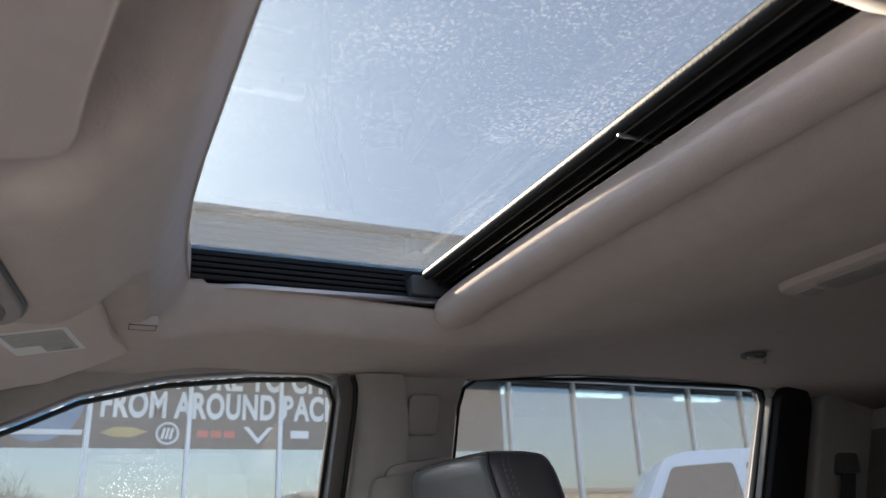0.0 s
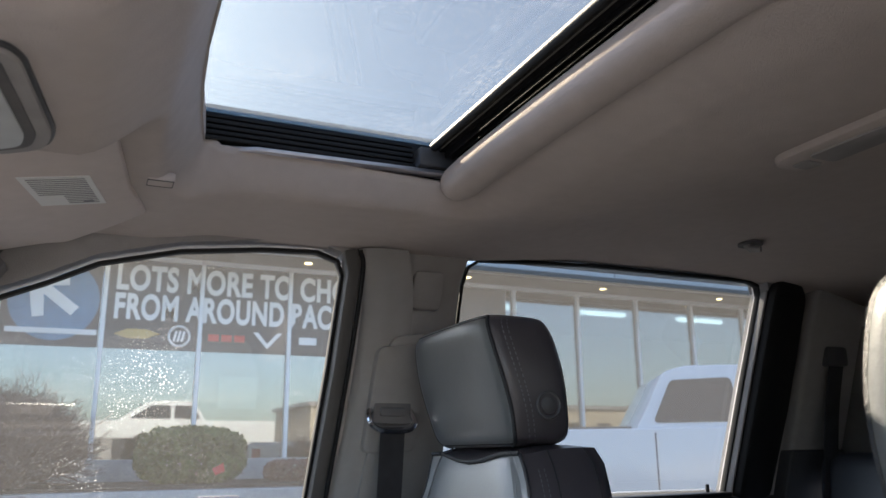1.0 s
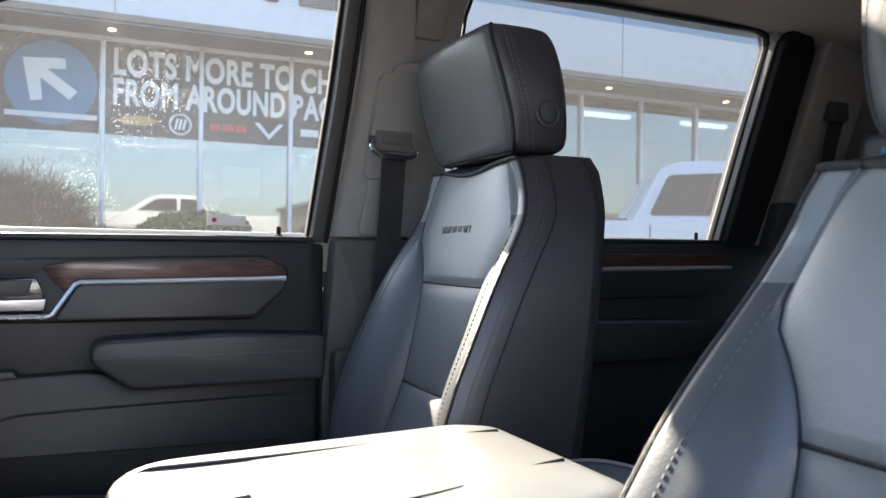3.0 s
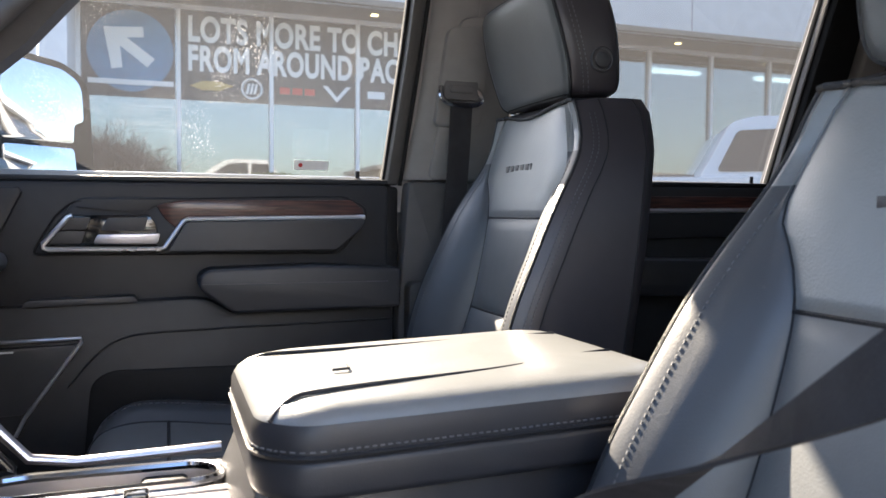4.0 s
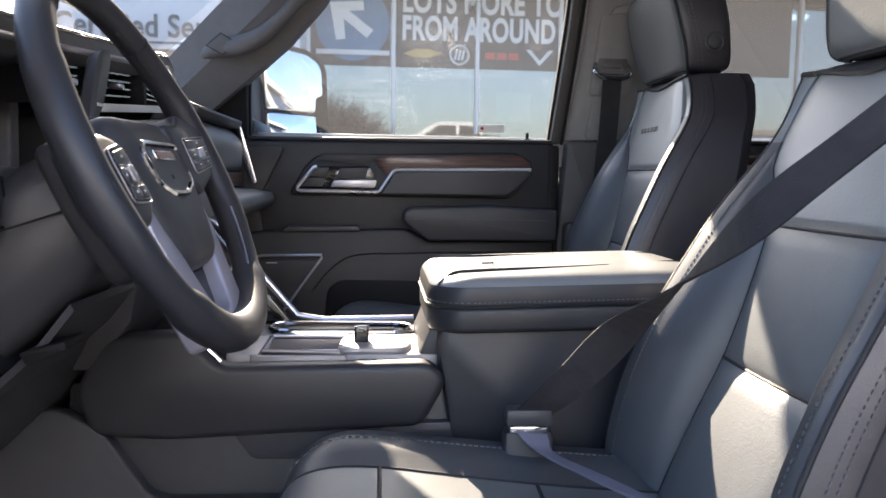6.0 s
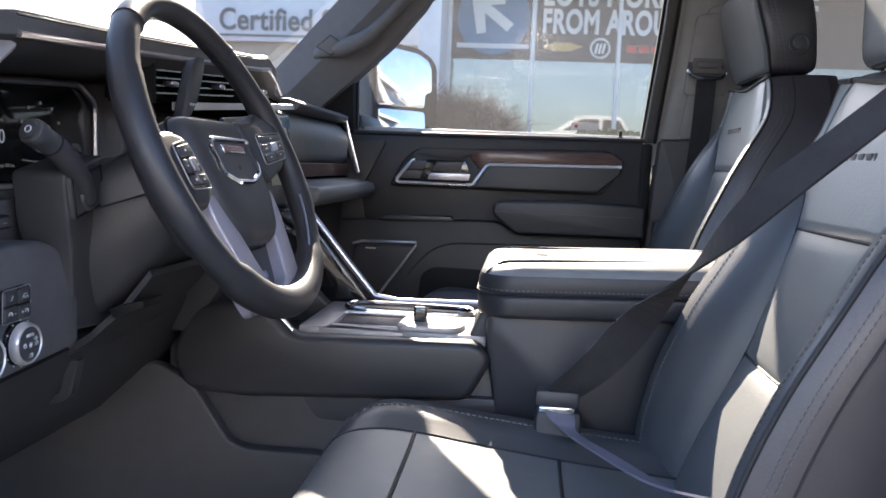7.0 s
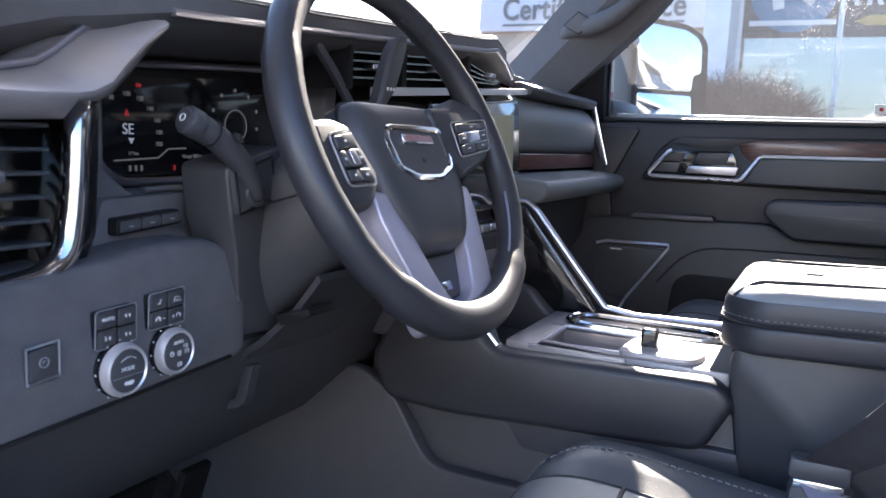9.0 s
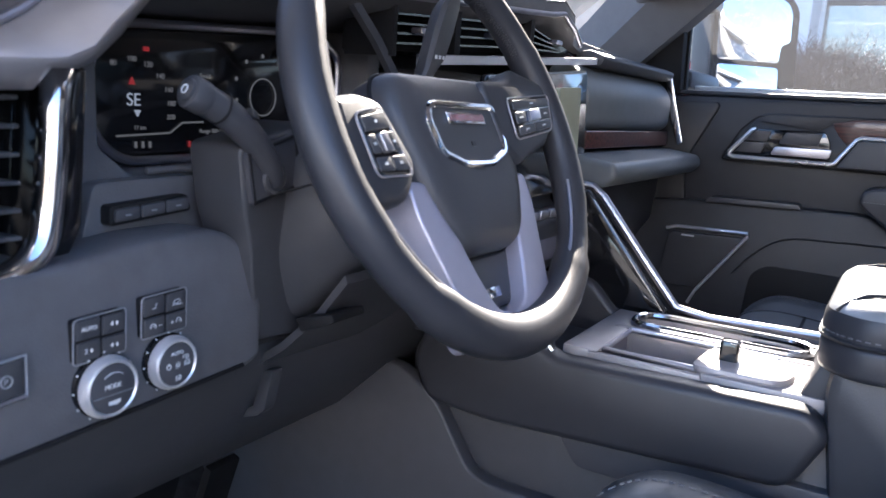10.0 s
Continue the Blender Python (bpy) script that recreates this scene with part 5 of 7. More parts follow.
part("cup_bridge", box(-0.03, 0.02, 0.036, 0.096, 1.00, DECK - 0.004, 0.006), RUBBER, con)
part("selector_base", prism(rounded([(-0.066, -0.117), (-0.060, -0.022), (0.022, -0.022), (0.050, -0.060), (0.040, -0.112)], 0.02), "z", DECK - 0.004, DECK + 0.009, 0.006), SATIN_DARK, con)
part("selector", prism(rounded([(-0.040, -0.078), (-0.040, -0.058), (-0.018, -0.058), (-0.018, -0.078)], 0.004), "z", DECK, DECK + 0.034, 0.005), GLOSS, con, "black toggle selector")
# ramp trims up to the dashboard
for y in (0.158, -0.158):
    part("ramp_trim", tube([(-0.345, y, 1.192), (-0.315, y, 1.216), (-0.300, y, 1.214), (-0.282, y, 1.20), (-0.205, y, 1.108), (-0.150, y, 1.044), (-0.10, y, 1.036), (0.06, y, 1.040)] if y > 0 else [(-0.345, -0.158, 1.175), (-0.30, -0.158, 1.13), (-0.29, -0.158, 1.11)], 0.0062, 10), SATIN, con, "satin silver ramp edge")
part("ramp_panel", prism([(-0.42, 1.0), (-0.36, 1.20), (-0.30, 1.21), (-0.16, 1.04), (-0.16, 1.0)], "y", 0.128, 0.154, 0.003), GLOSS, con, "glossy black ramp side")
part("knee_pad", prism(rounded([(-0.62, 0.93), (-0.56, 1.06), (-0.30, 1.075), (-0.285, 1.06), (-0.40, 0.93)], 0.02), "y", 0.155, 0.185, 0.01), LEATHER_DARK, con)
# armrest box
part("bin_body", prism(rounded([(0.100, 0.94), (0.082, 1.055), (0.088, 1.085), (0.52, 1.095), (0.54, 0.64), (0.16, 0.64)], 0.015), "y", -0.148, 0.148, 0.012), LEATHER_DARK, con)
part("bin_front", prism([(0.055, 1.03), (0.078, 1.086), (0.095, 1.086), (0.10, 1.0), (0.07, 1.0)], "y", -0.115, 0.115, 0.004), PLASTIC, con)
lidp = rounded([(0.068, -0.130), (0.068, 0.130), (0.105, 0.168), (0.47, 0.168), (0.505, 0.14), (0.505, -0.14), (0.47, -0.168), (0.105, -0.168)], 0.03, 5)
lid_low = lambda p: 1.074 + 0.03 * (p[0] - 0.07)
# lid top is paler than the black sides: sunlight put into its colour
lid = part("armrest_lid", prism(lidp, "z", lid_low, lambda p: 1.112 + 0.03 * (p[0] - 0.07), 0.008, 3), LEATHER_DARK, con, "padded armrest lid, its top coloured as sunlit")
part("lid_top", loft([[(0.287 + (x - 0.287) * k, y * k, 1.112 + 0.03 * (x - 0.07) + h) for x, y in lidp] for k, h in ((0.984, 0.029), (0.97, 0.034), (0.93, 0.041), (0.85, 0.045), (0.6, 0.047), (0.2, 0.048))]), LEATHER_LIT, lid, "padded leather lid top")
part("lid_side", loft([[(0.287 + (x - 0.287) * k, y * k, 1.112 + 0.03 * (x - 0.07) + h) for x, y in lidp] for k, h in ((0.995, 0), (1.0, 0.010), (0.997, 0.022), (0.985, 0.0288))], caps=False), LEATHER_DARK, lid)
part("lid_piping", tube([(0.287 + (x - 0.287) * 1.0, y * 1.0, 1.113 + 0.03 * (x - 0.07)) for x, y in lidp], 0.0028, 6, closed=True), PIPING, lid)
for seam in ([(0.082, -0.140), (0.100, -0.124), (0.130, -0.112), (0.187, -0.102), (0.305, -0.090), (0.380, -0.072), (0.442, -0.052), (0.475, -0.046)], [(0.082, 0.112), (0.100, 0.110), (0.130, 0.106), (0.239, 0.097), (0.360, 0.094), (0.475, 0.090)]):
    part("lid_seam", tube([(p.x, p.y, 1.1572 + 0.03 * (p.x - 0.07) + 0.0012 - 0.016 * max(0.0, (0.115 - p.x) / 0.033) ** 2 * (p.x < 0.115)) for p in smooth_line([(x, y, 0) for x, y in seam], 4)], 0.0022, 6), LEATHER_DARK, lid)
part("lid_mark", tube([(0.160, -0.026, 1.1622), (0.178, -0.024, 1.1627), (0.180, -0.004, 1.1628)], 0.0016, 6), LEATHER_DARK, lid, "small pressed mark")
bm = bmesh.new()
for a, b in zip(lidp, lidp[1:] + lidp[:1]):
    a, b = Vector((a[0], a[1], 1.119 + 0.03 * (a[0] - 0.07))), Vector((b[0], b[1], 1.119 + 0.03 * (b[0] - 0.07)))
    k = max(1, int((b - a).length / 0.007))
    for i in range(k):
        c = Vector((0.287, 0, 0))
        o = Vector(((a.x - 0.287) * 0.003, a.y * 0.006, 0))
        merged(bm, tube([a.lerp(b, (i + 0.2) / k) + o, a.lerp(b, (i + 0.75) / k) + o], 0.0010, 4))
part("stitching", bm, THREAD, lid)
part("rear_tray", prism(rounded([(0.50, -0.11), (0.50, 0.13), (0.63, 0.12), (0.66, 0.06), (0.66, -0.06), (0.63, -0.10)], 0.03), "z", 1.085, 1.118, 0.01), PLASTIC, con, "black rear tray behind the lid")
part("tray_rim", tube([(x, y, 1.119) for x, y in rounded([(0.515, -0.10), (0.515, 0.12), (0.625, 0.11), (0.648, 0.05), (0.648, -0.05), (0.625, -0.09)], 0.03)], 0.003, 6, closed=True), SATIN_DARK, con)
phone = thing("phone_tray_card", "pale violet card standing in the front tray", "card", at=(-0.24, -0.06, 1.0))
part("card", prism([(-0.255, 1.002), (-0.275, 1.055), (-0.272, 1.057), (-0.252, 1.003)], "y", -0.115, -0.060, 0.0008), BELT_LIGHT, phone)

# ---- dashboard ----
dash = thing("dashboard", "black dashboard with satin trim, vents and wood insert", "dashboard", at=(-0.6, 0, 1.10))
brow = [(-0.86, 1.376), (-0.76, 1.386), (-0.70, 1.404), (-0.62, 1.419), (-0.48, 1.428), (-0.36, 1.436), (-0.15, 1.452), (0.0, 1.463), (0.09, 1.470), (0.145, 1.477), (0.19, 1.460), (0.24, 1.438), (0.29, 1.424), (0.50, 1.418), (0.78, 1.410)]
rings = []
for y, z in brow:
    front = -0.45 if y < -0.69 else -0.40 if y < 0.22 else -0.42
    rings.append([(-1.05, y, 1.36), (-0.80, y, z + 0.006), (-0.58, y, z + 0.020), (front - 0.02, y, z + 0.0255), (front + 0.018, y, z + 0.0265), (front + 0.0275, y, z + 0.0235), (front + 0.0305, y, z + 0.014), (front + 0.030, y, z), (front + 0.01, y, z - 0.014), (-0.48, y, z - 0.030), (-1.05, y, z - 0.08)])
part("dash_top", loft(rings), DASH_SOFT, dash, "black padded dash top", sharp=50)
part("brow_trim", tube([(-0.370, y, z) for y, z in brow[3:11]] + [(-0.374, 0.235, 1.437)], 0.0040, 8), SATIN, dash, "thin satin brow line")
part("brow_seam", tube([(-0.371, y, z + 0.019) for y, z in brow[3:11]], 0.0013, 6), PIPING, dash)
part("core", prism([(-1.0, 0.95), (-1.0, 1.38), (-0.56, 1.40), (-0.53, 1.28), (-0.50, 1.20), (-0.46, 1.16), (-0.46, 1.06), (-0.62, 0.93)], "y", -0.83, 0.79, 0.01), PLASTIC, dash)
# instrument cluster
cl = part("instrument_display", prism(rounded([(-0.602, 1.305), (-0.594, 1.355), (-0.568, 1.377), (-0.30, 1.394), (-0.262, 1.372), (-0.262, 1.268), (-0.565, 1.262), (-0.590, 1.277)], 0.014), "x", -0.535, -0.500, 0.004), GLOSS, dash, "glossy instrument display")
part("display_bezel", tube([(-0.497, y, z) for y, z in rounded([(-0.606, 1.305), (-0.598, 1.357), (-0.571, 1.381), (-0.30, 1.399), (-0.257, 1.375), (-0.257, 1.262), (-0.567, 1.257), (-0.593, 1.274)], 0.014)], 0.0045, 8, closed=True), SATIN, cl)
part("display_hood", prism([(-0.662, 1.20), (-0.655, 1.405), (-0.624, 1.409), (-0.622, 1.275), (-0.590, 1.250), (-0.522, 1.252), (-0.507, 1.238), (-0.507, 1.20)], "x", -0.54, -0.455, 0.006), DASH_SOFT, dash)
part("display_hood", prism([(-0.507, 1.2465), (-0.507, 1.2535), (-0.255, 1.256), (-0.25, 1.405), (-0.225, 1.405), (-0.23, 1.2465)], "x", -0.54, -0.456, 0.003), DASH_SOFT, dash)
part("hood_edge", tube(smooth_line([(-0.456, -0.575, 1.2525), (-0.455, -0.535, 1.2535), (-0.454, -0.514, 1.247), (-0.453, -0.5085, 1.228), (-0.452, -0.510, 1.202)], 5), 0.0035, 8), DASH_SOFT, dash)
part("hood_strut", loft([[(x, y - 0.0045, z - 0.003), (x, y + 0.0045, z + 0.003), (x - 0.008, y + 0.0045, z + 0.003), (x - 0.008, y - 0.0045, z - 0.003)] for x, y, z in ((-0.386, -0.372, 1.424), (-0.388, -0.325, 1.390), (-0.390, -0.286, 1.355))]), SOFT, dash, "slanting dark strut beside the display")
part("base_line", tube([(-0.499, y, z) for y, z in ((-0.573, 1.280), (-0.512, 1.283), (-0.497, 1.293), (-0.47, 1.294))], 0.0009, 6), LCD_DIM, cl)
part("base_line", tube([(-0.499, y, z) for y, z in ((-0.425, 1.292), (-0.40, 1.290), (-0.34, 1.292))], 0.0009, 6), LCD_DIM, cl)
P = lambda y, z: plane_at((-0.4988, y, z), (0, 1, 0), (0, 0, 1))
words("display_text", "SE", 0.0165, P(-0.562, 1.308), LCD_WHITE, cl, 0.0003)
words("display_text", "0", 0.024, P(-0.470, 1.312), LCD_WHITE, cl, 0.0003)
for tx, y, z in (("80", -0.579, 1.343), ("100", -0.561, 1.348), ("120", -0.543, 1.344), ("140", -0.529, 1.334), ("160", -0.519, 1.322), ("180", -0.516, 1.309), ("200", -0.516, 1.296)):
    words("display_text", tx, 0.0068, P(y, z), LCD_DIM, cl, 0.0003)
words("display_text", "Speed", 0.0062, P(-0.476, 1.338), LCD_DIM, cl, 0.0003)
words("display_text", "17 km", 0.0055, P(-0.554, 1.286), LCD_DIM, cl, 0.0003)
words("display_text", "Range 000 km", 0.0060, P(-0.475, 1.283), LCD_DIM, cl, 0.0003)
for i in range(7):
    a = radians(200 - 36 * i)
    part("dial_mark", box(-0.4995, -0.498, -0.385 + 0.042 * math.cos(a) - 0.0015, -0.385 + 0.042 * math.cos(a) + 0.0015, 1.330 + 0.036 * math.sin(a) - 0.002, 1.330 + 0.036 * math.sin(a) + 0.002), LCD_DIM, cl)
part("dial", ring((-0.4985, -0.385, 1.322), (1, 0, 0), 0.020, 0.0008, 32), LCD_DIM, cl)
part("warning_mark", box(-0.4995, -0.498, -0.543, -0.537, 1.358, 1.362), LCD_RED, cl)
part("warning_mark", prism([(-0.556, 1.334), (-0.5595, 1.327), (-0.5525, 1.327)], "x", -0.4995, -0.498), LCD_RED, cl)
part("compass_mark", prism([(-0.550, 1.298), (-0.5535, 1.304), (-0.5465, 1.304)], "x", -0.4995, -0.498), LCD_WHITE, cl)
for i in range(4):
    part("gauge_mark", box(-0.4995, -0.498, -0.553 + 0.008 * i + (0.04 if i == 3 else 0), -0.551 + 0.008 * i + (0.04 if i == 3 else 0), 1.269, 1.275), LCD_DIM if i < 3 else LCD_RED, cl)

# left satin plate and outer vent
sect = [(-0.90, 1.352, 1.336, 1.312), (-0.76, 1.354, 1.339, 1.318), (-0.724, 1.362, 1.341, 1.320), (-0.710, 1.370, 1.343, 1.335), (-0.690, 1.385, 1.352, 1.336), (-0.676, 1.395, 1.368, 1.343), (-0.655, 1.405, 1.388, 1.362), (-0.628, 1.414, 1.408, 1.392)]
part("satin_plate", loft([[(-0.47, y, u + 0.004), (-0.42, y, u), (-0.372, y, f + 0.003), (-0.367, y, f), (-0.368, y, f - 0.004), (-0.385, y, q), (-0.45, y, q)] for y, u, f, q in sect]), SATIN_DARK, dash, "brushed satin grey plate", sharp=50)
part("plate_edge", tube([(-0.419, y, u + 0.0035) for y, u, f, q in sect[1:]] + [(-0.372, -0.60, 1.420)], 0.0034, 8), SATIN, dash)
part("defrost_grille", prism(rounded([(-0.78, -0.88), (-0.50, -0.88), (-0.47, -0.75), (-0.60, -0.70), (-0.78, -0.72)], 0.03), "z", 1.392, 1.404, 0.004), PLASTIC, dash, "dark corner grille")
vent = part("side_vent", prism(rounded([(-0.90, 1.195), (-0.90, 1.325), (-0.715, 1.330), (-0.672, 1.338), (-0.668, 1.20), (-0.69, 1.182)], 0.01), "x", -0.52, -0.462, 0.004), GLOSS, dash, "black outer air vent")
for i in range(6):
    z = 1.212 + 0.0195 * i
    part("vent_slat", prism([(-0.442, z), (-0.405, z + 0.003), (-0.405, z + 0.006), (-0.442, z + 0.005)], "y", -0.90, -0.722, 0.0008), PLASTIC, vent)
for y in (-0.755, -0.80):
    part("vent_fin", box(-0.462, -0.445, y - 0.0015, y + 0.0015, 1.205, 1.325), PLASTIC, vent)
part("vent_tab", box(-0.418, -0.398, -0.800, -0.765, 1.268, 1.278, 0.003), SATIN, vent, "silver vent tab")
part("vent_chrome", tube(smooth_line([(-0.412, -0.686, 1.333), (-0.404, -0.696, 1.318), (-0.400, -0.702, 1.275), (-0.400, -0.706, 1.238), (-0.398, -0.714, 1.210), (-0.396, -0.732, 1.195), (-0.394, -0.765, 1.188), (-0.392, -0.90, 1.178)], 5), 0.0112, 14, flat=0.8), CHROME, vent, "curved chrome vent trim")
part("vent_gloss", prism([(-0.690, 1.336), (-0.664, 1.338), (-0.671, 1.22), (-0.688, 1.185), (-0.72, 1.176), (-0.712, 1.20), (-0.697, 1.24)], "x", -0.47, -0.410, 0.004), GLOSS, vent)

# lower left switch panel
pan = part("switch_panel", prism(rounded([(-0.90, 1.062), (-0.90, 1.187), (-0.70, 1.198), (-0.62, 1.207), (-0.552, 1.207), (-0.522, 1.190), (-0.513, 1.166), (-0.515, 1.086), (-0.532, 1.079)], 0.010, 4), "x", lambda p: -0.46, lambda p: -0.372 - 0.45 * max(0, p[1] - 1.175) + 0.02 * (1.15 - p[1]), 0.010, 3), DASH_SOFT, dash, "black switch panel")
part("button_shelf", prism(rounded([(-0.655, 1.185), (-0.640, 1.247), (-0.526, 1.250), (-0.512, 1.238), (-0.512, 1.185)], 0.008), "x", -0.47, -0.440, 0.005), DASH_SOFT, dash)
strip3 = part("button_strip", prism(rounded([(-0.634, 1.212), (-0.634, 1.229), (-0.553, 1.234), (-0.549, 1.219)], 0.004), "x", -0.445, -0.428, 0.003), RUBBER, dash)
for i in range(3):
    y = -0.630 + 0.0262 * i
    part("button", prism([(y, 1.2155 + 0.002 * i), (y, 1.2260 + 0.002 * i), (y + 0.0240, 1.2280 + 0.002 * i), (y + 0.0240, 1.2175 + 0.002 * i)], "x", -0.430, -0.4255, 0.0015), SOFT, strip3)
    part("button_mark", box(-0.4256, -0.4250, y + 0.009, y + 0.0145, 1.2205 + 0.002 * i, 1.2218 + 0.002 * i), INK, strip3)
NX = Vector((1, 0, 0.02)).normalized()


def knob(y, z, r, texts):
    k = part("rotary_knob", disc((-0.3600, y, z), NX, r * 0.92, 0.022, 40, 0.002), PLASTIC, pan, "black rotary knob with silver rim")
    part("knob_base", disc((-0.3700, y, z), NX, r * 1.10, 0.006, 48, 0.002), GLOSS, k)
    part("knob_ring", loft([[Vector((-0.3600 + d, y + r * q * math.cos(a), z + r * q * math.sin(a))) for a in [2 * math.pi * i / 48 for i in range(48)]] for d, q in ((-0.008, 1.04), (-0.003, 1.02), (0.0005, 0.96), (0.0012, 0.90), (0.0, 0.84), (-0.003, 0.83))], caps=False), SILVER, k, "silver knurled rim")
    bm = bmesh.new()
    for i in range(60):
        a = 2 * math.pi * i / 60
        merged(bm, tube([(-0.3675, y + r * 1.035 * math.cos(a), z + r * 1.035 * math.sin(a)), (-0.3635, y + r * 1.02 * math.cos(a), z + r * 1.02 * math.sin(a))], 0.0005, 4))
    part("knurling", bm, SILVER, k)
    part("knob_face", disc((-0.3595, y, z), NX, r * 0.82, 0.004, 36, 0.001), SOFT, k)
    for tx, dy, dz, sz in texts:
        words("knob_text", tx, sz, plane_at((-0.3590, y + dy, z + dz), (0, 1, 0), (0, 0, 1)), WHITE_INK, k, 0.0003)
    for i in range(9):
        a = radians(30 + i * 30)
        part("tick", disc((-0.3692, y + r * 1.14 * math.cos(a), z + r * 1.14 * math.sin(a)), NX, 0.0007, 0.001, 8), WHITE_INK, k)
    return k


def mark(name, pts, x, parent, r=0.00035, material=None):
    """A fine printed line on a face that looks towards the driver."""
    part(name, tube([(x, y, z) for y, z in pts], r, 4), material or WHITE_INK, parent)


KA, KB = (-0.684, 1.1055), (-0.6245, 1.109)
KX = -0.3588
k1 = knob(*KA, 0.0228, (("MODE", -0.0078, 0.0005, 0.0050),))
mark("knob_split", [(KA[0] - 0.017, KA[1] - 0.0046), (KA[0] + 0.017, KA[1] - 0.0042)], KX, k1, 0.0004, INK)
mark("knob_arc", [(KA[0] + 0.0125 * math.cos(radians(a)), KA[1] + 0.0125 * math.sin(radians(a))) for a in range(50, 131, 10)], KX, k1, 0.0004)
part("knob_symbol", prism([(KA[0] - 0.0045, KA[1] - 0.0120), (KA[0] - 0.0045, KA[1] - 0.0095), (KA[0] + 0.0055, KA[1] - 0.0090), (KA[0] + 0.0055, KA[1] - 0.0115), (KA[0] + 0.002, KA[1] - 0.0128)], "x", KX - 0.001, KX), WHITE_INK, k1)
k2 = knob(*KB, 0.0212, (("AUTO", -0.0066, 0.0078, 0.0044),))
part("knob_symbol", ring((KX, KB[0] - 0.0090, KB[1] - 0.0005), NX, 0.0020, 0.0004, 14), WHITE_INK, k2)
mark("knob_symbol", [(KB[0] - 0.0090, KB[1]), (KB[0] - 0.0090, KB[1] + 0.0024)], KX, k2)
part("knob_symbol", ring((KX, KB[0], KB[1] - 0.001), NX, 0.0012, 0.0004, 12), WHITE_INK, k2)
for i in range(8):
    c, d = math.cos(i * math.pi / 4), math.sin(i * math.pi / 4)
    mark("knob_symbol", [(KB[0] + 0.0021 * c, KB[1] - 0.001 + 0.0021 * d), (KB[0] + 0.0030 * c, KB[1] - 0.001 + 0.0030 * d)], KX, k2, 0.0003)


def lamp_sign(y, z, x, parent, rays=3):
    """A lamp sign: half round with lines beside it."""
    mark("lamp_symbol", [(y + 0.0022 * math.cos(a), z + 0.0020 * math.sin(a)) for a in [radians(-90 + 20 * i) for i in range(10)]] + [(y, z - 0.0020)], x, parent)
    for i in range(rays):
        mark("lamp_symbol", [(y - 0.0012, z + 0.0016 - 0.0016 * i), (y - 0.0034, z + 0.0012 - 0.0016 * i)], x, parent)


lamp_sign(KB[0] + 0.0100, KB[1] - 0.0005, KX, k2)
lamp_sign(KB[0] + 0.0085, KB[1] + 0.0045, KX, k2, 2)
lamp_sign(KB[0] + 0.0010, KB[1] - 0.0115, KX, k2)


def keypad(y, z, marks):
    kp = part("key_pad", prism(rounded([(y - 0.0225, z - 0.0170), (y - 0.0215, z + 0.0155), (y + 0.0210, z + 0.0175), (y + 0.0205, z - 0.0155)], 0.003), "x", -0.380, -0.3712, 0.0012), RUBBER, pan)
    part("pad_rim", tube([(-0.3712, a, b) for a, b in rounded([(y - 0.0232, z - 0.0175), (y - 0.0222, z + 0.0162), (y + 0.0218, z + 0.0182), (y + 0.0213, z - 0.0162)], 0.0035)], 0.0006, 6, closed=True), INK, kp)
    for tx, a, b in marks:
        yy, zz = y + (-0.0212 if a == 0 else 0.0004), z + (0.0005 if b else -0.0160)
        part("key", prism(rounded([(yy, zz), (yy + 0.0004, zz + 0.0146), (yy + 0.0200, zz + 0.0154), (yy + 0.0196, zz + 0.0008)], 0.0018), "x", -0.374, -0.3694, 0.0012), PLASTIC, kp)
        c, d, x = yy + 0.010, zz + 0.0078, -0.3690
        if tx == "AUTO":
            words("key_text", tx, 0.0046, plane_at((x, yy + 0.0038, zz + 0.0068), (0, 1, 0), (0, 0, 1)), WHITE_INK, kp, 0.0003)
        elif tx in ("4^", "2^", "4v"):
            words("key_text", tx[0], 0.0050, plane_at((x, yy + 0.0062, zz + 0.0064), (0, 1, 0), (0, 0, 1)), WHITE_INK, kp, 0.0003)
            up = 1 if tx[1] == "^" else -1
            part("key_arrow", prism([(c + 0.0006, d), (c + 0.0020, d + up * 0.0018), (c + 0.0034, d), (c + 0.0026, d), (c + 0.0026, d - up * 0.0014), (c + 0.0014, d - up * 0.0014), (c + 0.0014, d)], "x", x - 0.0004, x), WHITE_INK, kp)
        elif tx in ("+", "-"):
            mark("key_symbol", [(c + (0.0035 if tx == "-" else -0.0065), d), (c + (0.0065 if tx == "-" else -0.0035), d)], x, kp)
            if tx == "+":
                mark("key_symbol", [(c - 0.005, d - 0.0015), (c - 0.005, d + 0.0015)], x, kp)
            q = c + (-0.0020 if tx == "-" else 0.0015)
            mark("key_symbol", [(q + 0.0026 * math.cos(radians(t)), d + 0.0026 * math.sin(radians(t))) for t in range(-40, 230, 30)], x, kp)
            mark("key_symbol", [(q, d), (q + 0.0012, d + 0.0014)], x, kp)
        elif tx == "car":
            mark("key_symbol", [(c - 0.0040, d - 0.001), (c - 0.0022, d + 0.0016), (c + 0.0022, d + 0.0016), (c + 0.0040, d - 0.001), (c - 0.0040, d - 0.001)], x, kp)
            mark("key_symbol", [(c - 0.005, d - 0.0024), (c + 0.005, d - 0.0024)], x, kp)
        else:
            mark("key_symbol", [(c - 0.0030, d - 0.0018), (c + 0.0004, d - 0.0018), (c + 0.0004, d + 0.0006), (c + 0.0016, d + 0.0022)], x, kp)


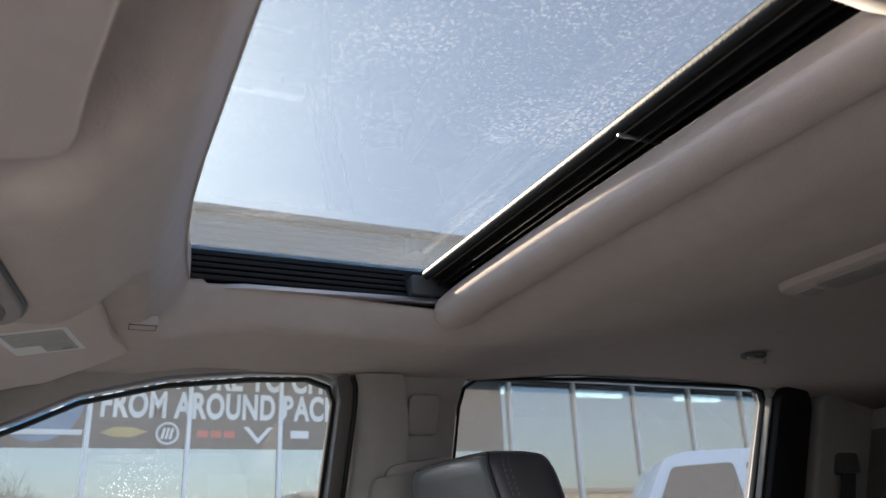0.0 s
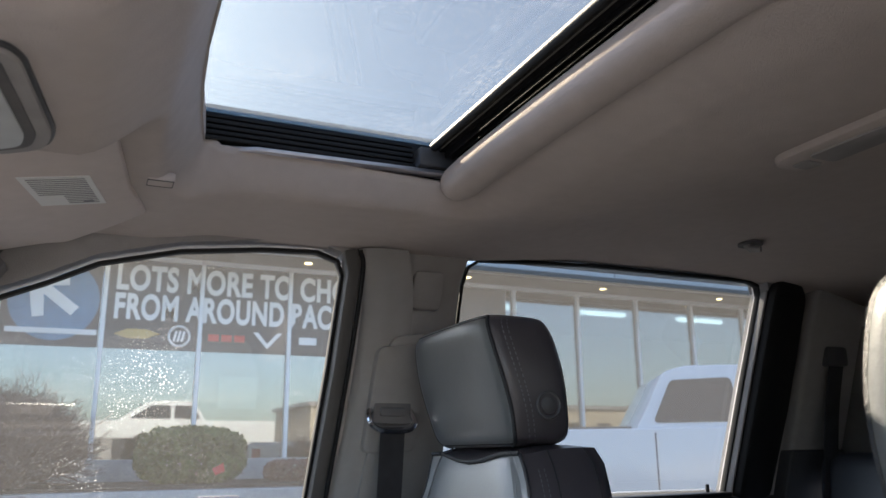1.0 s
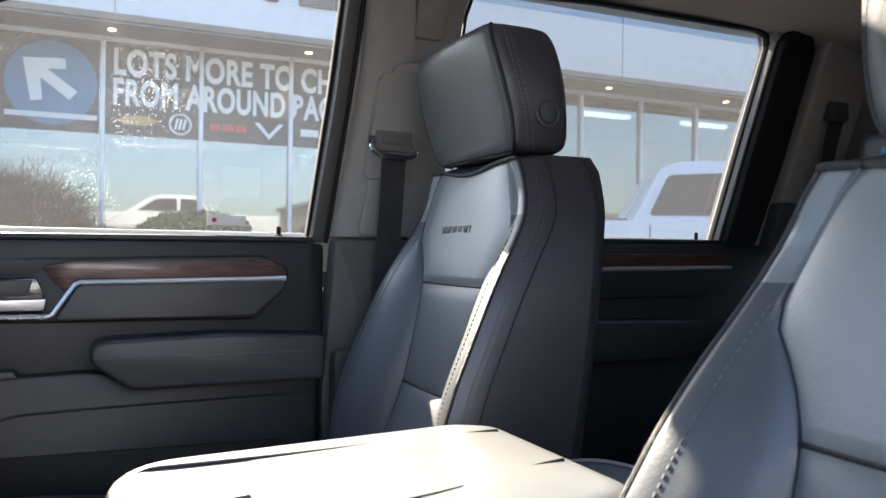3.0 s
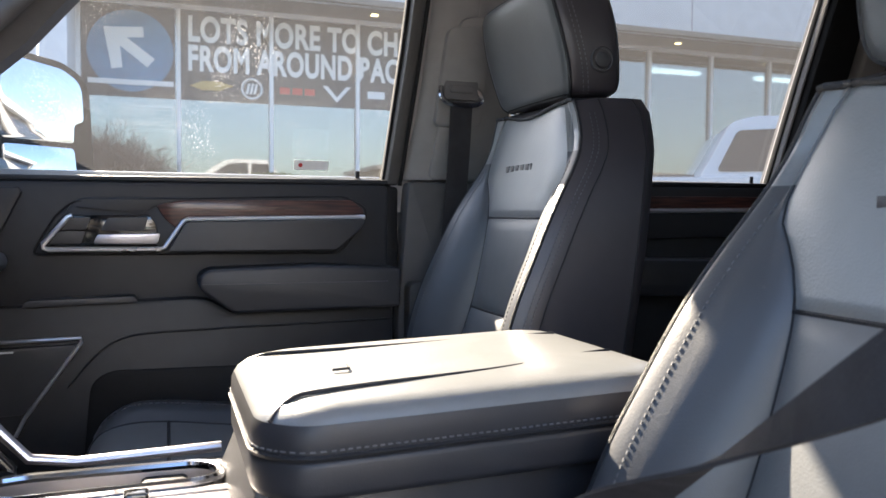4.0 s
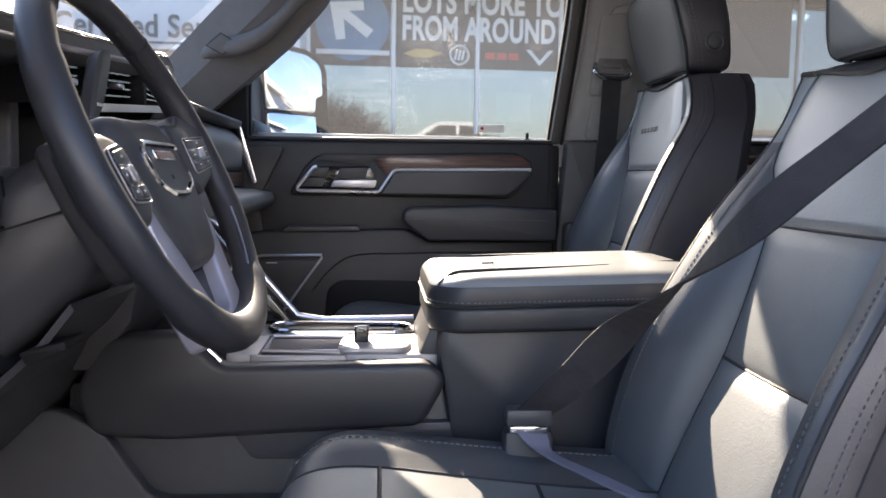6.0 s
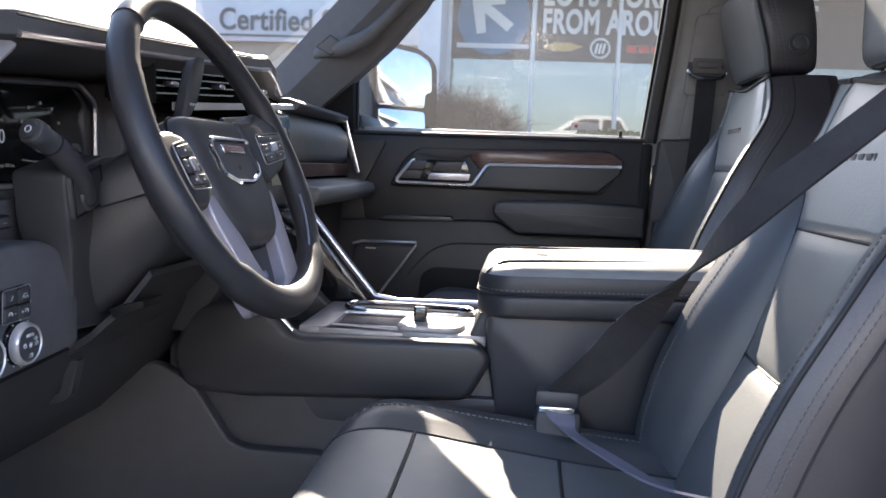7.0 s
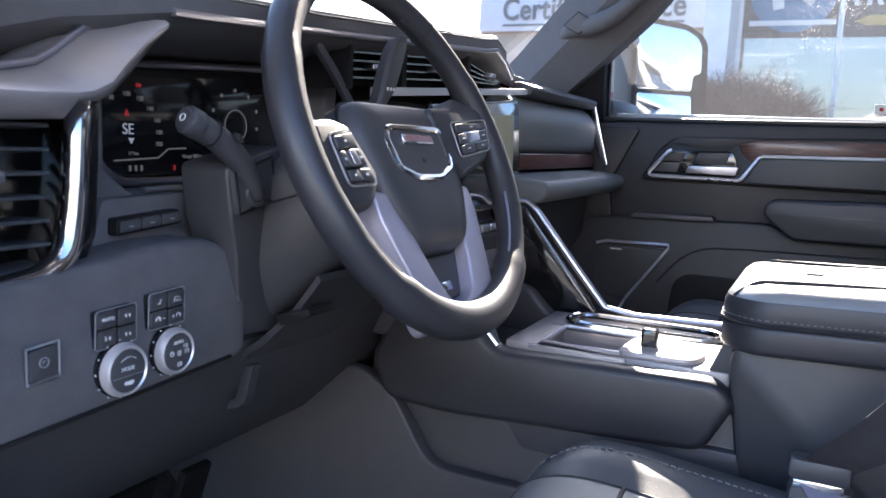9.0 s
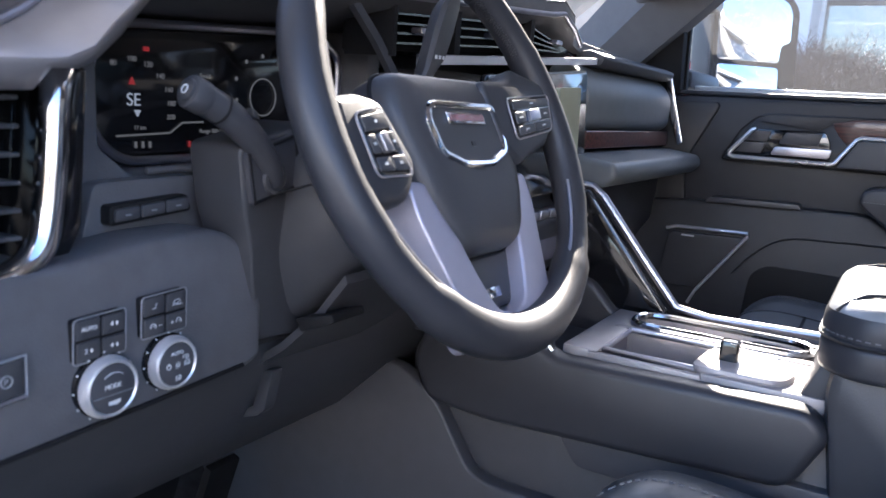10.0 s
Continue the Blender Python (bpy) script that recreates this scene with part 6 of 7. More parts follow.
keypad(-0.6855, 1.1435, (("AUTO", 0, 1), ("4^", 1, 1), ("2^", 0, 0), ("4v", 1, 0)))
keypad(-0.6270, 1.1495, (("seat", 0, 1), ("car", 1, 1), ("-", 0, 0), ("+", 1, 0)))
pb = part("parking_brake_switch", prism(rounded([(-0.771, 1.115), (-0.771, 1.140), (-0.746, 1.142), (-0.746, 1.117)], 0.003), "x", -0.385, -0.3695, 0.002), PLASTIC, pan, "parking brake switch with satin edge")
part("switch_rim", tube([(-0.3705, y, z) for y, z in ((-0.773, 1.113), (-0.773, 1.142), (-0.744, 1.144), (-0.744, 1.115))], 0.0012, 6, closed=True), INK, pb)
part("switch_edge", tube([(-0.3690, -0.771, 1.114), (-0.3690, -0.746, 1.116)], 0.0014, 6), SATIN, pb, "bright lower edge")
part("switch_symbol", ring((-0.3690, -0.7585, 1.129), NX, 0.0040, 0.0006, 20), INK, pb)
words("switch_text", "P", 0.0058, plane_at((-0.3688, -0.7604, 1.1270), (0, 1, 0), (0, 0, 1)), INK, pb, 0.0003)
part("panel_seam", tube([(-0.3705, -0.90, 1.0665), (-0.3705, -0.70, 1.0755), (-0.3705, -0.54, 1.0835)], 0.0022, 6), RUBBER, pan)

# knee panel and footwell
part("knee_panel", prism([(-0.395, 1.085), (-0.445, 0.985), (-0.56, 0.875), (-0.80, 0.86), (-0.80, 1.12), (-0.46, 1.12)], "y", -0.86, 0.20, 0.012), PLASTIC, dash)
part("knee_panel", prism([(-0.36, 1.215), (-0.37, 1.10), (-0.45, 0.98), (-0.80, 0.95), (-0.80, 1.24)], "y", 0.19, 0.79, 0.02), LEATHER_DARK, dash, "black glove box front")
part("release_lever", prism(rounded([(-0.418, 1.046), (-0.404, 1.049), (-0.414, 1.004), (-0.424, 0.995), (-0.447, 0.987), (-0.449, 0.995), (-0.430, 1.004)], 0.003), "y", -0.463, -0.447, 0.002), PLASTIC, dash)
# centre stack
part("stack_body", prism([(-0.52, 1.02), (-0.52, 1.372), (-0.400, 1.370), (-0.356, 1.360), (-0.362, 1.19), (-0.330, 1.165), (-0.345, 1.09), (-0.40, 1.02)], "y", -0.158, 0.222, 0.008), PLASTIC, dash)
part("screen", prism(rounded([(-0.145, 1.198), (-0.145, 1.368), (0.216, 1.397), (0.216, 1.206)], 0.012), "x", lambda p: -0.360, lambda p: -0.338 - 0.06 * (p[1] - 1.2), 0.004), GLOSS, dash, "dark glossy centre screen")
part("screen_film", prism(rounded([(0.085, 1.255), (0.080, 1.362), (0.168, 1.367), (0.178, 1.255)], 0.004), "x", -0.3475, -0.3405), FILM, dash, "pale olive protective film")
STRIP = lambda y: 1.381 + 0.073 * (y + 0.191)  # height of the strip between vents and screen
part("stack_strip", loft([[(-0.372, y, STRIP(y) - 0.006), (-0.358, y, STRIP(y) - 0.005), (-0.357, y, STRIP(y) + 0.005), (-0.372, y, STRIP(y) + 0.006)] for y in (-0.275, -0.1, 0.1, 0.278)]), BRIGHT_TRIM, dash, "satin strip under the vents")
BROW = lambda y: float(np.interp(y, [b[0] for b in brow], [b[1] for b in brow]))
for y0, y1 in ((-0.300, -0.170), (-0.158, 0.052), (0.064, 0.276)):
    low, top = (lambda y: STRIP(y) + 0.008), (lambda y: BROW(y) - 0.012)
    v = part("centre_vent", prism(rounded([(y0, low(y0)), (y0 + 0.004, top(y0)), ((y0 + y1) / 2, top((y0 + y1) / 2)), (y1 - 0.006, top(y1)), (y1, low(y1))], 0.006), "x", -0.46, -0.428, 0.002), RUBBER, dash, "black centre air vent")
    for i in range(4):
        k = (i + 0.6) / 4.4
        zs = [low(y) + (top(y) - low(y)) * k for y in (y0 + 0.005, y1 - 0.005)]
        part("vent_slat", loft([[(-0.428, y, z), (-0.394, y, z + 0.002), (-0.394, y, z + 0.0045), (-0.428, y, z + 0.004)] for y, z in zip((y0 + 0.005, y1 - 0.005), zs)]), GLOSS, v)
    ym = (y0 + y1) / 2
    part("vent_tab", box(-0.400, -0.384, ym - 0.012, ym + 0.012, (low(ym) + top(ym)) / 2 - 0.004, (low(ym) + top(ym)) / 2 + 0.004, 0.002), SATIN, v, "silver vent tab")
    for y in (y0 - 0.003, y1 + 0.003):
        part("vent_frame", loft([[(-0.45, y - 0.0035, z), (-0.383, y - 0.0035, z), (-0.383, y + 0.0035, z), (-0.45, y + 0.0035, z)] for z in (low(y) - 0.004, top(y) + 0.004)]), RUBBER, v)
for i in range(7):
    part("climate_key", box(-0.352, -0.328, -0.13 + 0.038 * i, -0.096 + 0.038 * i, 1.168, 1.182, 0.003), SATIN, dash, "silver climate key")
part("climate_row", box(-0.36, -0.332, -0.14, 0.14, 1.135, 1.162, 0.004), PLASTIC, dash)
part("stack_display", box(-0.345, -0.334, 0.02, 0.125, 1.100, 1.150, 0.003), BELT_LIGHT, dash)
# passenger side
ppad = prism(rounded([(-0.47, 1.295), (-0.415, 1.415), (-0.372, 1.404), (-0.345, 1.37), (-0.348, 1.31), (-0.37, 1.295)], 0.02, 4), "y", 0.224, 0.748, 0.008)
part("passenger_pad", ppad, PAD_GREY, dash, "grey stitched leather dash pad")
part("wood_insert", prism(rounded([(-0.46, 1.268), (-0.345, 1.300), (-0.345, 1.268)], 0.004), "y", 0.224, 0.742, 0.003), WOOD, dash, "dark wood insert")
part("shelf_pad", prism(rounded([(-0.48, 1.262), (-0.34, 1.262), (-0.272, 1.252), (-0.266, 1.232), (-0.285, 1.212), (-0.48, 1.20)], 0.015, 4), "y", 0.165, 0.755, 0.010, 3), PAD_GREY, dash, "grey leather shelf pad")
part("shelf_seam", tube([(-0.270, 0.175, 1.2385), (-0.270, 0.745, 1.2385)], 0.0018, 6), PIPING, dash)
part("end_chrome", prism(rounded([(-0.366, 1.418), (-0.352, 1.418), (-0.312, 1.276), (-0.324, 1.270), (-0.345, 1.330)], 0.004), "y", 0.748, 0.758, 0.003), CHROME, dash, "bright chrome dash end")
part("upper_lip", prism(rounded([(-0.50, 1.418), (-0.375, 1.436), (-0.345, 1.425), (-0.355, 1.408), (-0.50, 1.40)], 0.008), "y", 0.285, 0.75, 0.005), SOFT, dash)

# pedals
ped = thing("pedals", "black rubber pedals in the footwell", "pedals", at=(-0.75, -0.35, 0.70))
part("brake_pad", prism([(-0.72, 0.74), (-0.70, 0.80), (-0.685, 0.795), (-0.705, 0.735)], "y", -0.42, -0.33, 0.004), RUBBER, ped)
part("throttle_pad", prism([(-0.74, 0.64), (-0.69, 0.79), (-0.675, 0.785), (-0.725, 0.64)], "y", -0.285, -0.225, 0.004), RUBBER, ped)
part("arm", tube([(-0.80, -0.37, 1.0), (-0.74, -0.375, 0.78)], 0.010, 8), PLASTIC, ped)
part("bright_clip", box(-0.705, -0.69, -0.345, -0.330, 0.783, 0.792, 0.002), CHROME, ped)

# ---- steering wheel ----
SPOKE = mat("brushed_silver_spoke", (0.46, 0.45, 0.53), 0.40, metal=0.55, vary=0.05, bump=0.10, bump_scale=900)
EMBLEM_RED = mat("dark_red_enamel", (0.10, 0.015, 0.02), 0.25, vary=0.1, coat=0.5)
WC, RK, YW = Vector((-0.237, -0.4015, 1.308)), radians(25.7), radians(-2.5)
AX = Vector((math.cos(RK) * math.cos(YW), math.cos(RK) * math.sin(YW), math.sin(RK)))  # towards the driver
WR = Vector((-math.sin(YW), math.cos(YW), 0))
WU = AX.cross(WR) * 1.0
if WU.z < 0:
    WU = -WU
W = lambda u, v, d=0.0: WC + WR * u + WU * v + AX * d
wheel = thing("steering_wheel", "black leather steering wheel with satin spokes", "steering wheel", at=tuple(WC))
R0 = 0.198
pts, rad = [], []
for k in range(72):
    a = 2 * math.pi * k / 72
    r = R0
    v = r * math.sin(a)
    pts.append(W(r * math.cos(a), v))
    rad.append(0.0168 + (0.0035 if math.sin(a) < -0.72 else 0) + 0.0015 * (abs(math.cos(a)) > 0.9))
rim = part("rim", tube(pts, rad, 14, closed=True, up=AX, flat=1.0), LEATHER_DARK, wheel, "black leather rim")
for a in (52, 128, 232, 308):
    p = W(R0 * math.cos(radians(a)), R0 * math.sin(radians(a)) if a < 180 else R0 * math.sin(radians(a)))
    part("rim_seam", ring(p, WR * -math.sin(radians(a)) + WU * math.cos(radians(a)), 0.0172 if a < 180 else 0.0180, 0.0008, 20), PIPING, rim)
bm = bmesh.new()
for k in range(90):
    a = radians(-25 + k * 1.0)
    for sg in (-1, 1):
        p, q = W((R0 - 0.0165) * math.cos(a), (R0 - 0.0165) * math.sin(a), 0.004 * sg), W((R0 - 0.0168) * math.cos(a + 0.012), (R0 - 0.0168) * math.sin(a + 0.012), -0.001 * sg)
        merged(bm, tube([p, q], 0.0009, 4))
part("lacing", bm, PIPING, rim)
arc = [radians(160 + 180 * k / 60) for k in range(61)]
part("rim_trim", tube([W((R0 - 0.0160) * math.cos(a), (R0 - 0.0160) * math.sin(a), 0.0085) for a in arc], 0.0019, 8), SATIN, rim, "thin satin line along the inner rim")


def wheel_part(name, poly, d0, d1, m, parent, label="", bevel=0.004, dome=0.0):
    bm = bmesh.new()
    r0 = [bm.verts.new(W(u, v, d0)) for u, v in poly]
    r1 = [bm.verts.new(W(u, v, d1 - dome * ((u / 0.1) ** 2 + (v / 0.1) ** 2))) for u, v in poly]
    bm.faces.new(r0)
    bm.faces.new(r1)
    for i in range(len(poly)):
        j = (i + 1) % len(poly)
        bm.faces.new((r0[i], r0[j], r1[j], r1[i]))
    bmesh.ops.recalc_face_normals(bm, faces=bm.faces)
    return part(name, bevelled(bm, bevel, 3), m, parent, label)


W0 = W
W = lambda u, v, d=0.0: W0(1.05 * u - 0.002, 1.05 * v - 0.009, d - 0.026)
pad_poly = rounded([(-0.084, 0.060), (0.084, 0.060), (0.095, 0.026), (0.080, -0.050), (0.050, -0.104), (-0.050, -0.104), (-0.080, -0.050), (-0.095, 0.026)], 0.024, 6)
pad = part("airbag_pad", loft([[W(u * k, -0.02 + (v + 0.02) * k, d) for u, v in pad_poly] for k, d in ((0.97, -0.030), (1.0, -0.012), (1.0, 0.006), (0.985, 0.016), (0.945, 0.0235), (0.88, 0.0285), (0.72, 0.0325), (0.45, 0.0335), (0.15, 0.0335))]), PLASTIC, wheel, "black airbag pad", sharp=60)
part("pad_gap", tube([W(u * 1.008, -0.02 + (v + 0.02) * 1.008, 0.006) for u, v in pad_poly], 0.0018, 6, closed=True), RUBBER, pad)
wheel_part("pad_back", rounded([(-0.086, 0.058), (0.086, 0.058), (0.086, -0.02), (0.06, -0.09), (-0.06, -0.09), (-0.086, -0.02)], 0.02), -0.055, -0.005, PLASTIC, wheel, "", 0.008)
shield_pts = rounded([(-0.050, 0.022), (0.050, 0.022), (0.059, 0.011), (0.053, -0.021), (0.022, -0.032), (-0.022, -0.032), (-0.053, -0.021), (-0.059, 0.011)], 0.007, 3)
em = part("emblem_frame", tube([W(u, v + 0.004, 0.0325) for u, v in shield_pts], 0.0040, 8, closed=True), CHROME, pad, "chrome shield-shaped emblem frame")
part("emblem_bar", slab(plane_at(W(-0.032, 0.008, 0.0330), WR, WU), 0.064, 0.011, 0.003, 0.0008), CHROME, em)
part("emblem_bar", slab(plane_at(W(-0.029, 0.0105, 0.0358), WR, WU), 0.058, 0.006, 0.001), EMBLEM_RED, em, "dark red emblem bar")
part("emblem_dot", slab(plane_at(W(-0.003, -0.012, 0.0334), WR, WU), 0.006, 0.005, 0.001), PIPING, em)
part("pad_mark", slab(plane_at(W(-0.012, -0.034, 0.0332), WR, WU), 0.020, 0.004, 0.0006), PIPING, pad)
for s in (-1, 1):
    wheel_part("lower_spoke", [(s * u, v) for u, v in rounded([(0.060, -0.040), (0.098, -0.034), (0.098, -0.066), (0.078, -0.140), (0.070, -0.178), (0.0, -0.182), (0.0, -0.160), (0.026, -0.152), (0.040, -0.122), (0.054, -0.078)], 0.010)], -0.012, 0.022, SPOKE, wheel, "satin silver lower spoke", 0.006)

wheel_part("centre_cover", rounded([(-0.052, -0.098), (0.052, -0.098), (0.040, -0.122), (0.030, -0.152), (-0.030, -0.152), (-0.040, -0.122)], 0.006), -0.030, 0.004, PLASTIC, wheel, "", 0.004)
part("cover_mark", slab(plane_at(W(-0.013, -0.143, 0.004), WR, WU), 0.026, 0.010, 0.002, 0.0008), CHROME, wheel, "small chrome mark")

W = W0
for outline, plate in (
    ([(-0.186, 0.020), (-0.154, 0.024), (-0.126, 0.018), (-0.104, -0.036), (-0.117, -0.055), (-0.135, -0.068), (-0.167, -0.067), (-0.187, -0.038)], [(-0.167, 0.004), (-0.134, 0.010), (-0.118, -0.045), (-0.162, -0.045)]),
    ([(0.045, 0.046), (0.095, 0.049), (0.118, 0.064), (0.186, 0.050), (0.192, 0.008), (0.148, -0.021), (0.072, -0.042), (0.050, -0.020)], [(0.083, 0.026), (0.182, 0.034), (0.166, -0.005), (0.080, -0.016)]),
):
    sp = wheel_part("side_spoke", rounded(outline, 0.009), -0.030, 0.0105, LEATHER_DARK, wheel, "black side spoke with switches", 0.012)
    q = [Vector(p) for p in plate]
    spot = lambda a, b: tuple(q[0].lerp(q[1], a).lerp(q[3].lerp(q[2], a), b))
    field = lambda a0, a1, b0, b1: [spot(a0, b0), spot(a1, b0), spot(a1, b1), spot(a0, b1)]
    keys = wheel_part("switch_plate", rounded(plate, 0.007), 0.008, 0.0128, GLOSS, sp, "dark switch plate", 0.002)
    part("plate_edge", tube([W(u, v, 0.0118) for u, v in rounded(offset_loop(plate, 0.001), 0.007)], 0.0010, 6, closed=True), SATIN_DARK, keys, "thin satin edge")
    for cell in ((0.06, 0.94, 0.06, 0.30), (0.06, 0.30, 0.36, 0.66), (0.70, 0.94, 0.36, 0.66), (0.06, 0.48, 0.72, 0.94), (0.52, 0.94, 0.72, 0.94)):
        wheel_part("key", rounded(field(*cell), 0.002), 0.011, 0.0145, PLASTIC, keys, "", 0.0009)
        a, b = (cell[0] + cell[1]) / 2, (cell[2] + cell[3]) / 2
        wheel_part("key_mark", field(a - 0.04, a + 0.04, b - 0.02, b + 0.02), 0.0143, 0.0149, WHITE_INK, keys, "", 0)
    wheel_part("roller", rounded(field(0.37, 0.63, 0.36, 0.66), 0.002), 0.010, 0.0170, SATIN, keys, "ribbed silver roller", 0.002)
col = thing("steering_column", "black steering column shroud with stalks", "steering column", at=(-0.38, -0.422, 1.15))
rings = []
for d, w, up, dn in ((-0.045, 0.062, 0.045, -0.060), (-0.07, 0.070, 0.050, -0.072), (-0.11, 0.078, 0.046, -0.090), (-0.17, 0.096, 0.036, -0.112), (-0.24, 0.106, 0.020, -0.126), (-0.30, 0.112, 0.0, -0.132)):
    wl = w + 0.018 * max(0.0, 1 - abs(d + 0.12) / 0.08)
    prof = rounded([(-wl, up * 0.6), (-wl * 0.7, up), (w * 0.7, up), (w, up * 0.6), (w, dn * 0.55), (w * 0.72, dn), (-wl * 0.72, dn), (-wl, dn * 0.55)], 0.018, 3)
    rings.append([W(u, v, d) for u, v in prof])
part("shroud", loft(rings), PLASTIC, col, sharp=50)
part("lower_lip", loft([[W(u, v, d) for u, v in ((-0.085, -0.150 - q), (0.085, -0.150 - q), (0.085, -0.158 - q), (-0.085, -0.158 - q))] for d, q in ((-0.115, -0.052), (-0.16, -0.030), (-0.22, -0.012), (-0.30, 0.0))]), PLASTIC, col, "lower column lip")
part("tilt_lever", prism(rounded([(-0.338, 1.112), (-0.300, 1.128), (-0.302, 1.136), (-0.345, 1.124)], 0.003), "y", -0.500, -0.452, 0.003), RUBBER, col, "small black tilt lever")
part("shroud_split", tube([W(-0.128, -0.010, -0.150), W(-0.112, -0.014, -0.110), W(-0.078, -0.016, -0.068)], 0.0012, 6), RUBBER, col)
part("shroud_collar", ring(W(0, -0.012, -0.062), AX, 0.050, 0.010, 36), PLASTIC, col)
st = part("stalk_boot", prism(rounded([(-0.553, 1.277), (-0.544, 1.230), (-0.482, 1.244), (-0.490, 1.294)], 0.006), "x", -0.384, -0.358, 0.004), SOFT, col, "recessed stalk plate")
part("column_side", prism(rounded([(-0.557, 1.282), (-0.549, 1.228), (-0.537, 1.195), (-0.520, 1.10), (-0.40, 1.09), (-0.40, 1.30), (-0.47, 1.302)], 0.010), "x", -0.425, lambda p: -0.3630 - 0.10 * max(0.0, 1.23 - p[1]), 0.010, 3), PLASTIC, col)
part("boot_edge", tube([(-0.358, y, z) for y, z in ((-0.550, 1.275), (-0.5415, 1.233), (-0.485, 1.2465), (-0.493, 1.291))], 0.0020, 6, closed=True), RUBBER, st)
sl = smooth_line([(-0.360, -0.516, 1.250), (-0.357, -0.523, 1.261), (-0.357, -0.531, 1.272), (-0.358, -0.543, 1.2855), (-0.360, -0.561, 1.3005), (-0.363, -0.579, 1.3125), (-0.366, -0.601, 1.322)], 4)
stalk = part("indicator_stalk", tube(sl, [0.0085 + 0.0046 * min(1, i / 15) for i in range(len(sl))], 16), SOFT, col, "black indicator stalk")
tip = Vector((-0.366, -0.607, 1.3247))
tdir = (sl[-1] - sl[-3]).normalized()
part("stalk_cap", disc(tip + tdir * 0.003, tdir, 0.0140, 0.018, 32, 0.003), SOFT, stalk)
part("stalk_button", disc(tip + tdir * 0.0055, tdir, 0.0098, 0.006, 28, 0.001), PLASTIC, stalk)
part("stalk_collar", ring((-0.357, -0.519, 1.254), (1, 0, 0), 0.0115, 0.0034, 24), PLASTIC, stalk)
part("stalk_ring", ring(tip - tdir * 0.030, tdir, 0.0136, 0.0010, 28), RUBBER, stalk)
part("stalk_switch", prism([(-0.558, 1.307), (-0.552, 1.305), (-0.556, 1.312), (-0.562, 1.315)], "x", -0.352, -0.344, 0.001), PLASTIC, stalk)
part("stalk_mark", ring(tip + tdir * 0.0058, tdir, 0.0035, 0.0006, 14), WHITE_INK, stalk)
lever = part("gear_lever", loft([[(x + 0.010 * c, y + w * e, z + 0.004 * c) for c, e in ((-1, -0.7), (-0.6, -1), (0.6, -1), (1, -0.7), (1, 0.7), (0.6, 1), (-0.6, 1), (-1, 0.7))] for x, y, z, w in ((-0.352, -0.300, 1.345, 0.010), (-0.350, -0.288, 1.362, 0.013), (-0.350, -0.278, 1.375, 0.019), (-0.348, -0.268, 1.405, 0.021), (-0.347, -0.258, 1.432, 0.019), (-0.347, -0.254, 1.442, 0.012))]), PLASTIC, col, "black paddle-shaped gear lever")
for i in range(3):
    part("lever_mark", box(-0.3395, -0.3385, -0.288 + 0.008 * i, -0.284 + 0.008 * i, 1.376, 1.380), WHITE_INK, lever)
part("lever_root", tube([(-0.33, -0.36, 1.325), (-0.345, -0.315, 1.338), (-0.352, -0.295, 1.352)], 0.010, 10), PLASTIC, col)


# ---- outside ----
def ground_z(x, y):
    ease = lambda t: t * t * (3 - 2 * t)
    up = 0.33 * ease(min(1, max(0, (y - 2.6) / 2.8))) + 0.69 * ease(min(1, max(0, (y - 8.0) / 0.18)))
    return up + 1.1 * ease(min(1, max(0, (-2.2 - y) / 1.6)))


bm = bmesh.new()
gx = [-2500, -600, -200, -80, -40, -20, -10, -5, 0, 5, 10, 20, 40, 80, 200, 600, 2500]
gy = [-2500, -600, -200, -60, -30, -15, -5, -3.8, -3.4, -3.0, -2.6, -2.2, 0, 2.6, 3.2, 3.8, 4.4, 5, 5.4, 8.0, 8.09, 8.18, 12, 20, 60, 200, 600, 2500]
gv = {(x, y): bm.verts.new((x, y, ground_z(x, y))) for x in gx for y in gy}
for a, b in zip(gx, gx[1:]):
    for c, d in zip(gy, gy[1:]):
        bm.faces.new((gv[a, c], gv[b, c], gv[b, d], gv[a, d]))
tagged(part("ground", bm, ASPHALT), "dark asphalt lot rising to the shop front", "ground", kind="structure")
tagged(part("kerb", box(-30, 40, 8.0, 8.18, 0.25, 1.16, 0.02), CONCRETE), "pale concrete kerb before the planting", "kerb", kind="structure")
tagged(part("planting_bed", box(-30, 40, 8.18, 10.0, 0.9, 1.20, 0.02), MULCH), "dark mulch planting bed", "planting bed", kind="structure")

B = 10.15
shop = thing("shop_building", "long showroom with white fascia and tall glass bays", "building", at=(4, B, 1.1))
part("plinth", box(-1.06, 36, 9.98, 10.35, 1.0, 1.46, 0.01), CONCRETE, shop)
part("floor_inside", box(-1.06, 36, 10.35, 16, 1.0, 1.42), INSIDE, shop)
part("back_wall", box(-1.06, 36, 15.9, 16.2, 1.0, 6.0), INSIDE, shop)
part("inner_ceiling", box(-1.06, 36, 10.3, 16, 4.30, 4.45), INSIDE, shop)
fas = part("fascia", box(-1.06, 36, 9.20, 9.45, 4.06, 5.75, 0.01), PANEL_WHITE, shop, "white metal fascia")
part("soffit", box(-1.06, 36, 9.45, 10.4, 4.06, 4.12), SOFFIT, shop, "brown soffit")
part("fascia_edge", box(-1.06, 36, 9.17, 9.24, 4.03, 4.11, 0.005), SOFFIT, shop)
part("roof_cap", box(-1.06, 36, 9.12, 16, 5.75, 5.85), SATIN_DARK, shop)
STEP = 1.196
x0 = 0.160
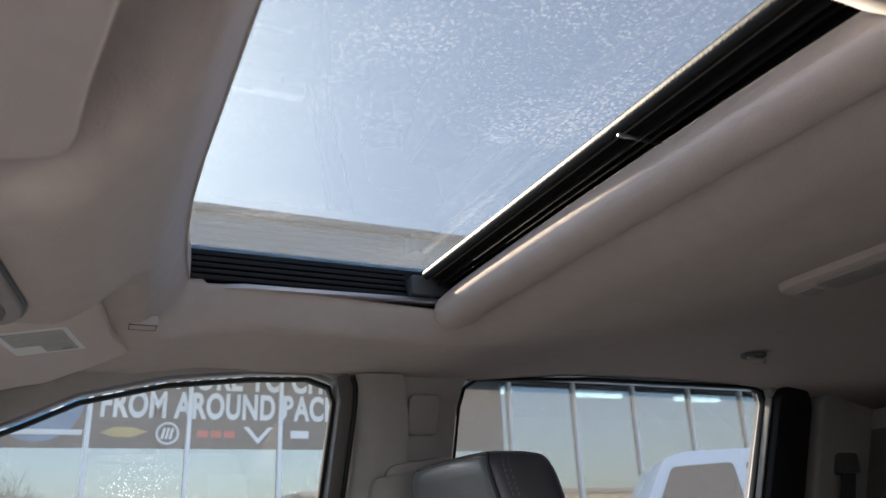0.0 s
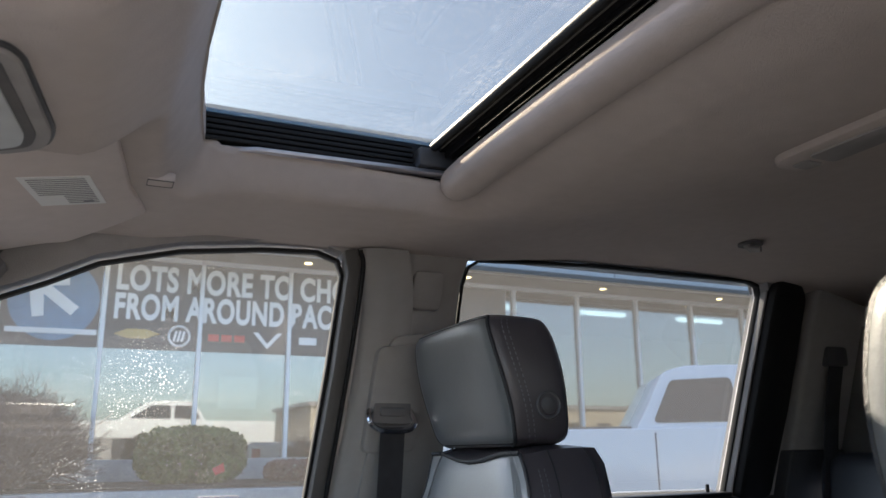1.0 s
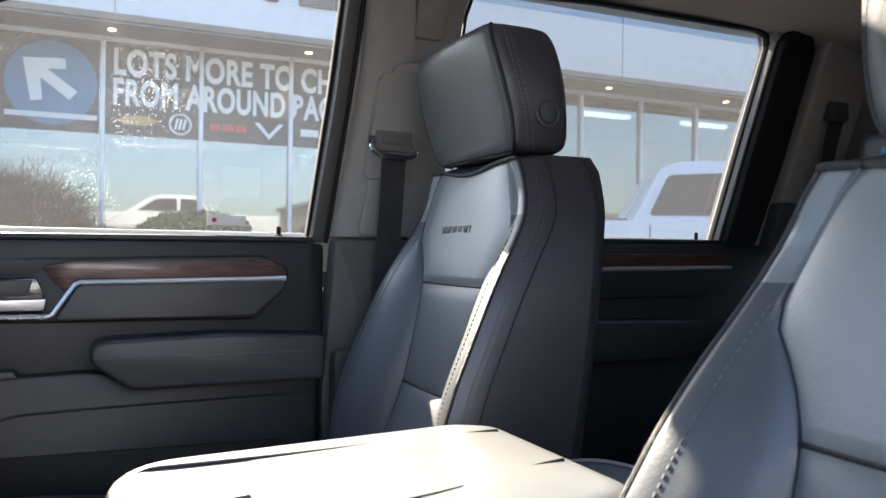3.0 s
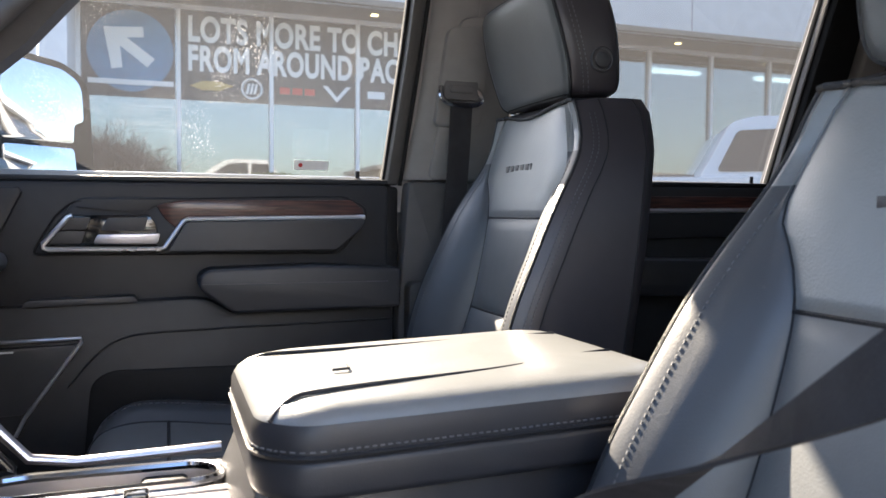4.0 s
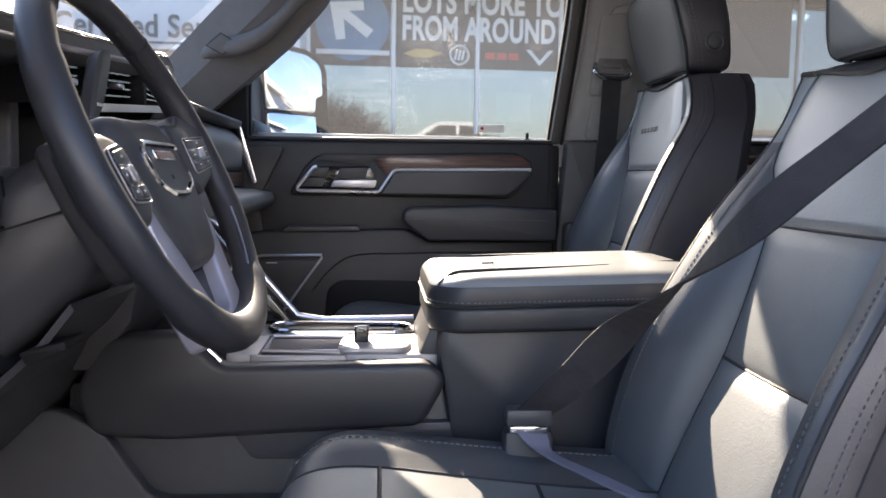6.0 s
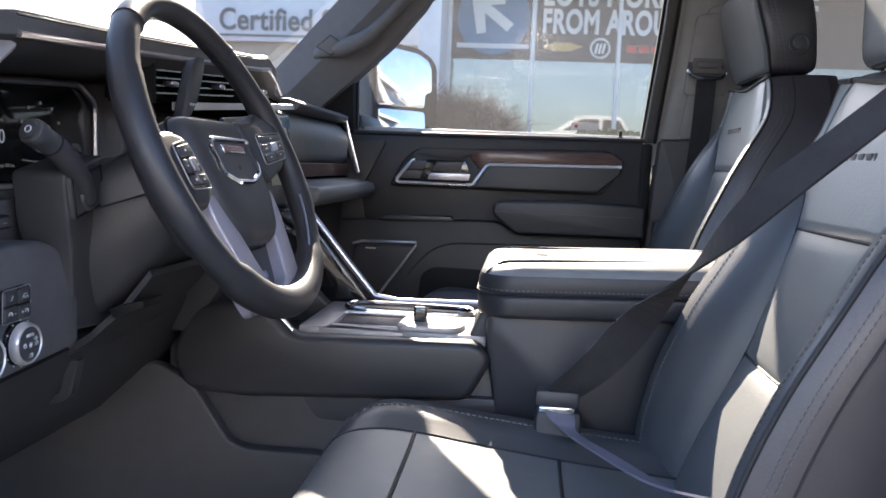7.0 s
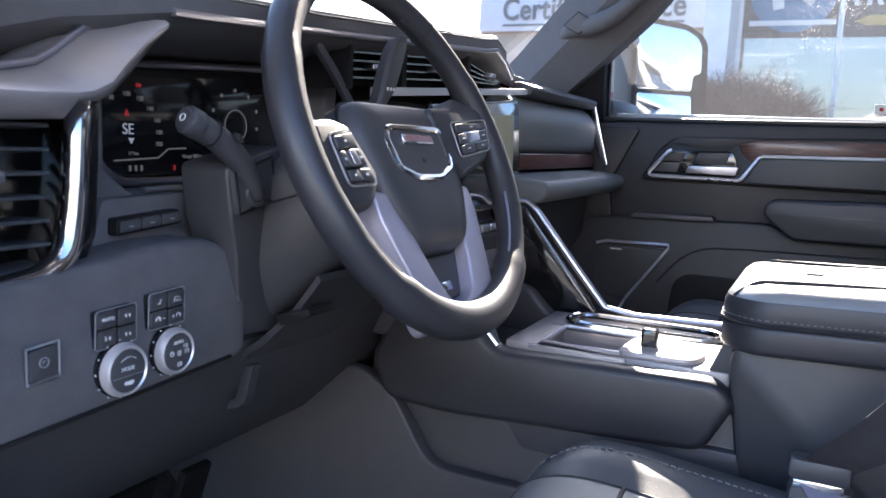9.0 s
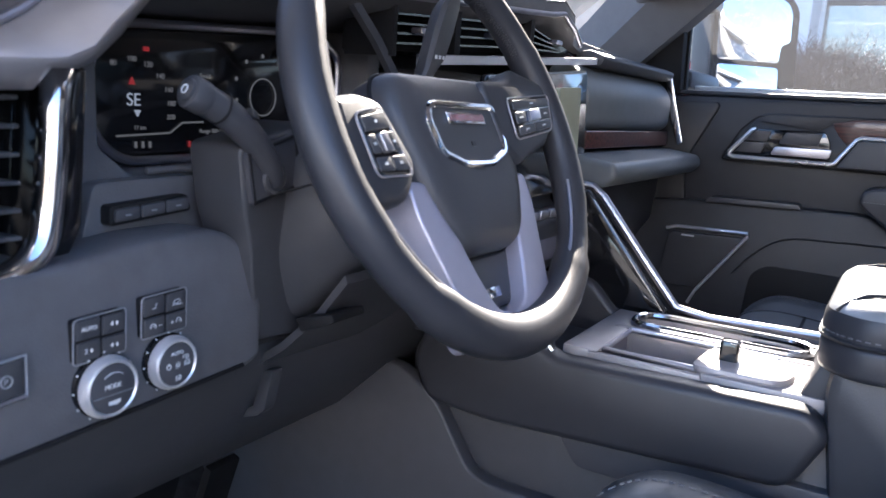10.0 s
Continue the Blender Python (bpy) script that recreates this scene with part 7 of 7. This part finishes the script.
for i in range(-1, 28):
    x = x0 + STEP * i
    part("mullion", box(x - 0.028, x + 0.028, 10.10, 10.22, 1.46, 4.06, 0.006), MULLION, shop)
    pane = part("pane", box(x + 0.028, x + STEP - 0.028, 10.155, 10.165, 1.46, 4.06), GLASS_STORE, shop)
    if i % 3 == 0:
        part("seam", box(x + 0.1, x + 0.115, 9.196, 9.20, 4.08, 5.74), SATIN_DARK, shop)
part("end_wall", box(-1.36, -1.06, 9.20, 16, 0.9, 5.75, 0.01), PANEL_WHITE, shop, "white end wall")
part("transom", box(-1.06, 36, 10.10, 10.22, 4.0, 4.06), MULLION, shop)
for i in range(0, 12):
    part("downlight", disc((0.25 + 2.45 * i, 9.75, 4.055), (0, 0, -1), 0.05, 0.03, 16), LAMP_YELLOW, shop, "small yellow downlight")
for i in range(0, 10):
    part("showroom_lamp", box(1.2 + 2.6 * i, 2.4 + 2.6 * i, 12.6, 12.72, 4.20, 4.28), LAMP_WHITE, shop, "strip lamp")
# fascia sign as plain blocks
for i, x in enumerate((-0.75, -0.15, 0.62, 1.34, 2.10, 2.55, 3.05)):
    wd = 0.16 if i == 4 else 0.46
    part("sign_block", box(x * 0.95, x * 0.95 + wd, 9.14, 9.20, 4.50, 4.92, 0.01), LETTER_GREY, fas, "dark grey sign block")

ban = thing("window_banner", "charcoal window banner with white lettering", "banner", at=(2.5, 10.09, 2.83))
part("sheet", box(0.19, 6.0, 10.145, 10.152, 2.83, 4.0), BANNER, ban)
words("lettering", "LOTS MORE TO CHOOSE", 0.455, Matrix.Translation((0.285, 10.140, 3.610)) @ plane_at((0, 0, 0), (1, 0, 0), (0, 0, 1)), LETTER, ban, 0.003, 3.72, 0.0155)
words("lettering", "FROM AROUND BACK", 0.455, Matrix.Translation((0.283, 10.140, 3.228)) @ plane_at((0, 0, 0), (1, 0, 0), (0, 0, 1)), LETTER, ban, 0.003, 3.10, 0.0155)
LZ = 3.02
part("logo", prism([(0.30, LZ), (0.46, LZ + 0.07), (0.68, LZ + 0.07), (0.86, LZ + 0.02), (0.68, LZ - 0.05), (0.46, LZ - 0.05)], "y", 10.136, 10.145), GOLD, ban, "plain gold cross shape")
part("logo", ring((1.10, 10.14, LZ), (0, -1, 0), 0.13, 0.016, 32), LETTER, ban, "plain ring shape")
for i in range(3):
    part("logo", prism([(1.02 + 0.05 * i, LZ - 0.07), (1.05 + 0.05 * i, LZ + 0.07), (1.08 + 0.05 * i, LZ + 0.07), (1.05 + 0.05 * i, LZ - 0.07)], "y", 10.137, 10.145), LETTER, ban)
for i in range(3):
    part("logo", box(1.47 + 0.17 * i, 1.61 + 0.17 * i, 10.137, 10.145, LZ - 0.045, LZ + 0.045), RED, ban, "plain red block")
for s in (-1, 1):
    part("logo", prism([(2.26, LZ - 0.12), (2.26 + s * 0.20, LZ + 0.10), (2.26 + s * 0.13, LZ + 0.10), (2.26, LZ - 0.05)], "y", 10.137, 10.145), LETTER, ban, "plain chevron shape")
part("logo", box(2.70, 2.95, 10.137, 10.145, LZ - 0.04, LZ + 0.06), LETTER, ban)
arr = thing("arrow_banner", "blue window banner with a white arrow", "banner", at=(-0.4, 10.09, 2.83))
part("sheet", box(-1.0, 0.12, 10.145, 10.152, 2.83, 4.0), BANNER, arr)
part("disc", disc((-0.42, 10.144, 3.42), (0, -1, 0), 0.52, 0.004, 48), BANNER_BLUE, arr, "blue round")
part("arrow", prism([(-0.74, 3.70), (-0.27, 3.73), (-0.26, 3.60), (-0.47, 3.585), (-0.13, 3.33), (-0.22, 3.22), (-0.545, 3.475), (-0.52, 3.20), (-0.65, 3.18)], "y", 10.130, 10.138), LETTER, arr, "white arrow")
part("bar", box(-0.93, 0.10, 10.130, 10.140, 2.985, 3.05), LETTER, arr, "white bar")
notice = thing("window_notice", "pale notice sheet behind the shop glass", "notice", at=(1.9, 10.2, 2.1))
part("sheet", box(1.66, 2.16, 10.22, 10.225, 2.10, 2.52), WHITE_LABEL, notice)

# wing with the second sign
wing = thing("service_wing", "pale wing building with a grey lettered sign", "building", at=(-6, 18, 1.0))
part("sign_panel", box(-8.25, -2.6, 18.0, 18.3, 4.14, 6.2, 0.02), PANEL_WHITE, wing, "pale sign panel")
part("lower_wall", box(-8.25, -2.6, 18.15, 20, 1.0, 4.14), BRICK_TAN, wing, "tan lower wall")
words("lettering", "Certified Service", 0.74, Matrix.Translation((-7.58, 17.97, 4.42)) @ plane_at((0, 0, 0), (1, 0, 0), (0, 0, 1)), LETTER_GREY, wing, 0.01, 4.5, 0.012)
part("underline", box(-7.58, -3.1, 17.97, 18.0, 4.26, 4.31), LETTER_GREY, wing)


def twig(vs, fs, p, d, length, r, depth, rng):
    """A branch that forks into finer ones."""
    bend = Vector((rng.uniform(-1, 1), rng.uniform(-1, 1), rng.uniform(-1, 1))) * length * 0.08
    q = p + d * length
    side = d.orthogonal().normalized()
    o = d.cross(side)
    rings = []
    for c, k in ((p, r), (p.lerp(q, 0.5) + bend, r * 0.8), (q, r * 0.55)):
        rings.append(len(vs))
        vs += [tuple(c + k * (math.cos(2.094 * i) * side + math.sin(2.094 * i) * o)) for i in range(3)]
    for a, b in zip(rings, rings[1:]):
        fs += [(a + i, a + (i + 1) % 3, b + (i + 1) % 3, b + i) for i in range(3)]
    if depth == 0:
        return
    for _ in range(rng.choice((2, 3, 3, 4))):
        nd = (d + Vector((rng.uniform(-1, 1), rng.uniform(-1, 1), rng.uniform(-0.5, 0.7))) * 0.75).normalized()
        twig(vs, fs, p.lerp(q, rng.uniform(0.5, 1)), nd, length * rng.uniform(0.55, 0.82), max(r * 0.62, 0.0022), depth - 1, rng)


def bare_shrub(at, size, seed, label):
    rng = random.Random(seed)
    ob = thing("bare_shrub", label, "shrub", group="bare shrubs", at=at)
    vs, fs = [], []
    for _ in range(int(80 * size)):
        d = Vector((rng.uniform(-1, 1), rng.uniform(-1, 1), rng.uniform(0.25, 1.4))).normalized()
        twig(vs, fs, Vector(at) + Vector((rng.uniform(-0.15, 0.15), rng.uniform(-0.15, 0.15), -0.05)), d, 0.27 * size, 0.008 * size, 4, rng)
    me = bpy.data.meshes.new("branches")
    me.from_pydata(vs, [], fs)
    me.materials.append(BARK)
    adopt(new("branches", me), ob)
    return ob


def leafy(at, half, seed, m, name, label, cat, count=2600, leaf=0.035):
    """A clipped bush: many small leaves through an uneven box, over a few stems."""
    rng = random.Random(seed)
    ob = thing(name, label, cat, at=at)
    vs, fs = [], []
    for _ in range(count):
        while True:
            u = Vector((rng.uniform(-1, 1), rng.uniform(-1, 1), rng.uniform(-1, 1)))
            k = (abs(u.x) ** 3 + abs(u.y) ** 3 + abs(u.z) ** 3) ** (1 / 3)
            if 0.72 < k < 1.0 + 0.10 * noise.noise(u * 2.3 + Vector((seed, 0, 0))):
                break
        c = Vector((at[0] + u.x * half[0], at[1] + u.y * half[1], at[2] + half[2] + u.z * half[2]))
        a = Vector((rng.uniform(-1, 1), rng.uniform(-1, 1), rng.uniform(-1, 1))).normalized()
        b = a.orthogonal().normalized()
        s = leaf * rng.uniform(0.6, 1.4)
        i = len(vs)
        vs += [c - a * s, c + b * s * 0.5, c + a * s, c - b * s * 0.5]
        fs.append((i, i + 1, i + 2, i + 3))
    me = bpy.data.meshes.new("foliage")
    me.from_pydata([tuple(v) for v in vs], [], fs)
    me.materials.append(m)
    adopt(new("foliage", me), ob)
    bm = bmesh.new()
    for k in range(5):
        merged(bm, tube([(at[0] + rng.uniform(-0.1, 0.1), at[1], at[2] - 0.05), (at[0] + rng.uniform(-0.7, 0.7) * half[0], at[1], at[2] + half[2] * 1.3)], [0.018, 0.008], 5))
    part("stems", bm, BARK, ob)
    return ob


bare_shrub((-0.80, 8.85, 1.18), 1.9, 3, "bare twiggy round shrub beside the shop front")
bare_shrub((3.25, 9.2, 1.18), 1.0, 8, "bare twiggy shrub beyond the hedge")
bare_shrub((9.2, 9.2, 1.18), 1.0, 12, "bare red-brown shrub behind the parked pickup")
leafy((1.20, 8.9, 1.18), (0.60, 0.42, 0.32), 5, HEDGE, "hedge", "clipped green evergreen bush in the bed", "bush", 5200, 0.04)
leafy((2.45, 8.9, 1.18), (0.40, 0.35, 0.13), 6, LEAF_RED, "low_shrub", "low brown-red shrub in the bed", "bush", 1500)
leafy((6.9, 9.0, 1.18), (0.7, 0.4, 0.30), 7, LEAF_RED, "low_shrub", "low brown-red shrub in the bed", "bush", 2500)
flag = thing("marker_flag", "small red marker in the hedge", "marker", at=(1.45, 8.45, 1.3))
part("cloth", prism([(1.38, 1.36), (1.50, 1.42), (1.52, 1.33), (1.42, 1.29)], "y", 8.46, 8.468), RED, flag)


def pickup(at, label, flip=1, paint=None):
    """A white crew-cab pickup, front towards +x where flip is 1."""
    paint = paint or PAINT_WHITE
    ob = thing("pickup_truck", label, "pickup truck", group="parked pickups", at=at)
    X = lambda x: at[0] + flip * x
    Y0, Y1 = at[1] - 1.0, at[1] + 1.0
    up = lambda pts: [(X(x), z + at[2]) for x, z in pts]
    part("lower_body", prism(rounded(up([(-3.05, 0.62), (-3.05, 1.40), (-0.95, 1.40), (1.35, 1.42), (2.85, 1.36), (3.0, 1.20), (3.05, 0.62)]), 0.06), "y", Y0, Y1, 0.05, 3), paint, ob)
    cab = part("cab", prism(rounded(up([(-0.98, 1.36), (-0.86, 1.55), (-0.66, 1.92), (-0.45, 1.98), (0.55, 1.98), (0.85, 1.90), (1.55, 1.40)]), 0.08), "y", lambda p: Y0 + 0.06 + 0.36 * max(0, p[1] - at[2] - 1.38), lambda p: Y1 - 0.06 - 0.36 * max(0, p[1] - at[2] - 1.38), 0.05, 3), paint, ob)
    for yy, q in ((Y0 + 0.055, 1), (Y1 - 0.055, -1)):
        f0 = lambda p: yy + q * (0.36 * max(0, p[1] - at[2] - 1.38) - 0.006)
        f1 = lambda p: yy + q * (0.36 * max(0, p[1] - at[2] - 1.38) + 0.01)
        part("side_window", prism(rounded(up([(-0.80, 1.45), (-0.60, 1.84), (-0.05, 1.86), (-0.02, 1.45)]), 0.05), "y", f0, f1), GLASS_DARK, cab, "dark side window")
        part("side_window", prism(rounded(up([(0.06, 1.45), (0.06, 1.86), (0.62, 1.85), (1.22, 1.46)]), 0.05), "y", f0, f1), GLASS_DARK, cab, "dark side window")
        for x in (-0.52, 0.34):
            part("door_handle", box(X(x) - 0.09, X(x) + 0.09, yy - 0.03 - 0.02 * q, yy + 0.03 - 0.02 * q, at[2] + 1.24, at[2] + 1.29, 0.012), CHROME, cab, "door handle")
        part("door_gap", box(X(-0.80) - 0.006, X(-0.80) + 0.006, min(Y0, yy) - 0.002 if q > 0 else Y1 - 0.01, Y0 + 0.01 if q > 0 else Y1 + 0.002, at[2] + 0.70, at[2] + 1.36), RUBBER, cab)
    part("windscreen", prism(up([(1.48, 1.42), (0.86, 1.87), (0.875, 1.89), (1.52, 1.43)]), "y", Y0 + 0.22, Y1 - 0.22), GLASS_DARK, cab, "dark windscreen")
    part("bed_rail", box(min(X(-3.0), X(-1.0)), max(X(-3.0), X(-1.0)), Y0 + 0.02, Y0 + 0.12, at[2] + 1.39, at[2] + 1.42, 0.01), PLASTIC, ob)
    for x in (-1.95, 1.95):
        for y in (Y0 + 0.10, Y1 - 0.10):
            w = part("wheel", disc((X(x), y - 0.13 if y < at[1] else y + 0.13, at[2] + 0.40), (0, -1 if y < at[1] else 1, 0), 0.40, 0.26, 32, 0.03), RUBBER, ob)
            part("rim", disc((X(x), y - 0.14 if y < at[1] else y + 0.14, at[2] + 0.40), (0, -1 if y < at[1] else 1, 0), 0.24, 0.02, 24, 0.01), SATIN, w)
    for y in (Y0 + 0.25, Y1 - 0.25):
        part("tail_lamp", box(X(-3.06) - 0.02, X(-3.06) + 0.02, y - 0.10, y + 0.10, at[2] + 0.95, at[2] + 1.30, 0.01), RED, ob, "red tail lamp")
    for y in (Y0 + 0.25, Y1 - 0.25):
        part("headlight", box(X(3.0) - 0.05, X(3.0) + 0.05, y - 0.14, y + 0.14, at[2] + 1.02, at[2] + 1.22, 0.02), SATIN, ob, "headlight")
    part("bumper", box(min(X(2.98), X(3.16)), max(X(2.98), X(3.16)), Y0 + 0.05, Y1 - 0.05, at[2] + 0.55, at[2] + 0.80, 0.04), CHROME, ob)
    return ob


pickup((5.93, 5.6, 0.30), "white crew-cab pickup parked in the next row", 1).rotation_euler = (0, 0, radians(-30))
pickup((2.5, -5.2, 1.1), "white crew-cab pickup parked across the lane", -1)
pickup((-6.6, 15.6, 1.0), "dark red pickup parked before the service wing", -1, PAINT_RED)

# own bonnet, seen through the windscreen
hood = thing("truck_bonnet", "white truck bonnet ahead of the windscreen", "bonnet", at=(-1.6, 0, 1.2))
part("panel", prism(rounded([(-2.35, 1.05), (-2.30, 1.27), (-1.15, 1.335), (-0.95, 1.335), (-0.95, 1.0), (-2.3, 0.7)], 0.06), "y", -0.88, 0.88, 0.05, 3), PAINT_WHITE, hood)

# outside mirror on the passenger door
mir = thing("door_mirror", "tall black tow mirror on the door", "mirror", at=(-0.30, 1.05, 1.40))
MIRROR = mat("mirror_glass", (0.92, 0.94, 0.95), 0.02, metal=1.0, vary=0.01)
MM = plane_at((-0.345, 1.140, 1.395), (0.72, 0.69, 0.0), (-0.06, 0.05, 1))


def mirror_slab(name, poly, d0, d1, m, label="", bevel=0.006, r=0.02, parent=None):
    bm = prism(rounded(poly, r), "z", d0, d1, bevel, 3)
    bm.transform(MM)
    return part(name, bm, m, parent or mir, label)


HOUSE = [(-0.010, -0.02), (-0.012, 0.285), (0.02, 0.300), (0.17, 0.288), (0.222, 0.262), (0.240, 0.235), (0.240, -0.02)]
hs = mirror_slab("housing", HOUSE, -0.11, -0.006, PLASTIC, "", 0.02)
mirror_slab("frame", offset_loop(HOUSE, 0.002), -0.008, 0.006, RUBBER, "black mirror surround", 0.003, parent=hs)
mirror_slab("main_glass", [(0.0, 0.095), (-0.002, 0.272), (0.03, 0.284), (0.165, 0.272), (0.205, 0.252), (0.218, 0.228), (0.218, 0.150), (0.190, 0.142), (0.186, 0.095)], 0.006, 0.008, MIRROR, "clear mirror glass", 0.0005, 0.012, hs)
mirror_slab("wide_glass", [(0.002, 0.0), (0.002, 0.083), (0.186, 0.083), (0.190, 0.0)], 0.006, 0.008, MIRROR, "small wide-angle mirror glass", 0.0005, 0.012, hs)
part("arm", box(-0.42, -0.33, 0.86, 1.16, 1.395, 1.445, 0.02), PLASTIC, mir)
part("arm", box(-0.42, -0.34, 0.86, 1.14, 1.60, 1.64, 0.015), PLASTIC, mir)


# distance
def far_house(x0, x1, y0, y1, h, m, label):
    ob = thing("far_building", label, "building", group="far buildings", at=((x0 + x1) / 2, (y0 + y1) / 2, 0))
    part("wall", box(x0, x1, y0, y1, 0, h), m, ob)
    part("roof", box(x0 - 0.4, x1 + 0.4, y0 - 0.4, y1 + 0.4, h, h + 0.4), SATIN_DARK, ob)
    n = max(2, int((x1 - x0) / 4))
    for i in range(n):
        x = x0 + (x1 - x0) * (i + 0.5) / n
        for yy, nm in ((y0 - 0.03, "window"), (y1 + 0.03, "window")):
            part(nm, box(x - 0.9, x + 0.9, yy - 0.03, yy + 0.03, h * 0.4, h * 0.75), GLASS_DARK, ob)
    return ob


far_house(20, 60, -70, -55, 6, BRICK_TAN, "low tan building across the road")
far_house(-70, -30, -80, -60, 7, PANEL_WHITE, "low white building across the road")


def tree_belt(seed, pts, label):
    rng = random.Random(seed)
    ob = thing("tree_belt", label, "trees", kind="stuff", at=(pts[0][0], pts[0][1], 0))
    vs, fs = [], []
    for x, y, h in pts:
        for _ in range(70):
            a = Vector((x + rng.uniform(-3, 3), y + rng.uniform(-3, 3), rng.uniform(0, h * 0.4)))
            b = a + Vector((rng.uniform(-2, 2), rng.uniform(-2, 2), rng.uniform(0.3, 0.6) * h))
            w = rng.uniform(0.05, 0.22)
            i = len(vs)
            vs += [tuple(a + Vector((w, 0, 0))), tuple(a - Vector((w, 0, 0))), tuple(b), tuple(a + Vector((0, w, 0))), tuple(a - Vector((0, w, 0)))]
            fs += [(i, i + 1, i + 2), (i + 3, i + 4, i + 2)]
    me = bpy.data.meshes.new("tree_belt")
    me.from_pydata(vs, [], fs)
    me.materials.append(FAR_TREES)
    adopt(new("branches", me), ob)


rng = random.Random(21)
tree_belt(1, [(x, -95 + rng.uniform(-8, 8), rng.uniform(6, 11)) for x in range(-120, 140, 5)], "far belt of bare trees")
tree_belt(2, [(-60 + rng.uniform(-8, 8), y, rng.uniform(7, 13)) for y in range(-20, 90, 5)], "far belt of bare trees ahead")
tree_belt(3, [(x + rng.uniform(-4, 4), 60 + rng.uniform(-8, 8) - 0.35 * x, rng.uniform(9, 16)) for x in range(-120, 10, 3)], "bare trees behind the service wing")
